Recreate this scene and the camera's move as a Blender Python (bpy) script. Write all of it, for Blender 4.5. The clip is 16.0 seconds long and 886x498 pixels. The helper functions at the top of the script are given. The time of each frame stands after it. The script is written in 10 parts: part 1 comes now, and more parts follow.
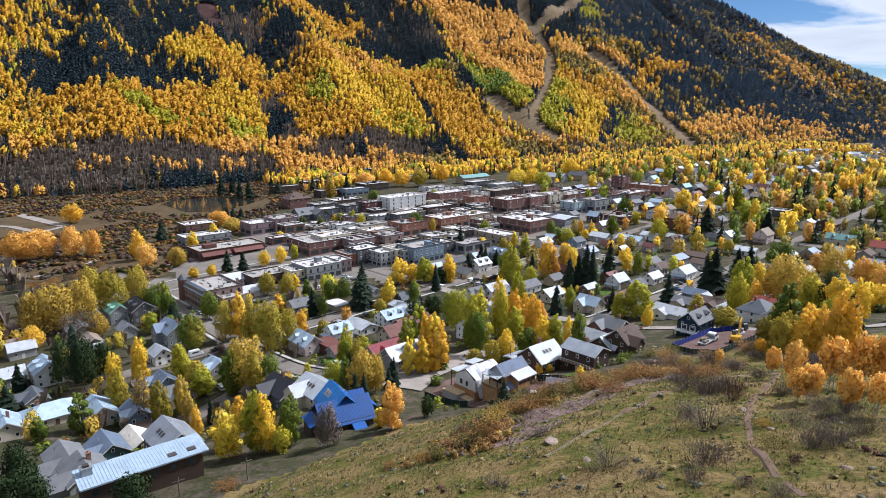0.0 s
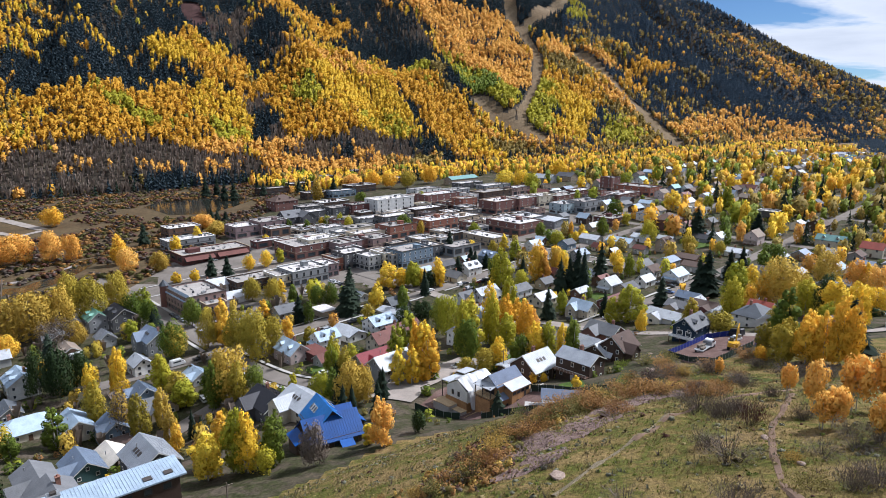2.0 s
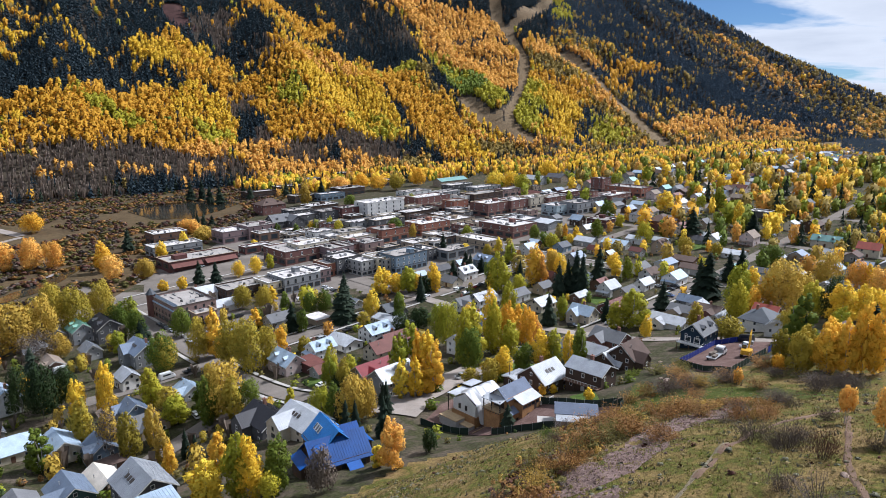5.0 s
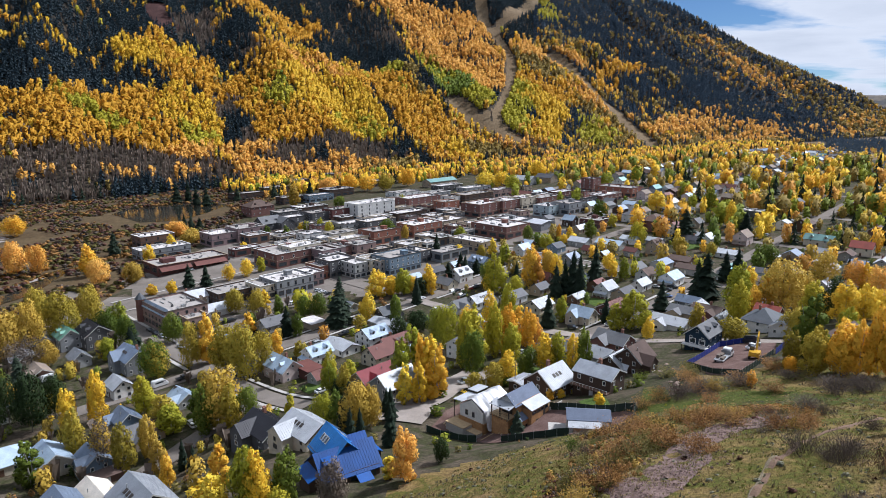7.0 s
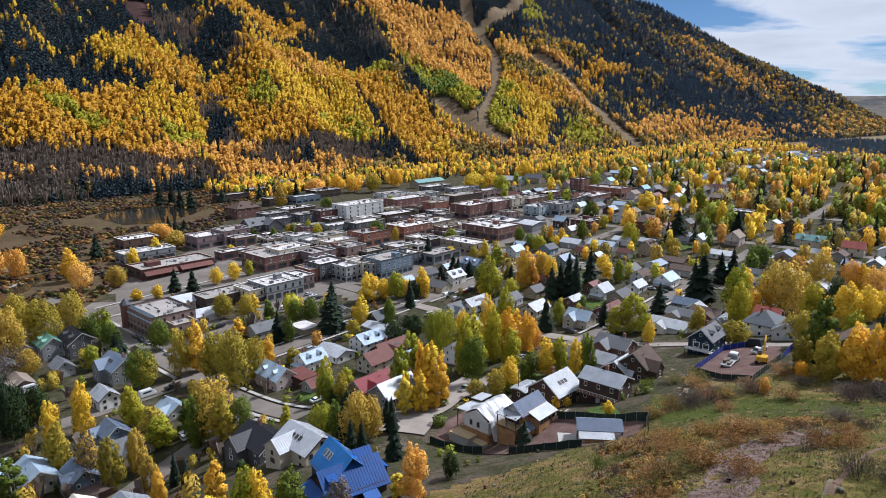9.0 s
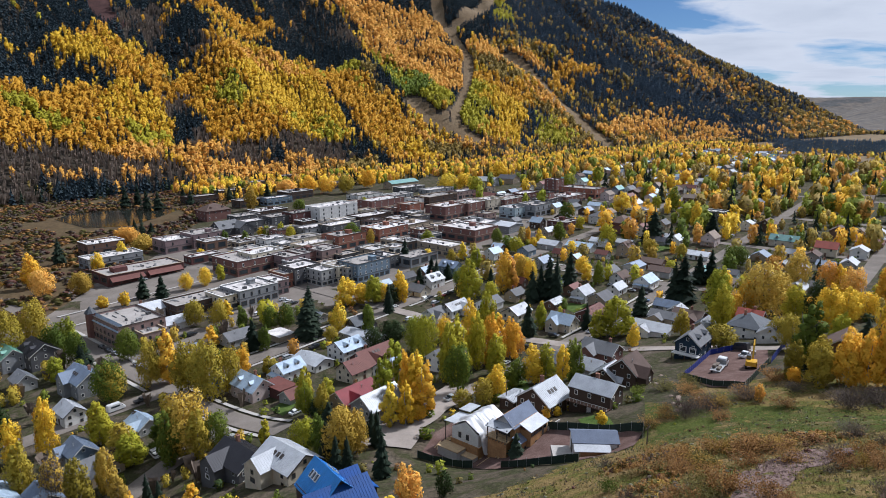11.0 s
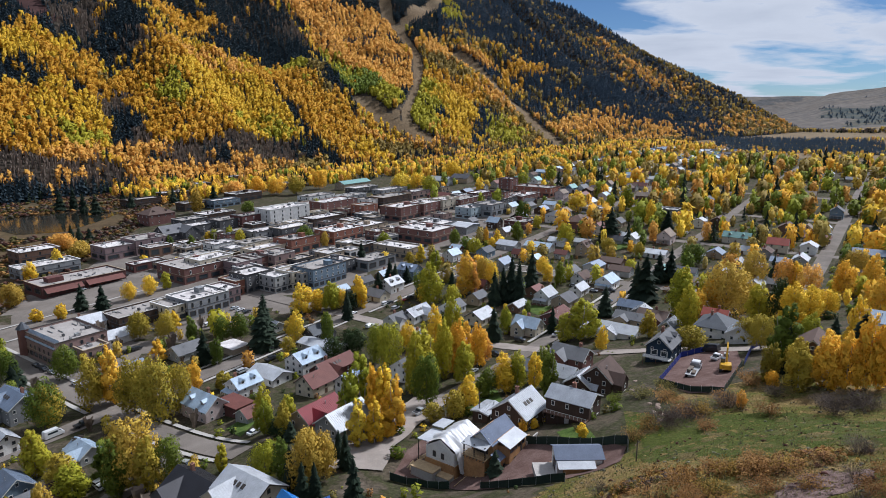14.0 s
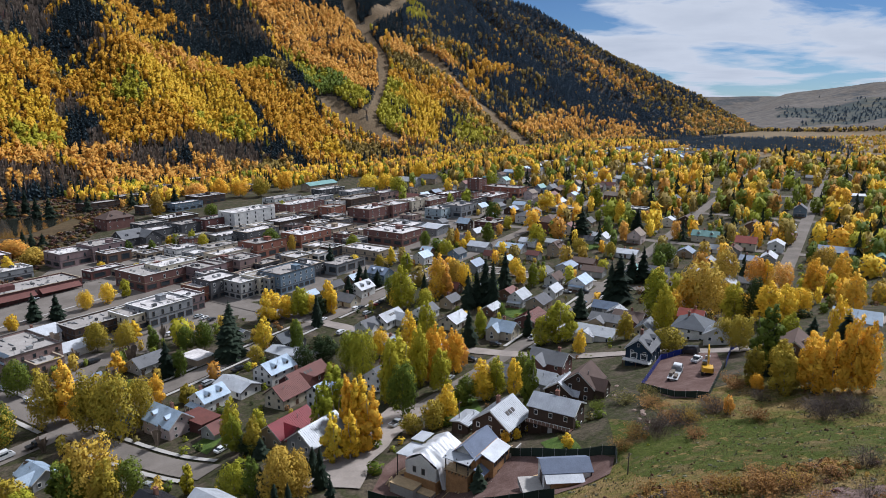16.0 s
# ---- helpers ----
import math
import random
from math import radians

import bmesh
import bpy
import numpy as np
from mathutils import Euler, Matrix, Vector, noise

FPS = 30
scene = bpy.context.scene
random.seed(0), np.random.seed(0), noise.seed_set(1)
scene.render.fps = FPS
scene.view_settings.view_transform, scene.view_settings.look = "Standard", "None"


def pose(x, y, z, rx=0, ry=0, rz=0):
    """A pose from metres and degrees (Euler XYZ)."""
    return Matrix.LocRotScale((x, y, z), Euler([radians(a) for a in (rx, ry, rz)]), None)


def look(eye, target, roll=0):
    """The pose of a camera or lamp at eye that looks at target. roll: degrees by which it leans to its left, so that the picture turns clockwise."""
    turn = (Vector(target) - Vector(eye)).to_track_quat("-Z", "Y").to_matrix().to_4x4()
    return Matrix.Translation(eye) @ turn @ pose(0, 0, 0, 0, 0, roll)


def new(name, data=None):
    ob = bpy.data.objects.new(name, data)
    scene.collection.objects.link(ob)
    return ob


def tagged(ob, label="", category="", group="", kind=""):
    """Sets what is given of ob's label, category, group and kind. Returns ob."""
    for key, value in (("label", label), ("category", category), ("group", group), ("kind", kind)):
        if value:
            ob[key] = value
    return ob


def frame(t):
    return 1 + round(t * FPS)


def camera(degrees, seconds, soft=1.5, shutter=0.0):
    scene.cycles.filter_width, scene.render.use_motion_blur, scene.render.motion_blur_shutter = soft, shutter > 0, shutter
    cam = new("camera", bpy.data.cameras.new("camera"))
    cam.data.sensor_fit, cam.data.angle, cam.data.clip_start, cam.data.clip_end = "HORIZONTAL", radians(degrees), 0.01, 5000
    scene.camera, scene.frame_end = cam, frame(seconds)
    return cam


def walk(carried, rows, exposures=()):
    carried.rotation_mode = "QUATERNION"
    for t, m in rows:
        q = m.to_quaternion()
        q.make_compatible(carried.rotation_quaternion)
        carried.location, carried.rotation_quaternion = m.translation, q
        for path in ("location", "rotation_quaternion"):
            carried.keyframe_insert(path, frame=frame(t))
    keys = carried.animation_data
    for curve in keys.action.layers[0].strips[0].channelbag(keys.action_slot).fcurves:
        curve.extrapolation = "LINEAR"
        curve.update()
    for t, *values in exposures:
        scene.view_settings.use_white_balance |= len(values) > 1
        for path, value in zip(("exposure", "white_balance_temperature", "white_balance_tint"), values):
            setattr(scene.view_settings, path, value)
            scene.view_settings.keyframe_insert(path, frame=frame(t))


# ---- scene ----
cam = camera(68.84, 16.0, soft=0.9)
PATH = [
    (0, (0.00, 0.00, 115.00), (-8.349, 97.274, 93.365), 0.15),
    (0.5, (-0.27, 1.77, 115.03), (-8.166, 99.086, 93.431), 0.14),
    (1, (-0.61, 3.51, 115.05), (-8.006, 100.880, 93.488), 0.13),
    (1.5, (-0.94, 5.21, 115.08), (-7.837, 102.611, 93.515), 0.12),
    (2, (-1.34, 6.82, 115.10), (-7.785, 104.257, 93.570), 0.11),
    (2.5, (-1.81, 8.35, 115.15), (-7.870, 105.829, 93.682), 0.10),
    (3, (-2.51, 9.79, 115.24), (-8.207, 107.289, 93.762), -0.00),
    (3.5, (-3.53, 11.17, 115.35), (-8.826, 108.675, 93.803), -0.11),
    (4, (-4.78, 12.38, 115.44), (-9.780, 109.917, 93.968), -0.12),
    (6.5, (-11.67, 17.62, 114.93), (-14.067, 115.290, 93.598), -0.17),
    (7, (-13.09, 18.86, 114.85), (-14.938, 116.546, 93.555), -0.19),
    (7.5, (-14.43, 20.23, 114.72), (-15.729, 117.921, 93.382), -0.20),
    (8, (-15.76, 21.64, 114.64), (-16.464, 119.353, 93.371), -0.21),
    (8.5, (-16.98, 23.23, 114.64), (-16.984, 120.944, 93.384), -0.13),
    (9, (-18.19, 24.87, 114.71), (-17.535, 122.578, 93.441), -0.14),
    (11.5, (-22.94, 33.16, 115.03), (-16.475, 130.648, 93.725), 0.02),
    (12, (-23.75, 34.82, 115.08), (-16.075, 132.206, 93.716), -0.01),
    (12.5, (-24.49, 36.41, 115.12), (-15.709, 133.700, 93.734), 0.06),
    (13, (-25.23, 38.11, 115.14), (-15.091, 135.257, 93.687), 0.03),
    (13.5, (-25.79, 39.84, 115.10), (-14.243, 136.828, 93.647), 0.09),
    (14, (-26.32, 41.59, 115.06), (-13.474, 138.410, 93.595), 0.05),
    (14.5, (-26.83, 43.32, 114.95), (-12.686, 139.968, 93.525), 0.11),
    (15, (-27.30, 45.22, 114.86), (-11.859, 141.676, 93.478), 0.08),
    (15.5, (-27.65, 47.05, 114.79), (-11.002, 143.307, 93.391), 0.04),
    (16, (-27.95, 48.86, 114.77), (-9.990, 144.874, 93.337), 0.00),
]
walk(cam, [(t, look(eye, target, roll)) for t, eye, target, roll in PATH], exposures=[(0.0, 0.42, 5660, 13), (8.0, 0.23, 5660, 13), (16.0, -0.04, 5660, 13)])

# ---- world, sun ----
SUN_AZ = 58.0   # degrees from +y towards +x
SUN_EL = 48.0
world = bpy.data.worlds.new("sky")
scene.world = world
world.use_nodes = True
wn, wl = world.node_tree.nodes, world.node_tree.links
wn.clear()
w_out = wn.new("ShaderNodeOutputWorld")
w_bg = wn.new("ShaderNodeBackground")
w_sky = wn.new("ShaderNodeTexSky")
w_sky.sky_type = "NISHITA"
w_sky.sun_disc = False
w_sky.sun_elevation = radians(SUN_EL)
w_sky.sun_rotation = radians(SUN_AZ)
w_sky.altitude = 2700
w_sky.air_density = 1.0
w_sky.dust_density = 0.4
w_co = wn.new("ShaderNodeTexCoord")
w_sep = wn.new("ShaderNodeSeparateXYZ")
w_div = wn.new("ShaderNodeMath"); w_div.operation = "MAXIMUM"; w_div.inputs[1].default_value = 0.0
w_add = wn.new("ShaderNodeMath"); w_add.operation = "ADD"; w_add.inputs[1].default_value = 0.12
w_scl = wn.new("ShaderNodeVectorMath"); w_scl.operation = "DIVIDE"
w_cmb = wn.new("ShaderNodeCombineXYZ")
w_n = wn.new("ShaderNodeTexNoise")
w_n.inputs["Scale"].default_value = 1.15
w_n.inputs["Detail"].default_value = 9.0
w_n.inputs["Roughness"].default_value = 0.56
w_n.inputs["Distortion"].default_value = 0.25
w_map = wn.new("ShaderNodeMapping")
w_map.inputs["Location"].default_value = (3.1, 1.9, 0.4)
w_map.inputs["Scale"].default_value = (0.8, 1.0, 1.0)
w_rmp = wn.new("ShaderNodeValToRGB")
w_rmp.color_ramp.elements[0].position = 0.41
w_rmp.color_ramp.elements[1].position = 0.53
w_mix = wn.new("ShaderNodeMix"); w_mix.data_type = "RGBA"
w_shade = wn.new("ShaderNodeValToRGB")
w_shade.color_ramp.elements[0].position = 0.42
w_shade.color_ramp.elements[0].color = (16.4, 16.7, 17.0, 1)
w_shade.color_ramp.elements[1].position = 0.72
w_shade.color_ramp.elements[1].color = (12.6, 13.2, 14.0, 1)
wl.new(w_co.outputs["Generated"], w_sep.inputs[0])
wl.new(w_sep.outputs["Z"], w_div.inputs[0])
wl.new(w_div.outputs[0], w_add.inputs[0])
for k in ("X", "Y", "Z"):
    wl.new(w_add.outputs[0], w_cmb.inputs[k])
wl.new(w_co.outputs["Generated"], w_scl.inputs[0])
wl.new(w_cmb.outputs[0], w_scl.inputs[1])
wl.new(w_scl.outputs[0], w_map.inputs[0])
wl.new(w_map.outputs[0], w_n.inputs["Vector"])
wl.new(w_n.outputs["Fac"], w_rmp.inputs[0])
wl.new(w_n.outputs["Fac"], w_shade.inputs[0])
wl.new(w_rmp.outputs["Color"], w_mix.inputs["Factor"])
w_tint = wn.new("ShaderNodeMix"); w_tint.data_type = "RGBA"; w_tint.blend_type = "MULTIPLY"
w_tint.inputs["Factor"].default_value = 1.0
w_tint.inputs["B"].default_value = (1.0, 1.22, 1.4, 1)
wl.new(w_sky.outputs[0], w_tint.inputs["A"])
wl.new(w_tint.outputs["Result"], w_mix.inputs["A"])
wl.new(w_shade.outputs[0], w_mix.inputs["B"])
wl.new(w_mix.outputs["Result"], w_bg.inputs["Color"])
w_bg.inputs["Strength"].default_value = 0.042
wl.new(w_bg.outputs[0], w_out.inputs[0])

sun = new("sun", bpy.data.lights.new("sun", "SUN"))
sun.data.energy = 5.0
sun.data.angle = radians(5)
sun.data.color = (1.0, 0.95, 0.87)
_az, _el = radians(SUN_AZ), radians(SUN_EL)
sun.matrix_basis = look((math.sin(_az) * math.cos(_el) * 900, math.cos(_az) * math.cos(_el) * 900, math.sin(_el) * 900), (0, 0, 0))

# ---- materials ----
MATS = {}


def _nodes(name):
    m = bpy.data.materials.new(name)
    m.use_nodes = True
    n, l = m.node_tree.nodes, m.node_tree.links
    return m, n, l, n["Principled BSDF"]


def _noise(n, l, vec, scale, detail=4.0, rough=0.6):
    t = n.new("ShaderNodeTexNoise")
    t.inputs["Scale"].default_value = scale
    t.inputs["Detail"].default_value = detail
    t.inputs["Roughness"].default_value = rough
    l.new(vec, t.inputs["Vector"])
    return t.outputs["Fac"]


def _ramp(n, l, fac, stops):
    r = n.new("ShaderNodeValToRGB")
    e = r.color_ramp.elements
    while len(e) < len(stops):
        e.new(0.5)
    for q, (p, c) in zip(e, stops):
        q.position, q.color = p, (*c, 1)
    l.new(fac, r.inputs[0])
    return r.outputs["Color"]


def _mul(n, l, a, b, fac=1.0):
    m = n.new("ShaderNodeMix")
    m.data_type, m.blend_type = "RGBA", "MULTIPLY"
    m.inputs["Factor"].default_value = fac
    l.new(a, m.inputs["A"])
    l.new(b, m.inputs["B"])
    return m.outputs["Result"]


def grey(v):
    return (v, v, v)


def surf(name, c, var=0.25, scale=0.5, fine=6.0, rough=0.8, metal=0.0, bump=0.15, rnd=0.12, second=None, spec=0.3, stripes=0.0):
    """A weathered surface: broad stains, fine grain, a little change from piece to piece."""
    if name in MATS:
        return MATS[name]
    m, n, l, b = _nodes(name)
    geo = n.new("ShaderNodeNewGeometry")
    pos = geo.outputs["Position"]
    c2 = second or tuple(v * (1 - var) for v in c)
    broad = _noise(n, l, pos, scale, 5)
    col = _ramp(n, l, broad, [(0.35, c2), (0.65, c)])
    grain = _noise(n, l, pos, fine, 6, 0.7)
    col = _mul(n, l, col, _ramp(n, l, grain, [(0.3, grey(1 - var)), (0.7, grey(1 + var * 0.4))]))
    info = n.new("ShaderNodeObjectInfo")
    col = _mul(n, l, col, _ramp(n, l, info.outputs["Random"], [(0.0, grey(1 - rnd)), (1.0, grey(1 + rnd))]))
    l.new(col, b.inputs["Base Color"])
    b.inputs["Roughness"].default_value = rough
    b.inputs["Metallic"].default_value = metal
    b.inputs["Specular IOR Level"].default_value = spec
    if bump:
        bp = n.new("ShaderNodeBump")
        bp.inputs["Strength"].default_value = bump
        bp.inputs["Distance"].default_value = 0.1
        l.new(grain, bp.inputs["Height"])
        l.new(bp.outputs[0], b.inputs["Normal"])
    MATS[name] = m
    return m


def leafy(name, stops, rough=0.7, glow=0.22, spread=0.26, spec=0.1):
    """Leaves: a hue for each tree, a shade for each clump, light passing through."""
    if name in MATS:
        return MATS[name]
    m, n, l, b = _nodes(name)
    geo = n.new("ShaderNodeNewGeometry")
    info = n.new("ShaderNodeObjectInfo")
    mixv = n.new("ShaderNodeMath")
    mixv.operation = "MULTIPLY_ADD"
    l.new(geo.outputs["Random Per Island"], mixv.inputs[0])
    mixv.inputs[1].default_value = spread
    off = n.new("ShaderNodeMath")
    off.operation = "MULTIPLY"
    l.new(info.outputs["Random"], off.inputs[0])
    off.inputs[1].default_value = 1 - spread
    l.new(off.outputs[0], mixv.inputs[2])
    col = _ramp(n, l, mixv.outputs[0], stops)
    grain = _noise(n, l, geo.outputs["Position"], 0.7, 4)
    col = _mul(n, l, col, _ramp(n, l, grain, [(0.3, grey(0.78)), (0.7, grey(1.16))]))
    out = n["Material Output"]
    tr = n.new("ShaderNodeBsdfTranslucent")
    mx = n.new("ShaderNodeMixShader")
    mx.inputs[0].default_value = glow
    l.new(col, b.inputs["Base Color"])
    l.new(col, tr.inputs["Color"])
    b.inputs["Roughness"].default_value = rough
    b.inputs["Specular IOR Level"].default_value = spec
    l.new(b.outputs[0], mx.inputs[1])
    l.new(tr.outputs[0], mx.inputs[2])
    l.new(mx.outputs[0], out.inputs[0])
    MATS[name] = m
    return m


def terrain(name, stops, scale, fine, stops2=None, bump=0.5, dist=0.3):
    """Ground with patches at two sizes."""
    if name in MATS:
        return MATS[name]
    m, n, l, b = _nodes(name)
    geo = n.new("ShaderNodeNewGeometry")
    pos = geo.outputs["Position"]
    col = _ramp(n, l, _noise(n, l, pos, scale, 8, 0.65), stops)
    f = _noise(n, l, pos, fine, 8, 0.75)
    col = _mul(n, l, col, _ramp(n, l, f, stops2 or [(0.3, grey(0.55)), (0.7, grey(1.3))]))
    l.new(col, b.inputs["Base Color"])
    b.inputs["Roughness"].default_value = 0.95
    b.inputs["Specular IOR Level"].default_value = 0.1
    bp = n.new("ShaderNodeBump")
    bp.inputs["Strength"].default_value = bump
    bp.inputs["Distance"].default_value = dist
    l.new(f, bp.inputs["Height"])
    l.new(bp.outputs[0], b.inputs["Normal"])
    MATS[name] = m
    return m


def glass():
    if "glass" in MATS:
        return MATS["glass"]
    m, n, l, b = _nodes("window_glass")
    b.inputs["Base Color"].default_value = (0.03, 0.04, 0.05, 1)
    b.inputs["Roughness"].default_value = 0.06
    b.inputs["Specular IOR Level"].default_value = 0.8
    MATS["glass"] = m
    return m


HILL_GRASS = terrain("hill_grass", [(0.34, (0.159, 0.107, 0.0458)), (0.43, (0.205, 0.144, 0.0581)), (0.49, (0.146, 0.114, 0.0352)), (0.54, (0.0854, 0.0928, 0.0176)), (0.59, (0.156, 0.116, 0.0387)), (0.66, (0.215, 0.148, 0.0634)), (0.74, (0.217, 0.142, 0.081))], 0.1, 1.9, [(0.32, grey(0.32)), (0.68, grey(1.5))], 0.9, 0.35)
YARD = terrain("yard_ground", [(0.34, (0.105, 0.082, 0.06)), (0.45, (0.07, 0.06, 0.038)), (0.52, (0.042, 0.046, 0.018)), (0.58, (0.075, 0.062, 0.042)), (0.74, (0.14, 0.112, 0.09))], 0.09, 1.1, [(0.32, grey(0.35)), (0.68, grey(1.35))])
MEADOW = terrain("dry_meadow", [(0.35, (0.0675, 0.0468, 0.0255)), (0.5, (0.101, 0.0706, 0.0375)), (0.65, (0.0675, 0.0533, 0.0285))], 0.03, 0.35)
FOREST_FLOOR = terrain("forest_floor", [(0.35, (0.03, 0.026, 0.021)), (0.5, (0.055, 0.045, 0.034)), (0.65, (0.08, 0.064, 0.045))], 0.015, 0.2)
FIELD = terrain("hay_field", [(0.35, (0.15, 0.105, 0.06)), (0.65, (0.19, 0.145, 0.085))], 0.006, 0.05)
# tan slopes darkened and blued in the colour to imitate distance haze
FAR_HILL = terrain("hazed_hillside", [(0.4, (0.0663, 0.0672, 0.0683)), (0.48, (0.133, 0.113, 0.0945)), (0.55, (0.101, 0.0924, 0.084)), (0.64, (0.156, 0.134, 0.116))], 0.005, 0.03)
SKI_RUN = terrain("ski_run_grass", [(0.35, (0.13, 0.09, 0.05)), (0.65, (0.19, 0.14, 0.085))], 0.02, 0.3)
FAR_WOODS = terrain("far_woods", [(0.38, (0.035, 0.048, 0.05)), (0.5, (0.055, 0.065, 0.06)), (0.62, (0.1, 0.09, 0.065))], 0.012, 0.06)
TALUS = terrain("talus", [(0.35, (0.045, 0.024, 0.022)), (0.65, (0.08, 0.042, 0.038))], 0.05, 0.6)
SCREE = terrain("red_scree", [(0.35, (0.11, 0.075, 0.062)), (0.5, (0.18, 0.124, 0.108)), (0.65, (0.24, 0.172, 0.152))], 0.9, 4.0, [(0.3, grey(0.45)), (0.7, grey(1.35))], 0.8, 0.2)
ASPHALT = terrain("asphalt", [(0.35, (0.14, 0.122, 0.106)), (0.65, (0.205, 0.18, 0.158))], 0.08, 2.5, [(0.3, grey(0.75)), (0.7, grey(1.14))], 0.1, 0.05)
DIRT_ROAD = terrain("dirt_road", [(0.35, (0.23, 0.2, 0.175)), (0.65, (0.31, 0.27, 0.24))], 0.15, 3.0, [(0.3, grey(0.8)), (0.7, grey(1.15))], 0.2, 0.05)
PATH_DIRT = terrain("trail_dirt", [(0.35, (0.123, 0.081, 0.0563)), (0.65, (0.19, 0.127, 0.0915))], 0.4, 5.0, [(0.3, grey(0.65)), (0.7, grey(1.2))], 0.3, 0.05)
PAD_EARTH = terrain("pad_earth", [(0.35, (0.1, 0.06, 0.05)), (0.5, (0.13, 0.082, 0.07)), (0.65, (0.17, 0.115, 0.1))], 0.25, 3.0, [(0.3, grey(0.6)), (0.7, grey(1.2))], 0.3, 0.08)
HILL_GREEN = terrain("hill_green", [(0.34, (0.0989, 0.0904, 0.0324)), (0.44, (0.069, 0.0814, 0.0162)), (0.54, (0.054, 0.0723, 0.0117)), (0.6, (0.108, 0.0904, 0.0324)), (0.7, (0.149, 0.111, 0.0504))], 0.14, 1.9, [(0.32, grey(0.35)), (0.68, grey(1.45))], 0.9, 0.35)
LAWN = terrain("green_lawn", [(0.35, (0.05, 0.085, 0.018)), (0.65, (0.09, 0.13, 0.03))], 0.3, 2.0)
TRACK_DIRT = terrain("old_track_dirt", [(0.35, (0.14, 0.115, 0.075)), (0.65, (0.21, 0.172, 0.118))], 0.5, 4.0)
CONCRETE = terrain("concrete", [(0.35, (0.34, 0.32, 0.3)), (0.65, (0.42, 0.4, 0.37))], 0.2, 2.0, [(0.3, grey(0.85)), (0.7, grey(1.1))], 0.1, 0.04)
WATER = surf("pond_water", (0.03, 0.032, 0.026), 0.4, 0.03, 0.3, 0.08, 0, 0.05, 0, spec=0.6)

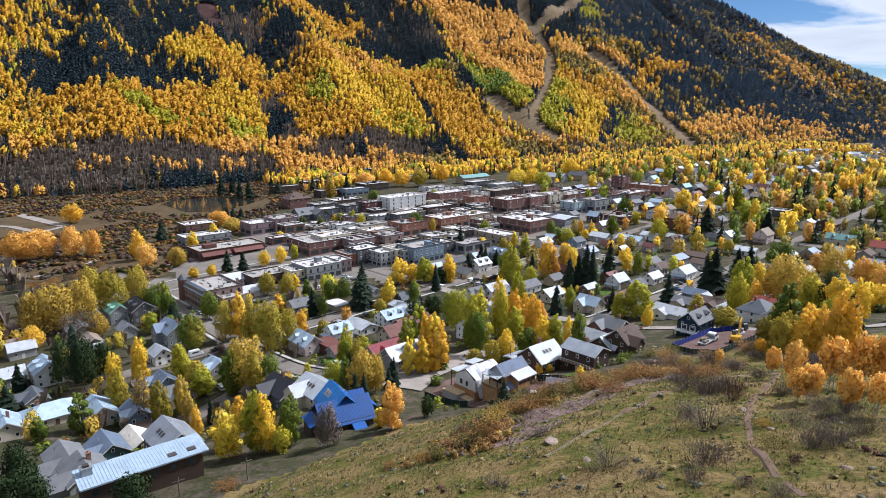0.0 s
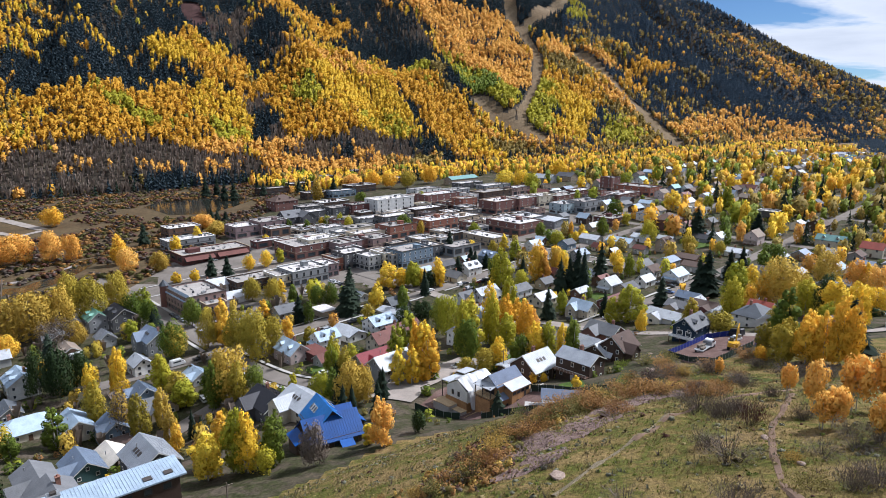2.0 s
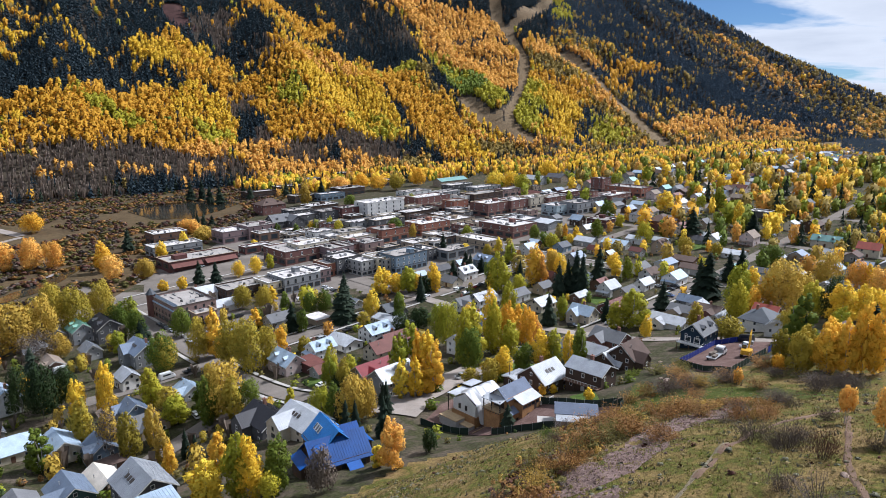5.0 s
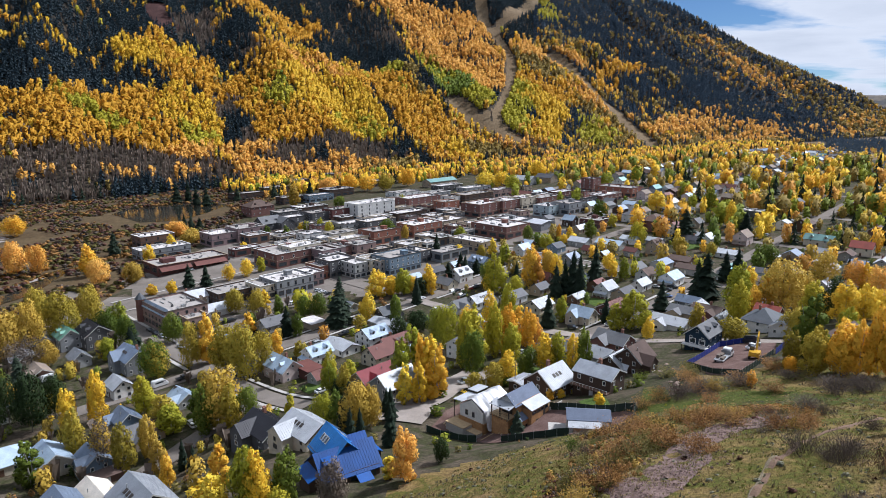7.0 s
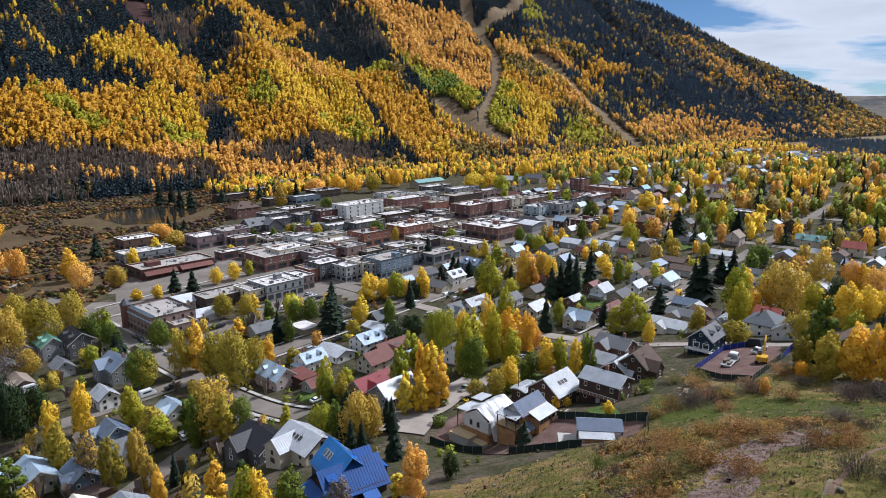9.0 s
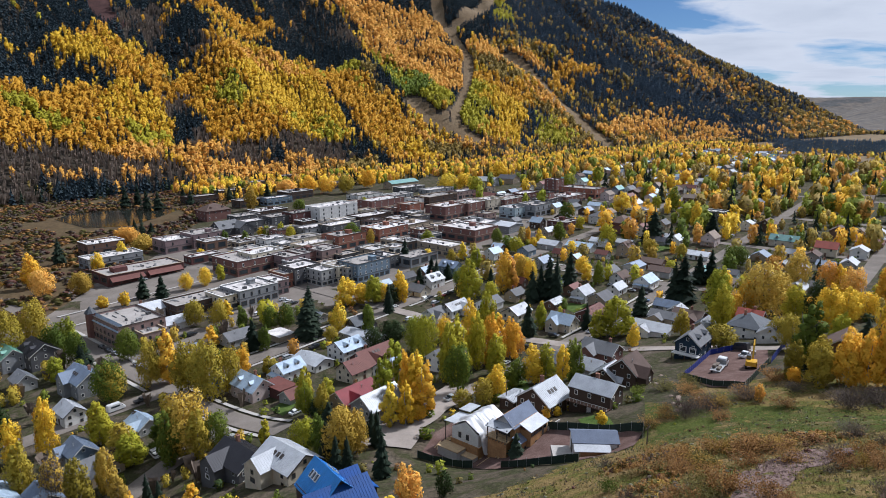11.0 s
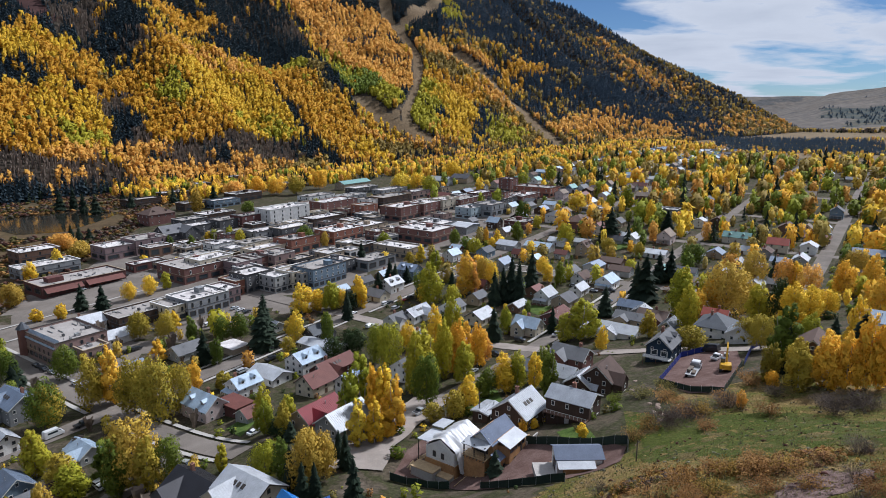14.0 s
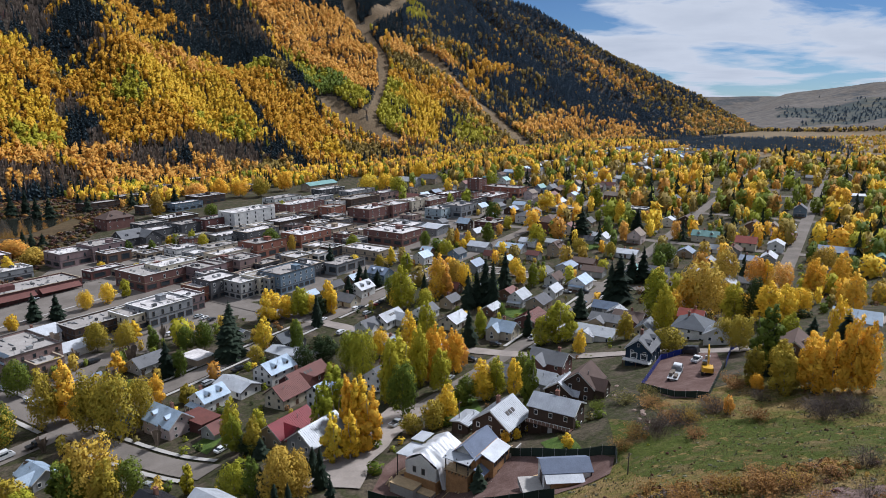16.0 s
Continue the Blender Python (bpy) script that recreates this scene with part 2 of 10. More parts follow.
LEAF = {
    "yellow": leafy("leaves_yellow", [(0.0, (0.742, 0.482, 0.041)), (0.35, (0.838, 0.581, 0.0461)), (0.7, (0.875, 0.636, 0.0615)), (1.0, (0.761, 0.618, 0.0717))]),
    "gold": leafy("leaves_gold", [(0.0, (0.736, 0.396, 0.041)), (0.4, (0.83, 0.495, 0.0461)), (1.0, (0.867, 0.567, 0.0717))]),
    "orange": leafy("leaves_orange", [(0.0, (0.74, 0.39, 0.07)), (0.5, (0.85, 0.48, 0.1)), (1.0, (0.88, 0.56, 0.14))]),
    "olive": leafy("leaves_olive", [(0.0, (0.234, 0.191, 0.0295)), (0.4, (0.366, 0.29, 0.0344)), (0.75, (0.467, 0.351, 0.0443)), (1.0, (0.389, 0.336, 0.0492))]),
    "lime": leafy("leaves_lime", [(0.0, (0.203, 0.226, 0.0246)), (0.4, (0.325, 0.339, 0.0295)), (0.8, (0.483, 0.422, 0.0344)), (1.0, (0.573, 0.467, 0.0443))]),
    "green": leafy("leaves_green", [(0.0, (0.0697, 0.107, 0.0164)), (0.5, (0.131, 0.172, 0.0246)), (1.0, (0.221, 0.246, 0.0328))]),
    "dark": leafy("leaves_dark_green", [(0.0, (0.014, 0.026, 0.01)), (0.5, (0.03, 0.05, 0.016)), (1.0, (0.055, 0.08, 0.024))], glow=0.1),
    "needle": leafy("spruce_needles", [(0.0, (0.011, 0.018, 0.012)), (0.5, (0.021, 0.032, 0.021)), (1.0, (0.04, 0.055, 0.036))], glow=0.08, spec=0.04),
    "tan": leafy("leaves_tan", [(0.0, (0.4, 0.27, 0.05)), (0.5, (0.55, 0.38, 0.06)), (1.0, (0.64, 0.46, 0.09))]),
    "bare": leafy("bare_twigs", [(0.0, (0.08, 0.062, 0.05)), (0.5, (0.14, 0.11, 0.088)), (1.0, (0.21, 0.17, 0.135))], glow=0.1),
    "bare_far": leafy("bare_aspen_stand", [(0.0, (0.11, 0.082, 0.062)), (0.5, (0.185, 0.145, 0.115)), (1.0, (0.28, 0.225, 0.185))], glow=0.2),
    "grass_tan": leafy("grass_tan", [(0.0, (0.134, 0.099, 0.0427)), (0.5, (0.246, 0.193, 0.0855)), (1.0, (0.381, 0.308, 0.142))], glow=0.25),
    "grass_green": leafy("grass_green", [(0.0, (0.0633, 0.0862, 0.0152)), (0.5, (0.127, 0.155, 0.0266)), (1.0, (0.218, 0.23, 0.0475))], glow=0.25),
    "sage": leafy("sage_grey", [(0.0, (0.075, 0.08, 0.055)), (0.5, (0.13, 0.13, 0.09)), (1.0, (0.19, 0.185, 0.13))], glow=0.2),
    "rust": leafy("leaves_rust", [(0.0, (0.188, 0.0936, 0.0352)), (0.5, (0.275, 0.144, 0.0495)), (1.0, (0.375, 0.216, 0.066))], glow=0.2, spread=0.3),
    "forest_yellow": leafy("forest_yellow", [(0.0, (0.488, 0.294, 0.0269)), (0.5, (0.637, 0.403, 0.0323)), (1.0, (0.711, 0.48, 0.0403))], glow=0.3),
    "forest_gold": leafy("forest_gold", [(0.0, (0.478, 0.257, 0.0269)), (0.5, (0.615, 0.336, 0.0323)), (1.0, (0.69, 0.415, 0.043))], glow=0.3),
    "forest_orange": leafy("forest_orange", [(0.0, (0.52, 0.27, 0.051)), (0.5, (0.686, 0.366, 0.0728)), (1.0, (0.769, 0.464, 0.125))], glow=0.3),
    "forest_olive": leafy("forest_olive", [(0.0, (0.189, 0.138, 0.043)), (0.5, (0.31, 0.224, 0.056)), (1.0, (0.378, 0.292, 0.069))]),
    "forest_lime": leafy("forest_lime", [(0.0, (0.26, 0.25, 0.025)), (0.5, (0.4, 0.36, 0.03)), (1.0, (0.55, 0.44, 0.035))], glow=0.3),
    # mountainside needles, with blue raised in the colour to suggest haze
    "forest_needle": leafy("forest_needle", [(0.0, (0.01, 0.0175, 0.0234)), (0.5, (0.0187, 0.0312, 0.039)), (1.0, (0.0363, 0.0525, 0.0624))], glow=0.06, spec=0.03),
    # distant spruces: haze is put into these paler, bluer needle colours
    "forest_hazed": leafy("hazed_spruce_needles", [(0.0, (0.039, 0.0609, 0.0868)), (0.5, (0.075, 0.107, 0.143)), (1.0, (0.123, 0.162, 0.199))], glow=0.06, spec=0.03),
    "scrub_gold": leafy("scrub_gold", [(0.0, (0.23, 0.143, 0.035)), (0.5, (0.345, 0.22, 0.05)), (1.0, (0.46, 0.308, 0.07))], glow=0.25),
    "scrub_olive": leafy("scrub_olive", [(0.0, (0.1, 0.09, 0.03)), (0.5, (0.17, 0.15, 0.045)), (1.0, (0.25, 0.2, 0.06))], glow=0.25),
    "maroon": leafy("twigs_maroon", [(0.0, (0.05, 0.02, 0.018)), (0.5, (0.1, 0.045, 0.035)), (1.0, (0.15, 0.08, 0.055))], glow=0.1),
}
BARK = surf("bark_grey", (0.2, 0.175, 0.14), 0.4, 1.0, 9.0, 0.9)
BARK_PALE = surf("bark_aspen", (0.5, 0.47, 0.4), 0.35, 2.0, 9.0, 0.85)

# ---- the lie of the land ----


def soft(s, w):
    return w * np.logaddexp(0, s / w)


def held(v, lo, hi, w):
    return v - soft(v - hi, w) + soft(lo - v, w)


def town_z(x, y):
    """Valley floor, the bench above it and the spur that the camera flies over."""
    x, y = np.asarray(x, float), np.asarray(y, float)
    z = 17.3 + 0.028 * held(x, -350, 450, 60) + 0.0215 * (held(y, -100, 800, 80) - 300)
    z = z + 0.302 * soft(142.8 + 0.6376 * x - 0.00778 * x * x - y, 2) - 0.315 * soft(98.3 + 0.328 * x - y, 15)
    z = z + 0.277 * soft(254.1 + 0.504 * held(x, -400, 150, 50) - y, 25)
    for bx, by, amount, wide in ((-6, 173, -6.0, 18), (-102, 165, -8.5, 28), (-38, 214, 3.5, 22), (28, 197, -2.0, 12), (19, 164, -3.4, 10)):
        z = z + amount * np.exp(-((x - bx) ** 2 + (y - by) ** 2) / wide ** 2)
    return z


FOOT = ((-2600, -300), (-1500, 240), (-515, 665), (-391, 745), (-219, 885), (15, 1015), (330, 1200), (696, 1410), (1362, 1925), (1330, 2900), (1000, 4900), (-2600, 4900))


def foot_distance(x, y):
    """How far a place lies inside the foot of the mountain; negative outside."""
    best = np.full(np.shape(x), 1e9)
    inside = np.zeros(np.shape(x), bool)
    for (ax, ay), (bx, by) in zip(FOOT, FOOT[1:] + FOOT[:1]):
        dx, dy = bx - ax, by - ay
        u = np.clip(((x - ax) * dx + (y - ay) * dy) / (dx * dx + dy * dy), 0, 1)
        best = np.minimum(best, np.hypot(x - ax - u * dx, y - ay - u * dy))
        if dy:
            cut = ((ay > y) != (by > y)) & (x < dx * (y - ay) / dy + ax)
            inside ^= cut
    return np.where(inside, best, -best)


def wave(x, y, size, seed):
    """Cheap smooth noise of about -1 to 1."""
    rs = np.random.RandomState(seed)
    out = 0
    for k in range(7):
        a, ph, f = rs.uniform(0, 6.283), rs.uniform(0, 6.283), rs.uniform(0.6, 1.7) / size
        out = out + np.sin((x * math.cos(a) + y * math.sin(a)) * f * 6.283 + ph)
    return out / 3.2


RAVINE = (250.0, 1150.0, 0.21, 0.978)   # start and direction of the gully with the ski run


def hill_z(x, y):
    """The wooded mountain, its gully and the far hills of the valley."""
    d = foot_distance(x, y)
    up = np.maximum(d, 0)
    lie = x * 0.83 + y * 0.557
    spurs = np.sin(lie / 47 + 1.4 * wave(x, y, 400, 6)) + 0.6 * np.sin(lie / 26 + 2 * wave(x, y, 300, 9))
    rise = 0.62 * up * up / (up + 14) * (1 + 0.07 * wave(x, y, 560, 5)) + np.minimum(up * 0.07, 17) * spurs * 0.8
    rise = rise * (1 - 0.04 * np.clip((x - 350) / 300, 0, 1))
    rx, ry, rdx, rdy = RAVINE
    along = (x - rx) * rdx + (y - ry) * rdy
    perp = np.abs((x - rx) * rdy - (y - ry) * rdx)
    floor = 8 + 0.44 * np.maximum(along, 0) + 0.5 * soft(perp - 40, 18)
    rise = np.where(along > -80, np.minimum(rise, floor), rise)
    far = np.hypot(x, y)
    az = np.degrees(np.arctan2(x, y))
    # a flat mesa far down the valley, haze-blue by its material, and the open hill that closes it on one side
    mesa = np.clip((far - 3800) / 700, 0, 1) ** 1.3 * (138 + 5 * wave(x, y, 700, 3))
    rim = 122 + 10.5 * np.clip(az - 36, 0, 26) * (1 + 0.05 * wave(x, y, 420, 4))
    side = np.clip((far - 2250 + 20 * np.clip(az - 40, -10, 20)) / 1750, 0, 1) ** 1.25 * rim * (1 + 0.08 * wave(x, y, 520, 12)) * np.clip((az - 31) / 6, 0, 1)
    return rise, np.where(d < 0, np.maximum(mesa, side) * np.clip(-d / 200, 0, 1), 0)


def ground_z(x, y):
    x, y = np.asarray(x, float), np.asarray(y, float)
    rise, far = hill_z(x, y)
    roll = np.clip((185 - y + 0.3 * x) / 60, 0, 1) * np.clip((300 - np.abs(x)) / 60, 0, 1)
    return town_z(x, y) + rise + far + roll * (0.28 * wave(x, y, 11, 21) + 0.12 * wave(x, y, 5, 22))


def gz(x, y):
    return float(ground_z(np.array([x]), np.array([y]))[0])


GRID = radians(47.0)   # the streets' direction
GU = (math.cos(GRID), math.sin(GRID))
GV = (math.sin(GRID), -math.cos(GRID))


def uv(u, v):
    """Town coordinates (along the avenues, across them) to the world."""
    return u * GU[0] + v * GV[0], u * GU[1] + v * GV[1]


def axis(stops):
    out = [stops[0][0]]
    for (a, step), (b, _) in zip(stops, stops[1:]):
        n = max(1, round((b - a) / step))
        out += [a + (b - a) * (k + 1) / n for k in range(n)]
    return np.array(out)


def near_line(x, y, pts, width):
    best = np.full(np.shape(x), 1e9)
    for (ax, ay), (bx, by) in zip(pts, pts[1:]):
        dx, dy = bx - ax, by - ay
        u = np.clip(((x - ax) * dx + (y - ay) * dy) / (dx * dx + dy * dy), 0, 1)
        best = np.minimum(best, np.hypot(x - ax - u * dx, y - ay - u * dy))
    return best < width


SKI_MAIN = ((99, 1128), (62, 1147), (59, 1175), (75, 1243), (91, 1301), (102, 1391), (93, 1474), (75, 1562), (54, 1614), (49, 1696), (44, 1790))
SKI_TOP = ((74, 1576), (112, 1615), (173, 1755), (224, 1844), (280, 1930))
SKI_EAST = ((202, 1512), (228, 1488), (272, 1399), (300, 1322), (324, 1269), (353, 1221))
SKI_APRON = ((86, 1123), (49, 1139), (13, 1160), (-13, 1186))
SKI_ROAD = ((4, 1155), (47, 1170), (72, 1205))


def on_talus(x, y, grow=0.0):
    return near_line(x, y, ((-540, 1215), (-531, 1190), (-503, 1152)), 17 + grow)


def on_ski_run(x, y, grow=0.0):
    wide = 8 + np.clip((y - 1300) / 60, 0, 7)
    out = near_line(x, y, SKI_MAIN, wide + grow) | near_line(x, y, SKI_TOP, 19 + grow) | near_line(x, y, SKI_EAST, 20 + grow)
    return out | near_line(x, y, SKI_APRON, 17 + grow) | near_line(x, y, SKI_ROAD, 5 + grow)


def on_far_woods(x, y):
    far, az = np.hypot(x, y), np.degrees(np.arctan2(x, y))
    return (az > 38.6 + 2.0 * wave(x, y, 500, 7)) & (far > 2560 + 60 * wave(x, y, 240, 8)) & (far < 3350 + 220 * wave(x, y, 420, 9))


def build_ground():
    xs = axis([(-2600, 60), (-700, 20), (-260, 8), (-70, 2.0), (110, 6), (320, 11), (800, 24), (1500, 50), (4600, 0)])
    ys = axis([(-500, 40), (-60, 5), (20, 2.0), (190, 5), (420, 10), (900, 12), (1600, 22), (2300, 45), (4850, 0)])
    X, Y = np.meshgrid(xs, ys)
    Z = ground_z(X, Y)
    nx, ny = len(xs), len(ys)
    me = bpy.data.meshes.new("ground")
    co = np.stack([X, Y, Z], -1).reshape(-1, 3)
    i = np.arange((ny - 1) * (nx - 1))
    r, c = i // (nx - 1), i % (nx - 1)
    a = r * nx + c
    quads = np.stack([a, a + 1, a + nx + 1, a + nx], 1)
    me.vertices.add(len(co)); me.vertices.foreach_set("co", co.ravel())
    me.loops.add(len(quads) * 4); me.loops.foreach_set("vertex_index", quads.ravel().astype(np.int32))
    me.polygons.add(len(quads)); me.polygons.foreach_set("loop_start", np.arange(0, len(quads) * 4, 4, dtype=np.int32))
    cx, cy = co[quads, 0].mean(1), co[quads, 1].mean(1)
    d = foot_distance(cx, cy)
    far = np.hypot(cx, cy)
    edge = 142.8 + 0.6376 * cx - 0.00778 * cx * cx - cy
    idx = np.full(len(quads), 1)
    idx[(edge > -4 + 5 * wave(cx, cy, 30, 2)) | ((cx > 50) & (cy < 190 + 0.15 * (cx - 60)))] = 0
    tu, tv = cx * GU[0] + cy * GU[1], cx * GV[0] + cy * GV[1]
    idx[(tv < -292 + 6 * wave(cx, cy, 40, 6)) & (tv > -470) & (tu > 95) & (tu < 520) & (wave(cx, cy, 28, 16) > -0.75)] = 7
    idx[(cx < -150) & (cy > 360 - 0.55 * (cx + 300)) & (cx < -205 + 0.0 * cy)] = 2
    idx[(cy > 560) & (cx < -250)] = 2
    idx[(cy > 1000) & (d < 0)] = 2
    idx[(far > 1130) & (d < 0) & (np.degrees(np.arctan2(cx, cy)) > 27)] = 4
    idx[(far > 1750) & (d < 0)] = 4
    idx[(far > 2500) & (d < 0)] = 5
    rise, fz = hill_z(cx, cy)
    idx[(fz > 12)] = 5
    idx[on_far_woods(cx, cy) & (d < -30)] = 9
    idx[d > 0] = 3
    idx[on_ski_run(cx, cy) & (d > -20)] = 6
    idx[on_talus(cx, cy, 8)] = 8
    me.polygons.foreach_set("material_index", idx.astype(np.int32))
    me.polygons.foreach_set("use_smooth", np.ones(len(quads), bool))
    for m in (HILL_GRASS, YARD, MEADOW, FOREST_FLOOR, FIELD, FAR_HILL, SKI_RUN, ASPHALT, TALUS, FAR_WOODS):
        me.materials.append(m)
    me.update()
    me.validate()
    tagged(new("ground", me), "grassy spur, valley floor and mountainside as one sheet", "ground", kind="structure")


build_ground()

# ---- small building blocks ----


class Mesh:
    """Collects faces for one mesh."""

    def __init__(self):
        self.v, self.f, self.m = [], [], []

    def face(self, pts, mat=0):
        k = len(self.v)
        self.v += [tuple(p) for p in pts]
        self.f.append(tuple(range(k, k + len(pts))))
        self.m.append(mat)

    def box(self, x0, y0, z0, x1, y1, z1, mat=0):
        k = len(self.v)
        self.v += [(x0, y0, z0), (x1, y0, z0), (x1, y1, z0), (x0, y1, z0), (x0, y0, z1), (x1, y0, z1), (x1, y1, z1), (x0, y1, z1)]
        for q in ((3, 2, 1, 0), (4, 5, 6, 7), (0, 1, 5, 4), (1, 2, 6, 5), (2, 3, 7, 6), (3, 0, 4, 7)):
            self.f.append(tuple(k + j for j in q))
            self.m.append(mat)

    def slab(self, pts, t, mat=0):
        """A plate of thickness t under the polygon pts."""
        a, b, c = (Vector(p) for p in pts[:3])
        n = (b - a).cross(c - a).normalized()
        if n.z < 0:
            pts = list(reversed(pts))
            n = -n
        low = [tuple(Vector(p) - n * t) for p in pts]
        k, s = len(self.v), len(pts)
        self.v += [tuple(p) for p in pts] + low
        self.f.append(tuple(range(k, k + s)))
        self.f.append(tuple(reversed(range(k + s, k + 2 * s))))
        self.m += [mat, mat]
        for j in range(s):
            self.f.append((k + j, k + s + j, k + s + (j + 1) % s, k + (j + 1) % s))
            self.m.append(mat)

    def tube(self, p0, p1, r0, r1, n=6, mat=0):
        p0, p1 = Vector(p0), Vector(p1)
        d = (p1 - p0).normalized()
        a = d.orthogonal().normalized()
        b = d.cross(a)
        k = len(self.v)
        for p, r in ((p0, r0), (p1, r1)):
            for j in range(n):
                t = 6.28318 * j / n
                self.v.append(tuple(p + a * (r * math.cos(t)) + b * (r * math.sin(t))))
        for j in range(n):
            q = (j + 1) % n
            self.f.append((k + j, k + q, k + n + q, k + n + j))
            self.m.append(mat)
        self.f.append(tuple(k + n + j for j in range(n)))
        self.f.append(tuple(k + j for j in reversed(range(n))))
        self.m += [mat, mat]

    def data(self, name, *mats, smooth=False):
        me = bpy.data.meshes.new(name)
        me.from_pydata(self.v, [], self.f)
        for m in mats:
            me.materials.append(m)
        if len(mats) > 1:
            me.polygons.foreach_set("material_index", self.m)
        if smooth:
            me.polygons.foreach_set("use_smooth", [True] * len(self.f))
        me.update()
        return me


def thing(name, x, y, z, rz, label, category, group=""):
    e = new(name)
    e.empty_display_size = 0.5
    e.matrix_basis = pose(x, y, z, 0, 0, rz)
    return tagged(e, label, category, group)


def part(name, data, parent, m=None, label=""):
    ob = new(name, data)
    ob.parent = parent
    if m is not None:
        ob.matrix_basis = m
    return tagged(ob, label) if label else ob


def strip(name, pts, width, mat, lift, label, category, kind="structure", step=4.0, thick=0.0):
    """A road or path that lies on the ground along pts."""
    pts = [Vector(p) for p in pts]
    line = []
    for a, b in zip(pts, pts[1:]):
        n = max(1, int((b - a).length / step))
        line += [a.lerp(b, k / n) for k in range(n)]
    line.append(pts[-1])
    mb = Mesh()
    cross = 4
    rows = []
    for k, p in enumerate(line):
        d = (line[min(k + 1, len(line) - 1)] - line[max(k - 1, 0)]).normalized()
        s = Vector((d.y, -d.x))
        w = width * (1 + 0.06 * math.sin(k * 1.7) * (mat is not ASPHALT))
        rows.append([p + s * (w * (j / cross - 0.5)) for j in range(cross + 1)])
    flat = np.array([(q.x, q.y) for r in rows for q in r])
    zz = ground_z(flat[:, 0], flat[:, 1]) + lift
    if width < 1:
        # a trodden path: its verges run out under the turf
        zz = zz - 0.2 * np.tile([1, 0, 0, 0, 1], len(rows))
    mb.v = [(a, b, c) for (a, b), c in zip(flat.tolist(), zz.tolist())]
    n = cross + 1
    for k in range(len(rows) - 1):
        for j in range(cross):
            mb.f.append((k * n + j, k * n + j + 1, (k + 1) * n + j + 1, (k + 1) * n + j))
            mb.m.append(0)
    return tagged(new(name, mb.data(name, mat)), label, category, kind=kind)


# avenues run along u, cross streets along v
for v_, u0, u1, w_ in ((-80, 330, 1000, 8), (-158, 112, 1050, 7.5), (-256, 60, 900, 8.5), (-372, 85, 900, 17), (-425, 140, 800, 9)):
    strip("road", [uv(u0, v_), uv(u1, v_)], w_, ASPHALT, 0.22, "pale worn asphalt avenue of the town", "road")
for u_, v0, v1, w_ in ((112, -425, -186, 7.5), (342, -430, -80, 7.5), (457, -430, -60, 7.5), (572, -430, -60, 8), (690, -430, -60, 9)):
    strip("road", [uv(u_, v0), uv(u_, v1)], w_, ASPHALT, 0.26, "pale worn asphalt cross street", "road")
strip("road", [uv(227, -425), uv(227, -262)], 9, ASPHALT, 0.26, "pale worn asphalt cross street", "road")
strip("road", [uv(227, -262), uv(227, -130), (78, 244), (99, 222), (125, 214), (170, 230)], 6.5, DIRT_ROAD, 0.3, "pale dirt lane along the slope", "road")
strip("road", [(-118, 150), (-107, 170), (-94, 191), (-80, 219)], 8, ASPHALT, 0.34, "pale asphalt side street", "road")
strip("road", [(-29, 184), (-26, 195), (-14, 216), (-4, 232)], 14, DIRT_ROAD, 0.36, "dusty gravel street end beside a building site", "road")

for v_, u0, u1, w_ in ((-158, 235, 335, 7.5), (-256, 120, 220, 8.5), (-256, 235, 335, 8.5), (-372, 120, 220, 17), (-372, 235, 335, 17)):
    for side in (-1, 1):
        q = v_ + side * (w_ / 2 + 1.7)
        strip("pavement", [uv(u0, q), uv(u1, q)], 1.5, CONCRETE, 0.38, "pale concrete pavement beside the street", "pavement")
for u_, v0, v1, w_ in ((112, -366, -262, 7.5), (112, -250, -190, 7.5), (342, -366, -262, 7.5), (342, -250, -165, 7.5)):
    for side in (-1, 1):
        q = u_ + side * (w_ / 2 + 1.7)
        strip("pavement", [uv(q, v0), uv(q, v1)], 1.5, CONCRETE, 0.38, "pale concrete pavement beside the street", "pavement")

# ---- plants ----


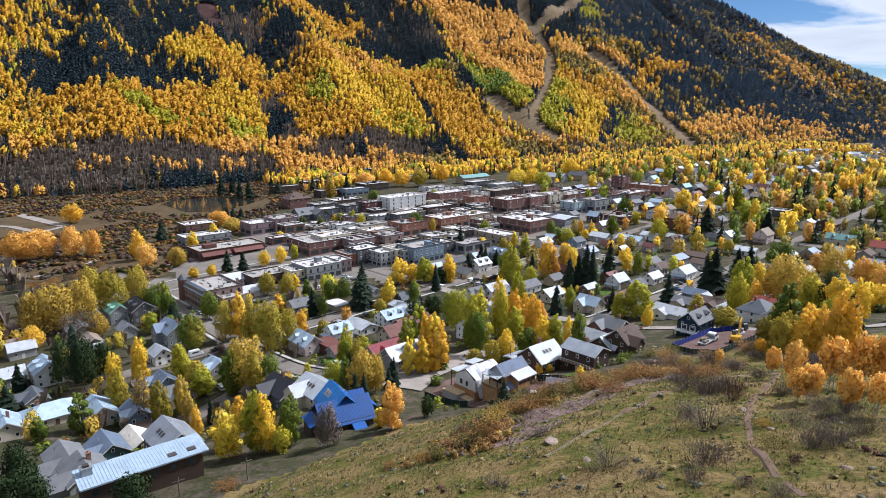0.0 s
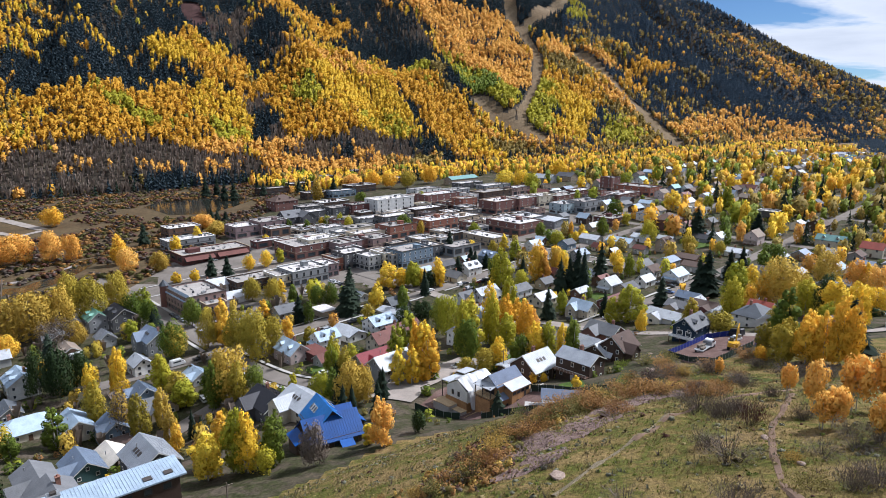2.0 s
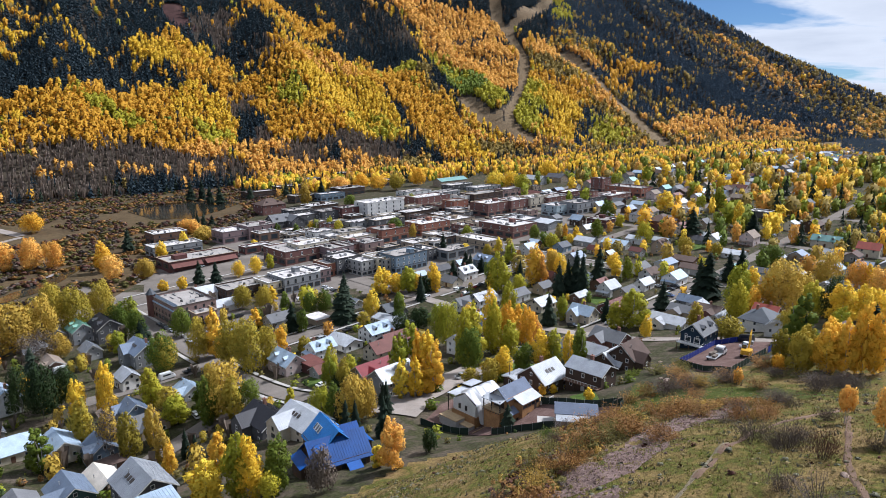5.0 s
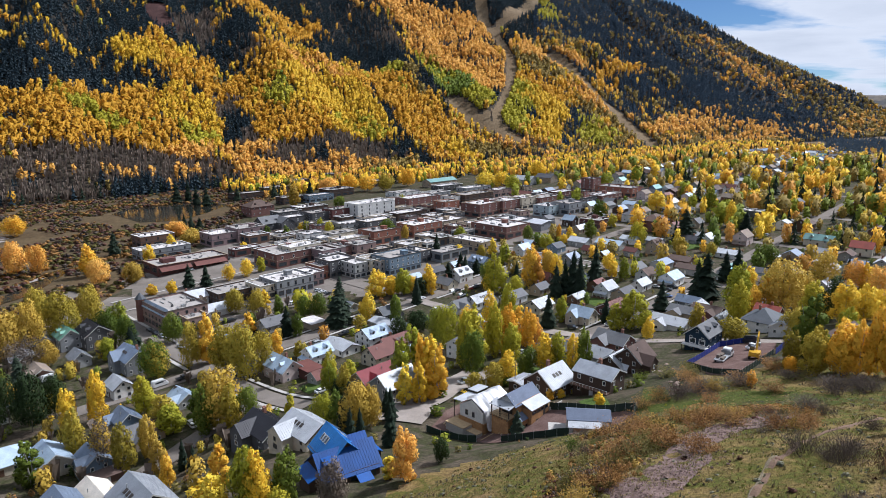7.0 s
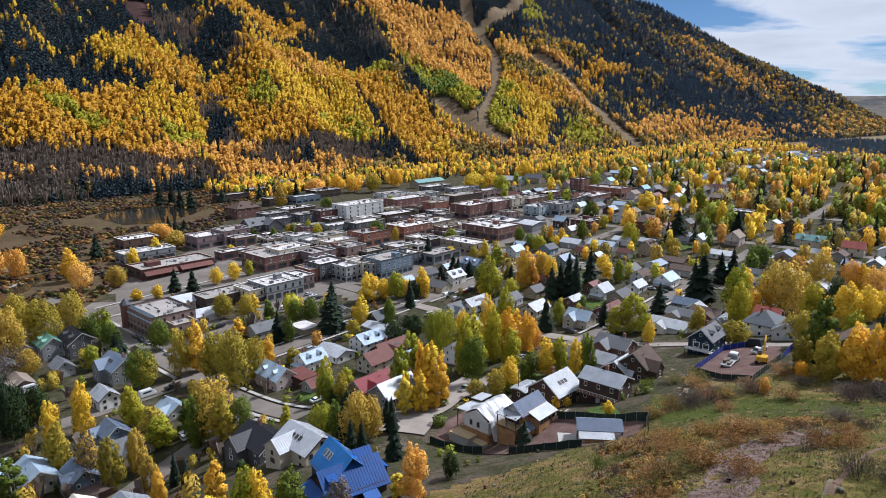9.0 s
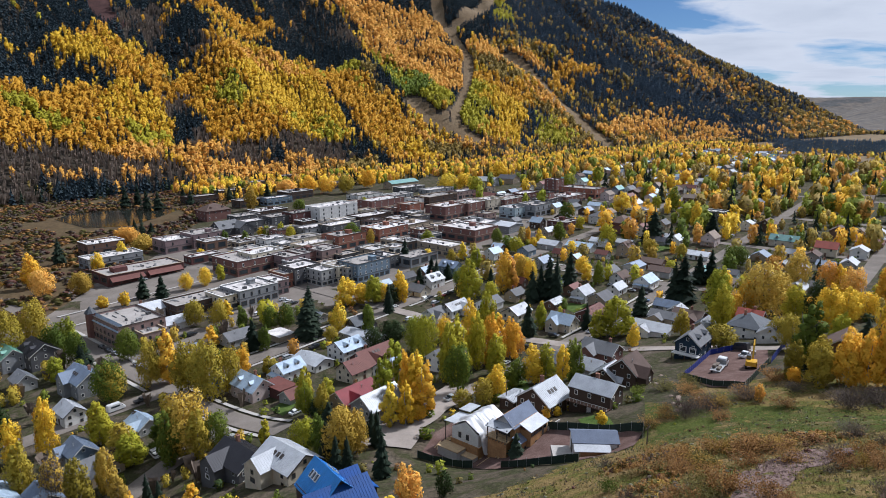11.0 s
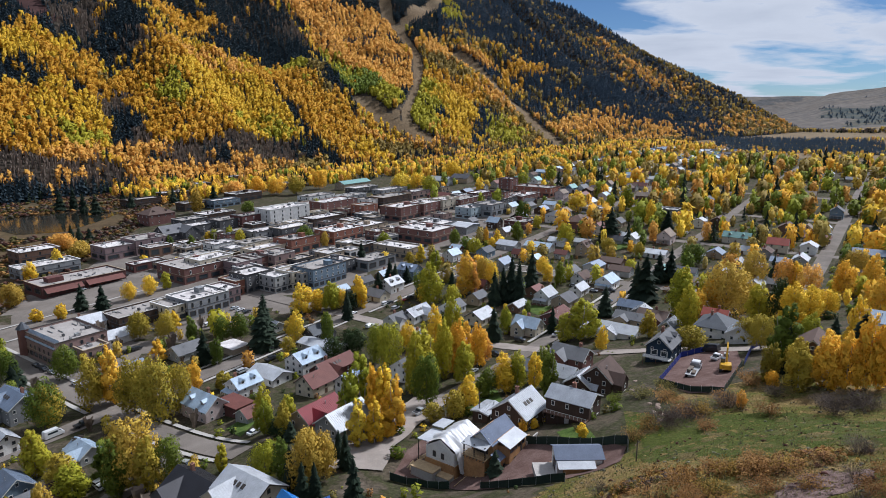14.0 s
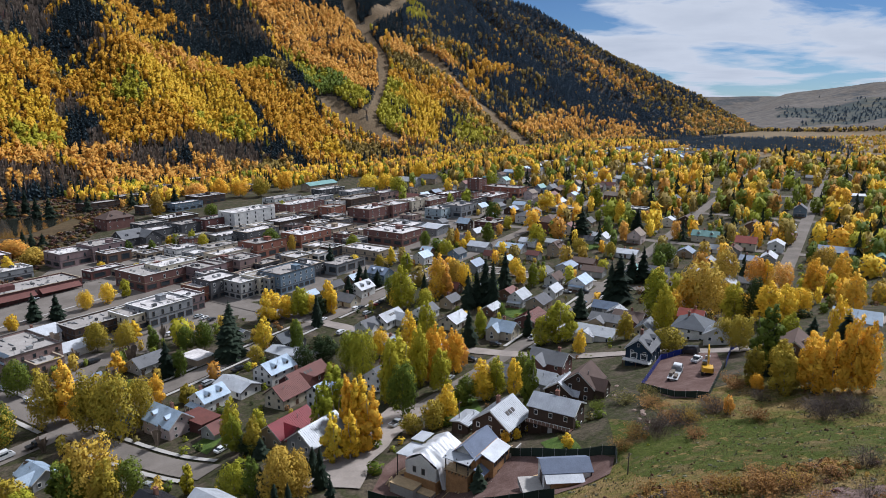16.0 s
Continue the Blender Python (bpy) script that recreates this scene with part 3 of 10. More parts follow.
def crown_mesh(name, shape, h, seed, cards, size):
    """A crown of many leaf clumps set on uneven lobes; the foot of the tree is at the origin."""
    rs = np.random.RandomState(seed)
    low, wide, lobes = {"r": (0.17, 0.42, 20), "o": (0.08, 0.28, 18), "b": (0.22, 0.4, 9), "a": (0.36, 0.36, 13), "c": (0.06, 0.18, 16)}[shape]
    centres = []
    for k in range(lobes):
        t = (k + 0.5) / lobes
        zc = low + (0.92 - low) * t
        prof = math.sin(math.pi * (0.24 + 0.68 * t)) ** (0.65 if shape in "ra" else 0.9)
        a = k * 2.4 + rs.uniform(-0.6, 0.6)
        rad = wide * prof
        off = rad * rs.uniform(0.42, 0.8)
        lr = rad * h * rs.uniform(0.36, 0.58)
        centres.append((math.cos(a) * off * h, math.sin(a) * off * h, zc * h, lr, max(lr * 1.15, (0.92 - low) * h / lobes * rs.uniform(1.3, 2.2))))
    weight = np.array([c[3] * c[4] for c in centres])
    pick = rs.choice(lobes, cards, p=weight / weight.sum())
    C = np.array(centres)[pick]
    n = rs.normal(size=(cards, 3))
    n /= np.linalg.norm(n, axis=1, keepdims=True)
    r = rs.uniform(0.3, 1.16, cards) ** 0.5
    P = C[:, :3] + n * np.stack([C[:, 3], C[:, 3], C[:, 4]], 1) * r[:, None]
    N = n + rs.normal(size=(cards, 3)) * 0.42
    N /= np.linalg.norm(N, axis=1, keepdims=True)
    A = np.cross(N, rs.normal(size=(cards, 3)))
    A /= np.linalg.norm(A, axis=1, keepdims=True)
    B = np.cross(N, A)
    s = size * rs.uniform(0.6, 1.3, cards)
    V = np.stack([P + A * (s * rs.uniform(0.45, 0.75, cards))[:, None], P - A * (s * rs.uniform(0.1, 0.4, cards))[:, None] + B * (s * rs.uniform(0.35, 0.6, cards))[:, None],
                  P - A * (s * rs.uniform(0.1, 0.4, cards))[:, None] - B * (s * rs.uniform(0.35, 0.6, cards))[:, None] + N * (0.12 * s)[:, None]], 1)
    me = bpy.data.meshes.new(name)
    me.from_pydata(V.reshape(-1, 3).tolist(), [], np.arange(cards * 3).reshape(-1, 3).tolist())
    me.update()
    # leaves shade with the rounding of their clump and of the whole crown
    out = P - np.array([0, 0, h * 0.5])
    out[:, 2] *= 0.6
    out /= np.linalg.norm(out, axis=1, keepdims=True)
    soft = n * 0.9 + out * 0.8 + N * 0.4 + np.array([0, 0, 0.15])
    soft /= np.linalg.norm(soft, axis=1, keepdims=True)
    me.normals_split_custom_set_from_vertices(np.repeat(soft, 3, 0).tolist())
    return me, centres


def trunk_mesh(name, h, centres, stems, seed, bark=None):
    rs = random.Random(seed)
    mb = Mesh()
    r = 0.013 * h + 0.05
    for k in range(stems):
        a = k * 2.1 + rs.random()
        fx, fy = (0, 0) if stems == 1 else (math.cos(a) * 0.05 * h, math.sin(a) * 0.05 * h)
        p = Vector((fx, fy, -0.4))
        for j in range(4):
            q = Vector((fx * (1 + 0.5 * j) + rs.uniform(-0.02, 0.02) * h, fy * (1 + 0.5 * j) + rs.uniform(-0.02, 0.02) * h, h * 0.2 * (j + 1)))
            mb.tube(p, q, r * (1 - 0.2 * j) / stems ** 0.4, r * (0.8 - 0.2 * j) / stems ** 0.4, 6)
            p = q
    for c in centres[:9]:
        z0 = max(0.16 * h, c[2] - 0.22 * h)
        mb.tube((0, 0, z0), (c[0], c[1], c[2]), r * 0.42, r * 0.1, 4)
    return mb.data(name, bark or BARK)


def spruce_mesh(name, h, wide, seed):
    """Whorls of drooping boughs on a thin stem."""
    rs = np.random.RandomState(seed)
    v, f = [], []
    levels = int(14 + h * 1.1)
    for k in range(levels):
        t = k / (levels - 1)
        z = h * (0.06 + 0.93 * t)
        rad = wide * h * (1 - t) ** 0.75 * rs.uniform(0.7, 1.15) + 0.12
        m = 12 if t < 0.6 else 8
        for j in range(m):
            a = 6.283 * (j + rs.uniform(-0.3, 0.3)) / m + k * 1.3
            L = rad * rs.uniform(0.55, 1.25)
            ca, sa = math.cos(a), math.sin(a)
            w = L * rs.uniform(0.28, 0.4) + 0.12
            dz = -L * rs.uniform(0.18, 0.5)
            up = 0.06 * h * (1 - t) + 0.1
            b = len(v)
            v += [(0, 0, z + up), (ca * L * 0.55 - sa * w, sa * L * 0.55 + ca * w, z + dz * 0.45), (ca * L, sa * L, z + dz), (ca * L * 0.55 + sa * w, sa * L * 0.55 - ca * w, z + dz * 0.45), (ca * L * 0.5, sa * L * 0.5, z + dz * 0.2 + 0.16 * L)]
            f += [(b, b + 1, b + 4), (b, b + 4, b + 3), (b + 4, b + 1, b + 2), (b + 4, b + 2, b + 3)]
    b = len(v)
    v += [(0.1, 0, h * 0.9), (-0.05, 0.09, h * 0.9), (-0.05, -0.09, h * 0.9), (0, 0, h * 1.03)]
    f += [(b, b + 1, b + 3), (b + 1, b + 2, b + 3), (b + 2, b, b + 3)]
    me = bpy.data.meshes.new(name)
    me.from_pydata(v, [], f)
    me.update()
    return me


STOCK = {}
for shape in ("r", "o", "c", "b", "a"):
    for k in range(3):
        for big in (0, 1):
            h0 = (7.0, 13.0)[big]
            cards = {"r": (1900, 4400), "o": (1700, 3500), "c": (1440, 2800), "a": (1500, 2800), "b": (520, 1300)}[shape][big]
            crown, cen = crown_mesh("crown", shape, h0, 11 * k + 5 * big + ord(shape), cards, (0.46, 0.54)[big] * (0.75 if shape == "b" else 1))
            STOCK[shape, k, big] = (h0, crown, trunk_mesh("trunk", h0, cen, {"c": 2, "a": 3}.get(shape, 1), k + big, BARK if shape in "rb" else BARK_PALE))
for k in range(3):
    h0 = 14.0
    stem = Mesh()
    stem.tube((0, 0, -0.5), (0, 0, 12.5), 0.24, 0.05, 6)
    STOCK["s", k, 0] = (h0, spruce_mesh("crown", h0, 0.19 + 0.025 * k, 40 + k), stem.data("trunk", BARK))

TREE_WORDS = {"yellow": "bright yellow autumn leaves", "gold": "golden orange autumn leaves", "orange": "orange autumn leaves", "olive": "olive and yellow fading leaves",
              "lime": "yellow-green autumn leaves", "green": "green late-season leaves", "dark": "dark green dense foliage", "needle": "dark blue-green needles",
              "tan": "tan and gold thinning leaves", "bare": "bare grey twigs and few leaves"}
TREE_KIND = {"r": ("cottonwood_tree", "broad cottonwood"), "o": ("aspen_tree", "oval aspen"), "c": ("aspen_tree", "slender upright aspen"), "a": ("aspen_tree", "open-stemmed aspen"), "b": ("bare_tree", "broad tree"), "s": ("spruce_tree", "tall spruce")}
tree_count = 0
TREE_AT = []   # where single trees stand: x, y, radius


def tree(x, y, h, w, colour, shape):
    """w: crown width in metres."""
    global tree_count
    tree_count += 1
    TREE_AT.append((x, y, w * 0.5))
    big = 1 if h > 9.5 else 0
    key = (shape, tree_count % 3, 0 if shape == "s" else big)
    h0, crown, trunk = STOCK[key]
    natural = {"r": 0.96, "o": 0.67, "c": 0.36, "a": 0.8, "b": 0.85, "s": 0.4}[shape] * h
    sx = max(0.6, min(1.7, w / natural)) * h / h0
    name, kind = TREE_KIND[shape]
    if colour == "dark" and shape == "s":
        colour = "needle"
    t = thing(name, x, y, gz(x, y), tree_count * 77 % 360, kind + " with " + TREE_WORDS[colour], "tree", name.replace("_tree", "") + " trees of the town")
    t.scale = (sx, sx, h / h0)
    c = part("crown", crown, t)
    if not crown.materials:
        crown.materials.append(LEAF["needle" if shape == "s" else "yellow"])
    c.material_slots[0].link = "OBJECT"
    c.material_slots[0].material = LEAF[colour]
    part("trunk", trunk, t)
    return t


# ---- woods, as joined meshes ----


def aspen_far(rs, leaves=14, low=0.24, size=0.17, wide=0.14):
    """A crown of leaf clumps, each one three-cornered, as a form of height 1."""
    v, f = [], []
    for k in range(leaves):
        t = (k + 0.5) / leaves
        zc = low + (0.95 - low) * t
        rad = wide * math.sin(math.pi * (0.2 + 0.62 * t)) ** 0.8
        a = k * 2.4 + rs.uniform(-0.4, 0.4)
        p = np.array([math.cos(a) * rad * rs.uniform(0.3, 1.0), math.sin(a) * rad * rs.uniform(0.3, 1.0), zc])
        n = np.array([math.cos(a), math.sin(a), rs.uniform(-0.1, 0.9)]) + rs.normal(size=3) * 0.35
        n /= np.linalg.norm(n)
        s1 = np.cross(n, [0.1, 0.2, 1.0]); s1 /= np.linalg.norm(s1)
        s2 = np.cross(n, s1)
        turn = rs.uniform(0, 6.283)
        b = len(v)
        for j in range(3):
            q = size * rs.uniform(0.65, 1.1)
            g = turn + j * 2.094
            v.append(p + s1 * q * math.cos(g) + s2 * q * 1.25 * math.sin(g))
        f.append((b, b + 1, b + 2))
    return np.array(v), np.array(f)


def spruce_far(rs):
    """Ragged whorls of hanging boughs round a stem, as a form of height 1."""
    v, f = [], []
    for k in range(15):
        t = k / 15
        z = 0.16 + 0.86 * t
        r = 0.17 * (1 - t) ** 0.8 + 0.015
        a = k * 2.4 + rs.uniform(-0.3, 0.3)
        q, w, drop = r * rs.uniform(0.75, 1.2), r * rs.uniform(0.75, 1.05), rs.uniform(0.1, 0.17)
        ca, sa = math.cos(a), math.sin(a)
        b = len(v)
        v += [(-ca * 0.02, -sa * 0.02, z + 0.07), (ca * q - sa * w, sa * q + ca * w, z - drop), (ca * q + sa * w, sa * q - ca * w, z - drop * rs.uniform(0.6, 1.2))]
        f.append((b, b + 1, b + 2))
    b = len(v)
    v += [(0.03, 0, 0.84), (-0.025, 0.02, 0.84), (0, 0, 1.06)]
    f.append((b, b + 1, b + 2))
    return np.array(v), np.array(f)


def twigs_far(rs):
    v, f = [], []
    for k in range(8):
        a = rs.uniform(0, 6.283)
        b0 = rs.uniform(0.0, 0.4)
        tip = np.array([math.cos(a) * 0.16 * rs.uniform(0.3, 1), math.sin(a) * 0.16 * rs.uniform(0.3, 1), rs.uniform(0.65, 1.0)])
        base = np.array([tip[0] * 0.2, tip[1] * 0.2, b0])
        side = np.array([-math.sin(a), math.cos(a), 0]) * rs.uniform(0.03, 0.075)
        b = len(v)
        v += [base - side * 0.5, base + side * 0.5, tip + side, tip - side]
        f += [(b, b + 1, b + 2), (b, b + 2, b + 3)]
    return np.array(v), np.array(f)


def woods(name, kind, X, Y, H, W, colour, label, seed, z=None):
    """Many trees of one colour in one mesh: places, heights and widths as arrays."""
    if len(X) == 0:
        return
    rs = np.random.RandomState(seed)
    make = {"aspen": aspen_far, "spruce": spruce_far, "bare": twigs_far, "dense": lambda r: aspen_far(r, 170, 0.1, 0.075, 0.3), "full": lambda r: aspen_far(r, 110, 0.1, 0.1, 0.3), "mid": lambda r: aspen_far(r, 52, 0.1, 0.145, 0.27), "scrub": lambda r: aspen_far(r, 30, 0.06, 0.095, 0.17)}[kind]
    forms = [make(rs) for _ in range(6)]
    Z = (ground_z(X, Y) if z is None else z) - 0.3
    which = rs.randint(0, 6, len(X))
    ang = rs.uniform(0, 6.283, len(X))
    vs, fs, ns, base = [], [], [], 0
    for k, (tv, tf) in enumerate(forms):
        i = np.where(which == k)[0]
        if not len(i):
            continue
        c, s = np.cos(ang[i])[:, None], np.sin(ang[i])[:, None]
        vx = (tv[None, :, 0] * c - tv[None, :, 1] * s) * W[i][:, None] + X[i][:, None]
        vy = (tv[None, :, 0] * s + tv[None, :, 1] * c) * W[i][:, None] + Y[i][:, None]
        vz = tv[None, :, 2] * H[i][:, None] + Z[i][:, None]
        vs.append(np.stack([vx, vy, vz], -1).reshape(-1, 3))
        ns.append(np.stack([vx - X[i][:, None], vy - Y[i][:, None], (vz - Z[i][:, None] - 0.5 * H[i][:, None]) * 0.5 + 0.16 * H[i][:, None]], -1).reshape(-1, 3) + 0.001)
        fs.append((tf[None] + (np.arange(len(i)) * len(tv))[:, None, None] + base).reshape(-1, 3))
        base += len(i) * len(tv)
    v, f = np.concatenate(vs), np.concatenate(fs).astype(np.int32)
    me = bpy.data.meshes.new(name)
    me.vertices.add(len(v)); me.vertices.foreach_set("co", v.ravel())
    me.loops.add(len(f) * 3); me.loops.foreach_set("vertex_index", f.ravel())
    me.polygons.add(len(f)); me.polygons.foreach_set("loop_start", np.arange(0, len(f) * 3, 3, dtype=np.int32))
    me.materials.append(LEAF[colour])
    me.update()
    me.validate()
    if kind in ("dense", "full", "mid", "aspen", "scrub") and len(v) < 400000:
        nv = np.concatenate(ns)
        nv /= np.linalg.norm(nv, axis=1, keepdims=True)
        me.normals_split_custom_set_from_vertices(nv.tolist())
    tagged(new(name, me), label, "forest", kind="stuff")


PATCHES = []


def patch(x, y, first, second, species, weight):
    """A stand of one kind on the mountainside: its middle and its two half axes."""
    PATCHES.append((x, y, first, second, species, weight))


FOREST_KINDS = ("yellow", "gold", "orange", "lime", "green", "olive", "bare", "needle")


def build_forest():
    rs = np.random.RandomState(7)
    n = 520000
    az = np.radians(rs.uniform(-44, 50, n))
    dist = np.sqrt(rs.uniform(600 ** 2, 2650 ** 2, n))
    X, Y = np.sin(az) * dist, np.cos(az) * dist
    d = foot_distance(X, Y)
    keep = (d > -6) & (d < 1150) & ~on_ski_run(X, Y, 2) & ~on_talus(X, Y)
    X, Y, d, dist = X[keep], Y[keep], d[keep], dist[keep]
    # thin towards the distance, where single trees grow too small to tell
    spacing = np.where(dist < 1350, 5.1, np.where(dist < 1800, 6.8, 9.5))
    cell = np.stack([np.floor(X / spacing), np.floor(Y / spacing), spacing], 1)
    _, first = np.unique(cell, axis=0, return_index=True)
    X, Y, d, dist = X[first], Y[first], d[first], dist[first]
    aspen = np.exp(-((d - 250) / 230) ** 2)
    east = np.clip((X - 400) / 160, 0, 1)
    low = np.exp(-((d - 45) / 65) ** 2)
    high = np.clip((d - 300) / 260, 0, 1)
    w = {
        "yellow": 0.8 * aspen * (1 - 0.6 * east) + 0.05,
        "gold": 0.8 * aspen * (1 - 0.4 * east) + 0.08,
        "orange": 0.1 + 0.5 * low + 0.25 * east * low,
        "lime": 0.08 + 0.22 * aspen * (1 - east),
        "green": 0.03 + 0 * d,
        "olive": 0.2 + 0.2 * aspen + 0.9 * np.clip((X - 130) / 80, 0, 1),
        "bare": 0.15 + 0.5 * low * (1 - 0.6 * east) + 0.13 * aspen,
        "needle": 0.3 + 1.5 * high + 0.9 * np.clip((d - 420) / 120, 0, 1) + 1.05 * east * np.clip((d - 60) / 90, 0, 1) + 0.5 * np.exp(-((d - 5) / 22) ** 2),
    }
    for px, py, (ax, ay), (bx, by), species, wt in PATCHES:
        det = ax * by - ay * bx
        s = ((X - px) * by - (Y - py) * bx) / det
        q = ((Y - py) * ax - (X - px) * ay) / det
        w[species] = w[species] + wt * np.exp(-(s * s + q * q) ** 1.5)
    total = 0
    for k, key in enumerate(FOREST_KINDS):
        # stands keep together: each kind has its own slow noise
        w[key] = np.maximum(w[key], 0) * np.clip(0.85 + 0.4 * wave(X, Y, 120, 60 + k) + 0.5 * wave(X, Y, 45, 80 + k), 0.05, None)
        w[key] = w[key] ** 2.6
        total = total + w[key]
    r = rs.uniform(0, 1, len(X)) * total
    cum = 0
    chosen = np.full(len(X), -1)
    for k, key in enumerate(FOREST_KINDS):
        cum = cum + w[key]
        chosen[(chosen < 0) & (r <= cum)] = k
    gap = rs.uniform(0, 1, len(X)) < 0.04 + 0.05 * (chosen == 6)
    for k, key in enumerate(FOREST_KINDS):
        i = np.where((chosen == k) & ~gap)[0]
        far = np.clip(dist[i] / 1300, 1, 1.45)
        if key == "needle":
            H, kind = rs.uniform(10, 21, len(i)), "spruce"
            W = H * rs.uniform(0.8, 1.15, len(i)) * far
        elif key == "bare":
            H, kind = rs.uniform(9, 15, len(i)), "bare"
            W = H * 1.1
        else:
            H, kind = rs.uniform(9, 17.5, len(i)), "aspen"
            W = H * rs.uniform(0.95, 1.5, len(i)) * far
        H = H * (1 - 0.2 * np.clip((X[i] - 450) / 250, 0, 1))
        words = {"needle": "dark spruce and fir forest on the mountainside", "bare": "bare grey aspens low on the mountainside", "green": "still green aspens on the mountainside"}
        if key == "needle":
            # spruces past this line take the haze-tinted needle colour
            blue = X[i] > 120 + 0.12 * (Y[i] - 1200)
            woods("mountain_forest", kind, X[i][blue], Y[i][blue], H[blue], W[blue], "forest_hazed", "spruce forest on the far mountain, tinted blue for haze", 99)
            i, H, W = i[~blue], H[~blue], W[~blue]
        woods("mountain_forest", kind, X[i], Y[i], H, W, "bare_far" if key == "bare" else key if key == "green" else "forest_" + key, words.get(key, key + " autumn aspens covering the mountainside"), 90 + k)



# ---- buildings ----
TAKEN = []   # ground already built on: x, y, radius
ROOF = {
    "light": ((0.46, 0.48, 0.51), 0.6, 0.1), "lightblue": ((0.38, 0.47, 0.57), 0.6, 0.1), "bluegrey": ((0.18, 0.225, 0.3), 0.55, 0.1),
    "greymetal": ((0.3, 0.32, 0.35), 0.45, 0.2), "grey": ((0.16, 0.163, 0.172), 0.75, 0), "darkgrey": ((0.1, 0.1, 0.11), 0.75, 0), "slate": ((0.09, 0.1, 0.115), 0.7, 0),
    "black": ((0.035, 0.035, 0.042), 0.5, 0.2), "brown": ((0.11, 0.072, 0.058), 0.8, 0), "maroon": ((0.14, 0.05, 0.04), 0.65, 0.1), "crimson": ((0.2, 0.012, 0.02), 0.6, 0.0),
    "red": ((0.28, 0.055, 0.035), 0.6, 0), "teal": ((0.16, 0.3, 0.28), 0.5, 0.2), "mint": ((0.22, 0.42, 0.33), 0.5, 0.2), "cream": ((0.62, 0.56, 0.48), 0.7, 0), "tan": ((0.24, 0.19, 0.15), 0.8, 0),
    "blue": ((0.004, 0.07, 0.29), 0.5, 0.0), "skyblue": ((0.05, 0.24, 0.6), 0.5, 0.0), "slateblue": ((0.15, 0.18, 0.25), 0.8, 0),
}
METAL = {"light", "lightblue", "bluegrey", "greymetal", "black", "maroon", "crimson", "teal", "mint", "blue", "skyblue"}
WALL = {
    "white": (0.72, 0.71, 0.68), "cream": (0.56, 0.5, 0.39), "grey": (0.36, 0.36, 0.35), "greywall": (0.27, 0.28, 0.29), "darkgrey": (0.1, 0.1, 0.105), "tan": (0.36, 0.29, 0.21),
    "pink": (0.6, 0.49, 0.46), "brick": (0.2, 0.1, 0.085), "orangebrick": (0.3, 0.125, 0.085), "pinkbrick": (0.29, 0.2, 0.18), "maroon": (0.13, 0.055, 0.05), "red": (0.3, 0.08, 0.055),
    "darkwood": (0.075, 0.048, 0.035), "brown": (0.17, 0.1, 0.07), "wood": (0.38, 0.21, 0.1), "navy": (0.022, 0.045, 0.075), "bluewall": (0.17, 0.23, 0.29), "paleblue": (0.36, 0.44, 0.47),
    "teal": (0.15, 0.28, 0.26), "tealwall": (0.05, 0.1, 0.1), "mauve": (0.24, 0.17, 0.17),
}
ROOF_WORD = {"light": "pale metal", "lightblue": "pale blue metal", "bluegrey": "blue-grey metal", "greymetal": "grey metal", "grey": "grey shingle", "darkgrey": "dark grey shingle", "slate": "slate grey",
             "black": "black metal", "brown": "brown shingle", "maroon": "dark red metal", "crimson": "crimson metal", "red": "red tile", "teal": "teal metal", "mint": "mint green metal", "cream": "cream", "tan": "weathered tan",
             "blue": "bright blue metal", "skyblue": "light blue metal", "slateblue": "blue-grey shingle"}
WALL_WORD = {"white": "white-painted", "cream": "cream", "grey": "grey", "greywall": "mid-grey", "darkgrey": "dark grey", "tan": "tan", "pink": "pale pink", "brick": "red-brick", "orangebrick": "orange-brick",
             "pinkbrick": "pinkish brick", "maroon": "maroon", "red": "red", "darkwood": "dark timber", "brown": "brown timber", "wood": "raw timber", "navy": "navy blue", "bluewall": "blue-grey", "paleblue": "pale blue",
             "teal": "teal", "tealwall": "dark teal", "mauve": "mauve-grey"}


def roof_mat(k):
    c, r, m = ROOF[k]
    return surf("roof_" + k, c, 0.22, 0.35, 4.0, r, m, 0.12, 0.14)


def wall_mat(k):
    return surf("wall_" + k, WALL[k], 0.2, 0.4, 5.0, 0.85, 0, 0.15, 0.1)


TRIM = surf("trim_white", (0.7, 0.69, 0.66), 0.15, 1.0, 8.0, 0.6)
TRIM_DARK = surf("trim_dark", (0.06, 0.05, 0.045), 0.2, 1.0, 8.0, 0.6)
FLAT_ROOF = terrain("flat_roof_membrane", [(0.35, (0.4, 0.37, 0.36)), (0.65, (0.74, 0.71, 0.69))], 0.16, 1.2, [(0.3, grey(0.7)), (0.7, grey(1.1))], 0.08, 0.03)
FLAT_ROOF_DARK = terrain("flat_roof_gravel", [(0.35, (0.27, 0.25, 0.23)), (0.65, (0.38, 0.35, 0.33))], 0.12, 1.4, [(0.3, grey(0.8)), (0.7, grey(1.1))], 0.1, 0.03)
STEEL = surf("galvanised_steel", (0.42, 0.43, 0.44), 0.25, 1.0, 8.0, 0.4, 0.6)
BRICK_FLUE = surf("flue_brick", (0.28, 0.14, 0.1), 0.3, 1.5, 12.0, 0.9)


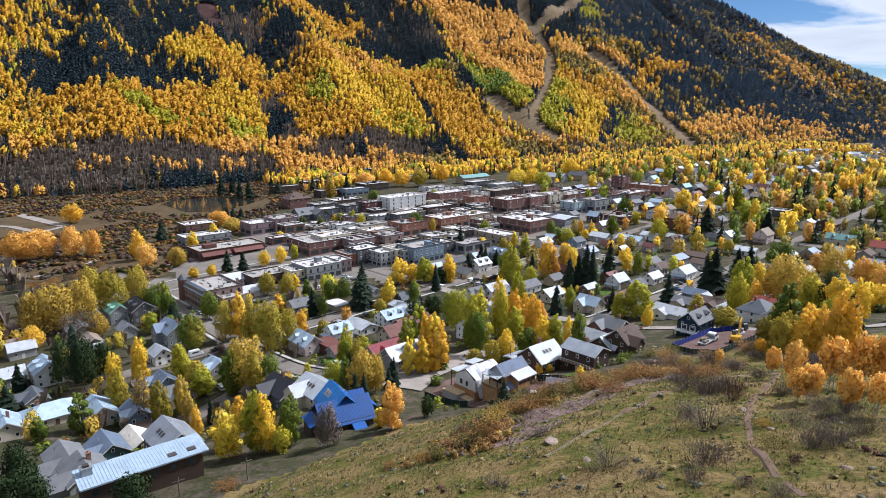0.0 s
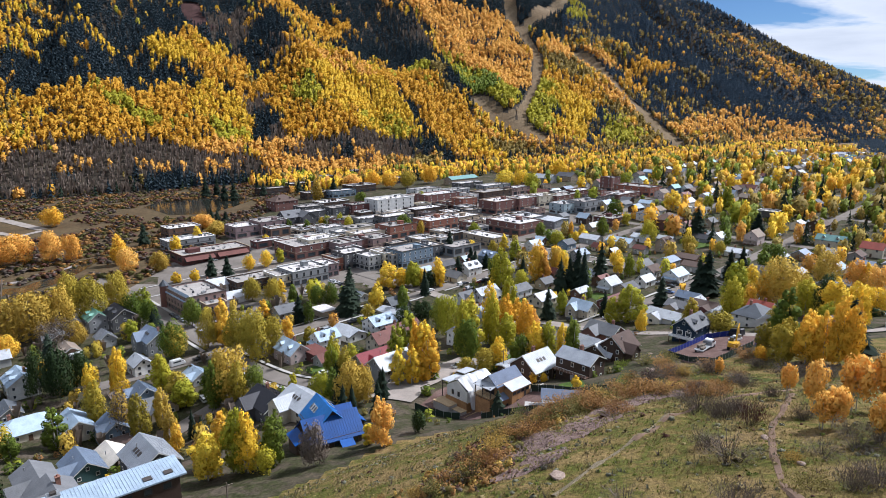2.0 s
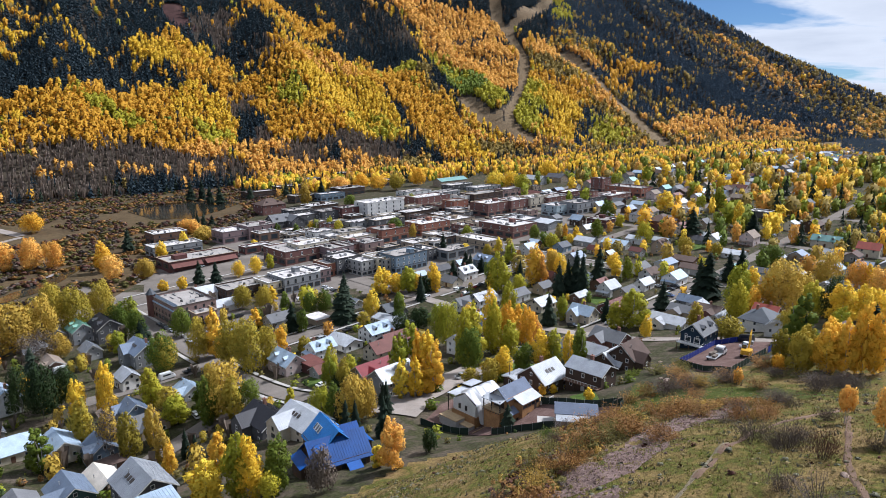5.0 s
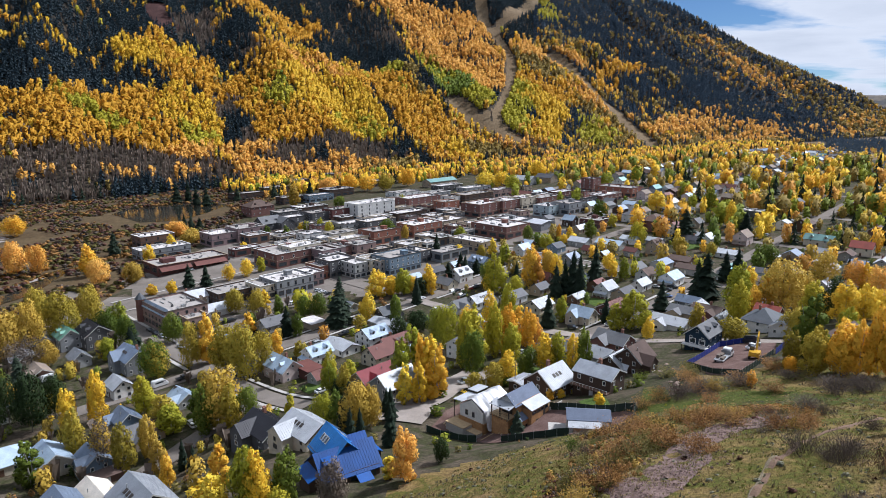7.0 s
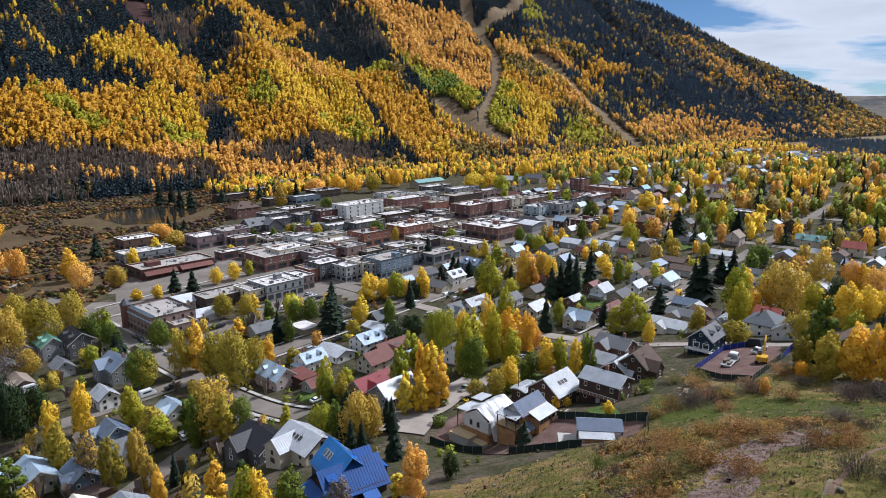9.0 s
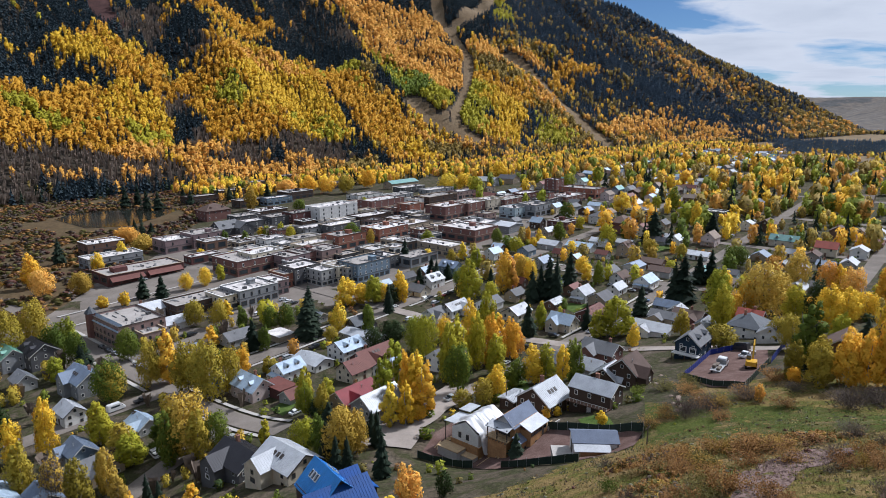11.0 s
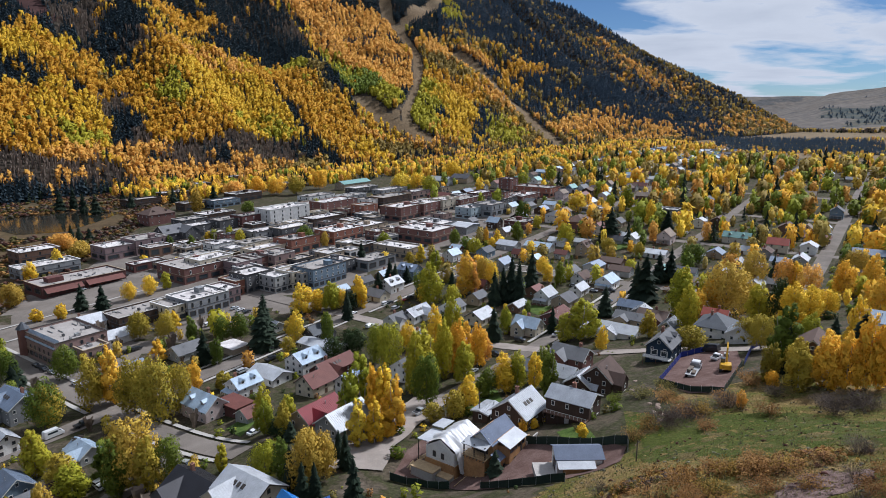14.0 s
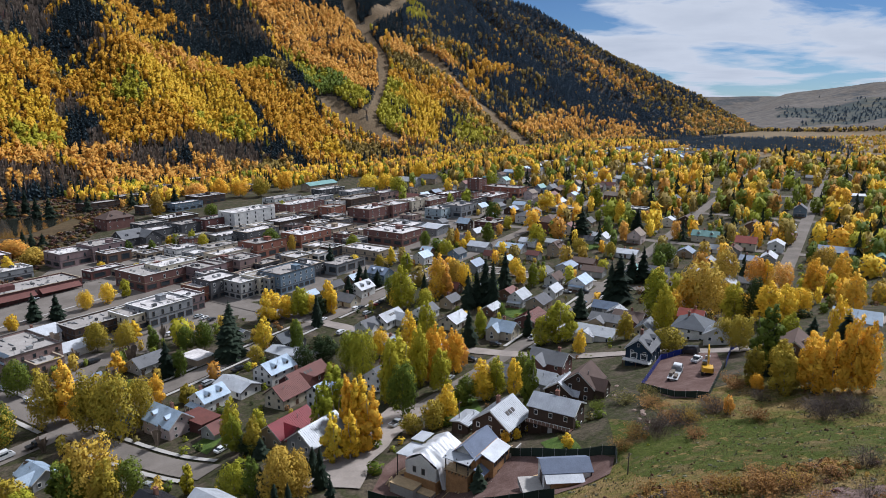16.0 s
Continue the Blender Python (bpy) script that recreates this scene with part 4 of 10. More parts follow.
def _window(trim):
    """One metre square window in the xz plane, facing -y: a frame proud of the wall round a recessed pane."""
    def ring(mb, pane):
        o, i = 0.5, 0.39
        sq = ((-1, -1), (1, -1), (1, 1), (-1, 1))
        mb.v += [(a * o, 0.03, b * o) for a, b in sq] + [(a * o, -0.08, b * o) for a, b in sq] + [(a * i, -0.08, b * i) for a, b in sq] + [(a * i, -0.02, b * i) for a, b in sq]
        for r in (0, 4, 8):
            for k in range(4):
                q = (k + 1) % 4
                mb.f.append((r + k, r + q, r + 4 + q, r + 4 + k))
                mb.m.append(0)
        if pane:
            mb.f.append((12, 13, 14, 15))
            mb.m.append(1)
    fr, both, pn = Mesh(), Mesh(), Mesh()
    ring(fr, False)
    ring(both, True)
    pn.box(-0.39, -0.02, -0.39, 0.39, 0.01, 0.39)
    return fr.data("window", trim), pn.data("pane", glass()), both.data("window", trim, glass())


WINDOW = {"white": _window(TRIM), "dark": _window(TRIM_DARK)}
_d = Mesh()
_d.box(-0.5, -0.06, 0, 0.5, 0.05, 2.1)
_d.box(-0.58, -0.09, 0, -0.5, 0.05, 2.2)
_d.box(0.5, -0.09, 0, 0.58, 0.05, 2.2)
_d.box(-0.58, -0.09, 2.1, 0.58, 0.05, 2.2)
DOOR = {"white": _d.data("door", TRIM), "dark": _d.data("door", surf("door_brown", (0.13, 0.07, 0.045), 0.3, 2, 9, 0.6))}
_k = Mesh()
_k.box(-0.45, -0.4, 0, 0.45, 0.4, 2.0)
_k.box(-0.52, -0.47, 2.0, 0.52, 0.47, 2.15)
_k.tube((0, 0, 2.15), (0, 0, 2.5), 0.16, 0.16, 8)
CHIMNEY = _k.data("chimney", BRICK_FLUE)
_s = Mesh()
_s.box(-0.45, -0.6, 0, 0.45, 0.6, 0.14)
SKYLIGHT_FRAME = _s.data("skylight", TRIM_DARK)
_s = Mesh()
_s.box(-0.36, -0.5, 0.14, 0.36, 0.5, 0.17)


def put_window(parent, x, y, z, turn, w, h, trim="white", deep=True):
    fr, pn, both = WINDOW[trim]
    o = part("window", fr if deep else both, parent, pose(x, y, z, 0, 0, turn) @ Matrix.Diagonal((w, 1, h, 1)))
    if deep:
        part("pane", pn, o)
    return o


def roof_planes(mb, L, W, eave, rise, over, kind, seam, metal):
    """Two pitched slopes or four hips as plates with thickness; raised seams on metal."""
    k = rise / (W / 2)
    ez = eave - k * over
    t = 0.16
    if kind == "gable":
        # one folded plate; on metal the seams stand up from it
        cols = [(-L / 2 - over, 0.0)]
        if seam and metal:
            n = int((L + 2 * over) / 0.6)
            for j in range(1, n):
                x = -L / 2 - over + (L + 2 * over) * j / n
                cols += [(x - 0.03, 0.0), (x - 0.03, 0.06), (x + 0.03, 0.06), (x + 0.03, 0.0)]
        cols.append((L / 2 + over, 0.0))
        q = len(mb.v)
        for x, up in cols:
            mb.v += [(x, -W / 2 - over, ez + up), (x, 0, eave + rise + up), (x, W / 2 + over, ez + up)]
        m = len(cols)
        for j in range(m - 1):
            a = q + 3 * j
            mb.f += [(a, a + 3, a + 4, a + 1), (a + 1, a + 4, a + 5, a + 2)]
            mb.m += [0, 0]
        b = len(mb.v)
        for x in (cols[0][0], cols[-1][0]):
            mb.v += [(x, -W / 2 - over, ez - t), (x, 0, eave + rise - t), (x, W / 2 + over, ez - t)]
        e = q + 3 * (m - 1)
        mb.f += [(b, b + 1, b + 4, b + 3), (b + 1, b + 2, b + 5, b + 4), (q, q + 1, b + 1, b), (q + 1, q + 2, b + 2, b + 1), (e + 1, e, b + 3, b + 4), (e + 2, e + 1, b + 4, b + 5), (q, b, b + 3, e), (q + 2, e + 2, b + 5, b + 2)]
        mb.m += [0] * 8
    else:
        r = max(0.3, (L - W) / 2)
        a, b = L / 2 + over, W / 2 + over
        c = [(-a, -b, ez), (a, -b, ez), (a, b, ez), (-a, b, ez)]
        p, q = (-r, 0, eave + rise), (r, 0, eave + rise)
        k0 = len(mb.v)
        mb.v += c + [p, q] + [(a_, b_, c_ - t) for a_, b_, c_ in c]
        for poly in ((0, 1, 5, 4), (2, 3, 4, 5), (1, 2, 5), (3, 0, 4), (0, 6, 7, 1), (1, 7, 8, 2), (2, 8, 9, 3), (3, 9, 6, 0), (9, 8, 7, 6)):
            mb.f.append(tuple(k0 + j for j in poly))
            mb.m.append(0)


def house(x, y, rz, L, W, eave, rise, roof, wall, kind="gable", opts="", base=None, label=""):
    """A house with its ridge along its own x; eave and rise in metres above the ground at its middle."""
    zc = gz(x, y) if base is None else base
    words = label or f"{WALL_WORD[wall]} house with a {ROOF_WORD[roof]} {'hipped' if kind == 'hip' else 'pitched'} roof"
    h = thing("house", x, y, zc, rz, words, "house", "houses of the town")
    TAKEN.append((x, y, max(L, W) * 0.62))
    dist = math.hypot(x + 15, y - 25)
    near = dist < 315
    fine = dist < 170
    c, s = math.cos(radians(rz)), math.sin(radians(rz))
    low = min(gz(x + c * a - s * b, y + s * a + c * b) for a in (-L / 2, L / 2) for b in (-W / 2, W / 2)) - zc - 0.4
    wm = Mesh()
    hl, hw = L / 2, W / 2
    wt = 0.25
    if kind == "gable":
        for sx in (-1, 1):
            a, b = sx * hl, sx * (hl - wt)
            q = [(-hw, low), (hw, low), (hw, eave), (0, eave + rise - 0.02), (-hw, eave)]
            wm.face([(a, p[0], p[1]) for p in (q if sx > 0 else q[::-1])])
            wm.face([(b, p[0], p[1]) for p in (q[::-1] if sx > 0 else q)])
    else:
        for sx in (-1, 1):
            wm.box(min(sx * hl, sx * (hl - wt)), -hw, low, max(sx * hl, sx * (hl - wt)), hw, eave)
    for sy in (-1, 1):
        wm.box(-hl, min(sy * hw, sy * (hw - wt)), low, hl, max(sy * hw, sy * (hw - wt)), eave)
    part("wall", wm.data("wall", wall_mat(wall)), h)
    rm = Mesh()
    roof_planes(rm, L, W, eave, rise, 0.45, kind, near, roof in METAL)
    rp = part("roof", rm.data("roof", roof_mat(roof)), h)
    trim = "dark" if wall in ("white", "cream", "light", "wood", "pink") and (int(x) % 3 == 0) else "white"
    # trim boards along the gables
    if near and kind == "gable":
        for sx in (-1, 1):
            tb = Mesh()
            xx, k = sx * (hl + 0.46), rise / hw
            q = [(-hw - 0.46, eave - k * 0.46 - 0.1), (0, eave + rise - 0.1), (hw + 0.46, eave - k * 0.46 - 0.1)]
            for px in (xx - 0.05, xx + 0.05):
                tb.v += [(px, a, b) for a, b in q] + [(px, a, b - 0.3) for a, b in q]
            for a, b in ((0, 1), (1, 2)):
                tb.f += [(a, b, b + 3, a + 3), (a + 6, a + 9, b + 9, b + 6), (a, a + 6, b + 6, b), (a + 3, b + 3, b + 9, a + 9)]
                tb.m += [0] * 4
            part("bargeboard", tb.data("bargeboard", TRIM if trim == "white" else TRIM_DARK), h)
    floors = 2 if eave > 4.3 else 1
    fh = eave / floors
    rs = random.Random(int(x * 7 + y * 3))
    def open_to_valley(nx, ny):
        """Whether a wall with this outward direction, in the house's own axes, faces the spur."""
        wx, wy = c * nx - s * ny, s * nx + c * ny
        return wx * (-14 - x) + wy * (25 - y) > -8

    for fl in range(floors):
        zz = fh * (fl + 0.56)
        ny = max(2, int(L / (3.4 if near else 6.0)))
        for sy, turn in ((-1, 0), (1, 180)):
            if not open_to_valley(0, sy):
                continue
            for j in range(ny):
                if fl == 0 and j == ny // 2 and sy < 0:
                    continue
                put_window(h, -hl + L * (j + 0.5) / ny, sy * hw, zz, turn, 0.95, 1.35 if fh > 2.4 else 1.1, trim, fine)
        nx = max(1, int(W / (3.2 if near else 6.0)))
        for sx, turn in ((-1, -90), (1, 90)):
            if not open_to_valley(sx, 0):
                continue
            for j in range(nx):
                put_window(h, sx * hl, -hw + W * (j + 0.5) / nx, zz, turn, 1.0, 1.35 if fh > 2.4 else 1.1, trim, fine)
    if kind == "gable" and rise > 2.5 and dist < 560:
        for sx, turn in ((-1, -90), (1, 90)):
            if not open_to_valley(sx, 0):
                continue
            put_window(h, sx * hl, 0, eave + rise * 0.36, turn, 0.9, 1.1, trim, fine)
    if dist < 560:
        part("door", DOOR["dark" if wall in ("white", "cream", "pink", "tan") else "white"], h, pose(0, -hw, 0.05))
    if "c" in opts or rs.random() < 0.3:
        part("chimney", CHIMNEY, h, pose(rs.uniform(-0.25, 0.25) * L, 0.12 * W, eave + rise - 1.1))
    elif near:
        fl = Mesh()
        fl.tube((0, 0, -0.6), (0, 0, 0.7), 0.1, 0.1, 8)
        fl.tube((0, 0, 0.7), (0, 0, 0.85), 0.16, 0.16, 8)
        part("vent_pipe", fl.data("vent_pipe", STEEL), h, pose(rs.uniform(-0.3, 0.3) * L, -0.2 * W, eave + rise * 0.6 + 0.1))
    pitch = math.degrees(math.atan2(rise, hw))
    if "s" in opts:
        for j in range(3):
            o = part("skylight", SKYLIGHT_FRAME, rp, pose(-1.6 + 1.4 * j, -hw * 0.5, eave + rise * 0.5 + 0.0, pitch, 0, 0))
    if "d" in opts:
        for j in (-1, 1):
            dm = Mesh()
            x0, y0 = j * L * 0.24, -hw * 0.72
            zb = eave + rise * 0.2
            dm.box(x0 - 0.8, y0, zb - 0.1, x0 + 0.8, y0 + hw * 0.5, zb + 1.25)
            d = part("dormer", dm.data("dormer", wall_mat(wall)), h)
            dr = Mesh()
            for sg in (-1, 1):
                dr.slab([(x0 + sg * 1.05, y0 - 0.25, zb + 1.1), (x0 + sg * 1.05, y0 + hw * 0.75, zb + 1.1), (x0, y0 + hw * 0.75, zb + 2.0), (x0, y0 - 0.25, zb + 2.0)], 0.1)
            dr.face([(x0 - 0.9, y0, zb + 1.15), (x0 + 0.9, y0, zb + 1.15), (x0, y0, zb + 1.95)])
            part("dormer_roof", dr.data("dormer_roof", roof_mat(roof)), d)
            put_window(h, x0, y0, zb + 0.62, 0, 0.9, 0.95, trim, fine)
    if near and kind == "gable" and "b" not in opts and "d" not in opts and "n" not in opts and W > 6.5 and rs.random() < 0.6:
        # a lower cross wing
        ww, dep = min(W * 0.75, L * 0.5), rs.uniform(1.6, 3.6)
        e2, xc = eave - 0.35, rs.choice((-1, 1)) * L * 0.2
        r2 = min(rise * 0.85, ww * 0.48)
        gm = Mesh()
        gm.box(xc - ww / 2, -hw - dep, low, xc + ww / 2, -hw - 0.003, e2)
        gm.face([(xc - ww / 2, -hw - dep, e2), (xc + ww / 2, -hw - dep, e2), (xc, -hw - dep, e2 + r2 - 0.02)])
        part("wall", gm.data("wall", wall_mat(wall)), h)
        wr = Mesh()
        roof_planes(wr, hw + dep - 0.3, ww, e2, r2, 0.35, "gable", near, roof in METAL)
        wr.v = [(-b + xc, a - (hw + dep) / 2, c2) for a, b, c2 in wr.v]
        part("wing_roof", wr.data("wing_roof", roof_mat(roof)), h)
        put_window(h, xc, -hw - dep, min(1.6, e2 * 0.5), 0, min(1.8, ww * 0.5), 1.3, trim, fine)
        if floors == 2:
            put_window(h, xc, -hw - dep, e2 * 0.78, 0, 1.0, 1.2, trim, fine)
    if "p" in opts:
        # porch along the gable end that faces down the street
        for sx in (-1,):
            pm = Mesh()
            x0, x1 = sx * hl, sx * (hl + 2.3)
            pm.slab([(x0, -hw * 0.9, 3.0), (x1, -hw * 0.9, 2.45), (x1, hw * 0.9, 2.45), (x0, hw * 0.9, 3.0)], 0.12)
            part("porch_roof", pm.data("porch_roof", roof_mat(roof)), h)
            fm = Mesh()
            fm.box(min(x0, x1), -hw * 0.9, low, max(x0, x1), hw * 0.9, 0.35)
            part("porch_floor", fm.data("porch_floor", wall_mat("brown")), h)
            for j in range(4):
                po = Mesh()
                yy = -hw * 0.85 + hw * 1.7 * j / 3
                po.box(x1 * 0.985 - 0.07, yy - 0.07, 0.35, x1 * 0.985 + 0.07, yy + 0.07, 2.45)
                part("post", po.data("post", TRIM), h)
    if "g" in opts:
        # balcony across the gable end
        zb = eave * 0.36
        gb = Mesh()
        gb.box(-hl - 2.2, -hw - 0.4, zb, -hl, hw + 0.4, zb + 0.22)
        gd = part("balcony", gb.data("balcony", TRIM), h, None, "white-edged timber balcony")
        gr = Mesh()
        gr.box(-hl - 2.2, -hw - 0.4, zb + 1.05, -hl - 2.1, hw + 0.4, zb + 1.15)
        gr.box(-hl - 2.2, -hw - 0.4, zb + 1.05, -hl, -hw - 0.3, zb + 1.15)
        for j in range(10):
            yy = -hw - 0.35 + (W + 0.7) * j / 9
            gr.box(-hl - 2.18, yy - 0.03, zb + 0.2, -hl - 2.12, yy + 0.03, zb + 1.05)
        part("railing", gr.data("railing", TRIM), gd)
        for yy in (-hw - 0.2, 0, hw + 0.2):
            po = Mesh()
            po.box(-hl - 2.1, yy - 0.1, low, -hl - 1.9, yy + 0.1, zb)
            part("post", po.data("post", wall_mat("brown")), gd)
        for yy in (-1.9, 1.3):
            put_window(h, -hl - 0.03, yy, zb + 1.5, -90, 2.2, 2.0, "white", True)
    if "b" in opts:
        bm_ = Mesh()
        bm_.box(-hl, -hw - 2.0, eave * 0.46, hl, -hw, eave * 0.46 + 0.2)
        d = part("deck", bm_.data("deck", wall_mat("brown")), h)
        rl = Mesh()
        rl.box(-hl, -hw - 2.0, eave * 0.46 + 1.05, hl, -hw - 1.92, eave * 0.46 + 1.15)
        for j in range(int(L / 1.0) + 1):
            xx = -hl + 0.05 + (L - 0.1) * j / int(L / 1.0)
            rl.box(xx - 0.04, -hw - 1.98, eave * 0.46 + 0.2, xx + 0.04, -hw - 1.93, eave * 0.46 + 1.05)
        part("railing", rl.data("railing", TRIM), d)
        for j in range(4):
            po = Mesh()
            xx = -hl + 0.2 + (L - 0.4) * j / 3
            po.box(xx - 0.09, -hw - 1.9, low, xx + 0.09, -hw - 1.72, eave * 0.46)
            part("post", po.data("post", wall_mat("darkwood")), h)
    return h


def flat_block(x, y, rz, L, W, hgt, wall, storeys, label=""):
    """A flat-roofed main-street building: walls with a parapet, cornice, window rows and roof plant. Shop fronts face -y."""
    zc = gz(x, y)
    c, s = math.cos(radians(rz)), math.sin(radians(rz))
    low = min(gz(x + c * a - s * b, y + s * a + c * b) for a in (-L / 2, L / 2) for b in (-W / 2, W / 2)) - zc - 0.4
    if storeys == 0:
        t = thing("garage" if hgt > 3.5 else "carport", x, y, zc, rz, f"low {WALL_WORD[wall]} flat-roofed garage beside a house", "garage")
        wm = Mesh()
        wm.box(-L / 2, -W / 2, low, L / 2, W / 2, hgt - 0.2)
        part("wall", wm.data("wall", wall_mat(wall)), t)
        rm = Mesh()
        rm.box(-L / 2 - 0.4, -W / 2 - 0.4, hgt - 0.2, L / 2 + 0.4, W / 2 + 0.4, hgt)
        part("roof", rm.data("roof", FLAT_ROOF if wall == "tan" else roof_mat("maroon")), t)
        return t
    words = label or f"{'low' if storeys == 1 else str(storeys) + '-storey'} {WALL_WORD[wall]} building with a flat pale roof"
    TAKEN.append((x, y, max(L, W) * 0.6))
    t = thing("commercial_building", x, y, zc, rz, words, "building", "flat-roofed buildings of the main street")
    hl, hw = L / 2, W / 2
    par = 0.7
    wm = Mesh()
    for x0, y0, x1, y1 in ((-hl, -hw, hl, -hw + 0.35), (-hl, hw - 0.35, hl, hw), (-hl, -hw + 0.35, -hl + 0.35, hw - 0.35), (hl - 0.35, -hw + 0.35, hl, hw - 0.35)):
        wm.box(x0, y0, low, x1, y1, hgt)
    part("wall", wm.data("wall", wall_mat(wall)), t)
    rs = random.Random(int(x * 5 + y * 11))
    rm = Mesh()
    rm.box(-hl + 0.35, -hw + 0.35, hgt - par - 0.3, hl - 0.35, hw - 0.35, hgt - par)
    roof = part("roof", rm.data("roof", FLAT_ROOF if rs.random() < 0.62 else FLAT_ROOF_DARK), t)
    co = Mesh()
    for x0, y0, x1, y1 in ((-hl - 0.2, -hw - 0.2, hl + 0.2, -hw + 0.4), (-hl - 0.2, hw - 0.4, hl + 0.2, hw + 0.2), (-hl - 0.2, -hw + 0.4, -hl + 0.4, hw - 0.4), (hl - 0.4, -hw + 0.4, hl + 0.2, hw - 0.4)):
        co.box(x0, y0, hgt, x1, y1, hgt + 0.22)
    part("cornice", co.data("cornice", rs.choice((TRIM_DARK, TRIM, CONCRETE, wall_mat("tan" if wall != "tan" else "brown")))), t)
    if storeys > 1:
        be = Mesh()
        zz = hgt / storeys + 0.15
        be.box(-hl - 0.1, -hw - 0.1, zz, hl + 0.1, -hw, zz + 0.3)
        be.box(hl, -hw - 0.1, zz, hl + 0.1, hw, zz + 0.3)
        part("band", be.data("band", wall_mat("tan" if wall in ("brick", "orangebrick", "pinkbrick", "maroon") else "darkgrey")), t)
    fh = (hgt - par) / storeys
    trim = "white" if wall in ("brick", "orangebrick", "maroon", "bluewall", "darkgrey") else "dark"
    for fl in range(storeys):
        zz = fh * (fl + 0.55)
        for axis_, length in ((0, L), (1, W)):
            n = max(2, int(length / (3.9 if math.hypot(x, y) < 430 else 7.2)))
            wide, tall = (length / n * 0.72, fh * 0.62) if fl == 0 else (1.15, fh * 0.55)
            for j in range(n):
                p = -length / 2 + length * (j + 0.5) / n
                if axis_ == 0:
                    put_window(t, p, -hw, zz, 0, wide, tall, "dark" if fl == 0 else trim, False)
                else:
                    put_window(t, hl, p, zz, 90, wide, tall, "dark" if fl == 0 else trim, False)
    for j in range(rs.randint(1, 3)):
        bx, by, bz = rs.uniform(0.8, 2.6), rs.uniform(0.8, 2.0), rs.uniform(0.6, 1.6)
        px, py = rs.uniform(-hl + 2.5, hl - 2.5), rs.uniform(-hw + 2.2, hw - 2.2)
        um = Mesh()
        um.box(-bx / 2, -by / 2, 0.15, bx / 2, by / 2, bz)
        um.box(-bx / 2 - 0.05, -by / 2 - 0.05, bz, bx / 2 + 0.05, by / 2 + 0.05, bz + 0.08)
        for a in (-1, 1):
            um.box(a * bx * 0.4 - 0.06, -by / 2, 0, a * bx * 0.4 + 0.06, by / 2, 0.15)
        um.tube((bx * 0.2, 0, bz + 0.08), (bx * 0.2, 0, bz + 0.28), 0.25, 0.25, 8)
        part("roof_unit", um.data("roof_unit", STEEL if j % 2 else wall_mat("darkgrey")), roof, pose(px, py, hgt - par))
    gear = Mesh()
    for j in range(int(L * W / 28) + 3):
        px, py = rs.uniform(-hl + 0.9, hl - 0.9), rs.uniform(-hw + 0.9, hw - 0.9)
        k = rs.random()
        if k < 0.5:
            gear.tube((px, py, 0), (px, py, rs.uniform(0.5, 1.1)), 0.14, 0.14, 6)
        elif k < 0.8:
            gear.box(px - 0.5, py - 0.4, 0, px + 0.5, py + 0.4, rs.uniform(0.4, 0.9))
        else:
            gear.box(px - 0.7, py - 0.15, 0.05, px + min(rs.uniform(1.5, 4.0), hl - px), py + 0.15, 0.4)
    tagged(part("roof_gear", gear.data("roof_gear", STEEL), roof, pose(0, 0, hgt - par)), "small grey vents and pipes", kind="stuff")
    if rs.random() < 0.5 and L > 16:
        sm = Mesh()
        sm.box(-2, -1.6, 0, 2, 1.6, 2.4)
        sm.box(-2.2, -1.8, 2.4, 2.2, 1.8, 2.6)
        part("stair_head", sm.data("stair_head", wall_mat(wall)), roof, pose(rs.uniform(-0.2, 0.25) * L, 0.12 * W, hgt - par))
    return t


# ---- vehicles ----
PAINT = {k: surf("paint_" + k, c, 0.08, 1.0, 6.0, 0.28, 0.15, 0.0, 0.1, spec=0.6) for k, c in
         {"white": (0.72, 0.73, 0.74), "silver": (0.42, 0.44, 0.46), "black": (0.03, 0.032, 0.036), "red": (0.32, 0.03, 0.03), "blue": (0.05, 0.1, 0.25), "yellow": (0.75, 0.42, 0.02)}.items()}
RUBBER = surf("tyre_rubber", (0.025, 0.025, 0.027), 0.2, 2, 9, 0.85)
CAR_STOCK = {}


def _loft(mb, sections, mat=0):
    """Closed body through cross sections (x, half width, z low, z high, half width at the top)."""
    k = len(mb.v)
    for x, w, z0, z1, wt in sections:
        mb.v += [(x, -w, z0), (x, w, z0), (x, w, (z0 + z1) * 0.55), (x, wt, z1), (x, -wt, z1), (x, -w, (z0 + z1) * 0.55)]
    n = 6
    for i in range(len(sections) - 1):
        for j in range(n):
            a, b = k + i * n + j, k + i * n + (j + 1) % n
            mb.f.append((a, a + n, b + n, b))
            mb.m.append(mat)
    mb.f.append(tuple(k + j for j in range(n)))
    e = k + (len(sections) - 1) * n
    mb.f.append(tuple(e + j for j in reversed(range(n))))
    mb.m += [mat, mat]


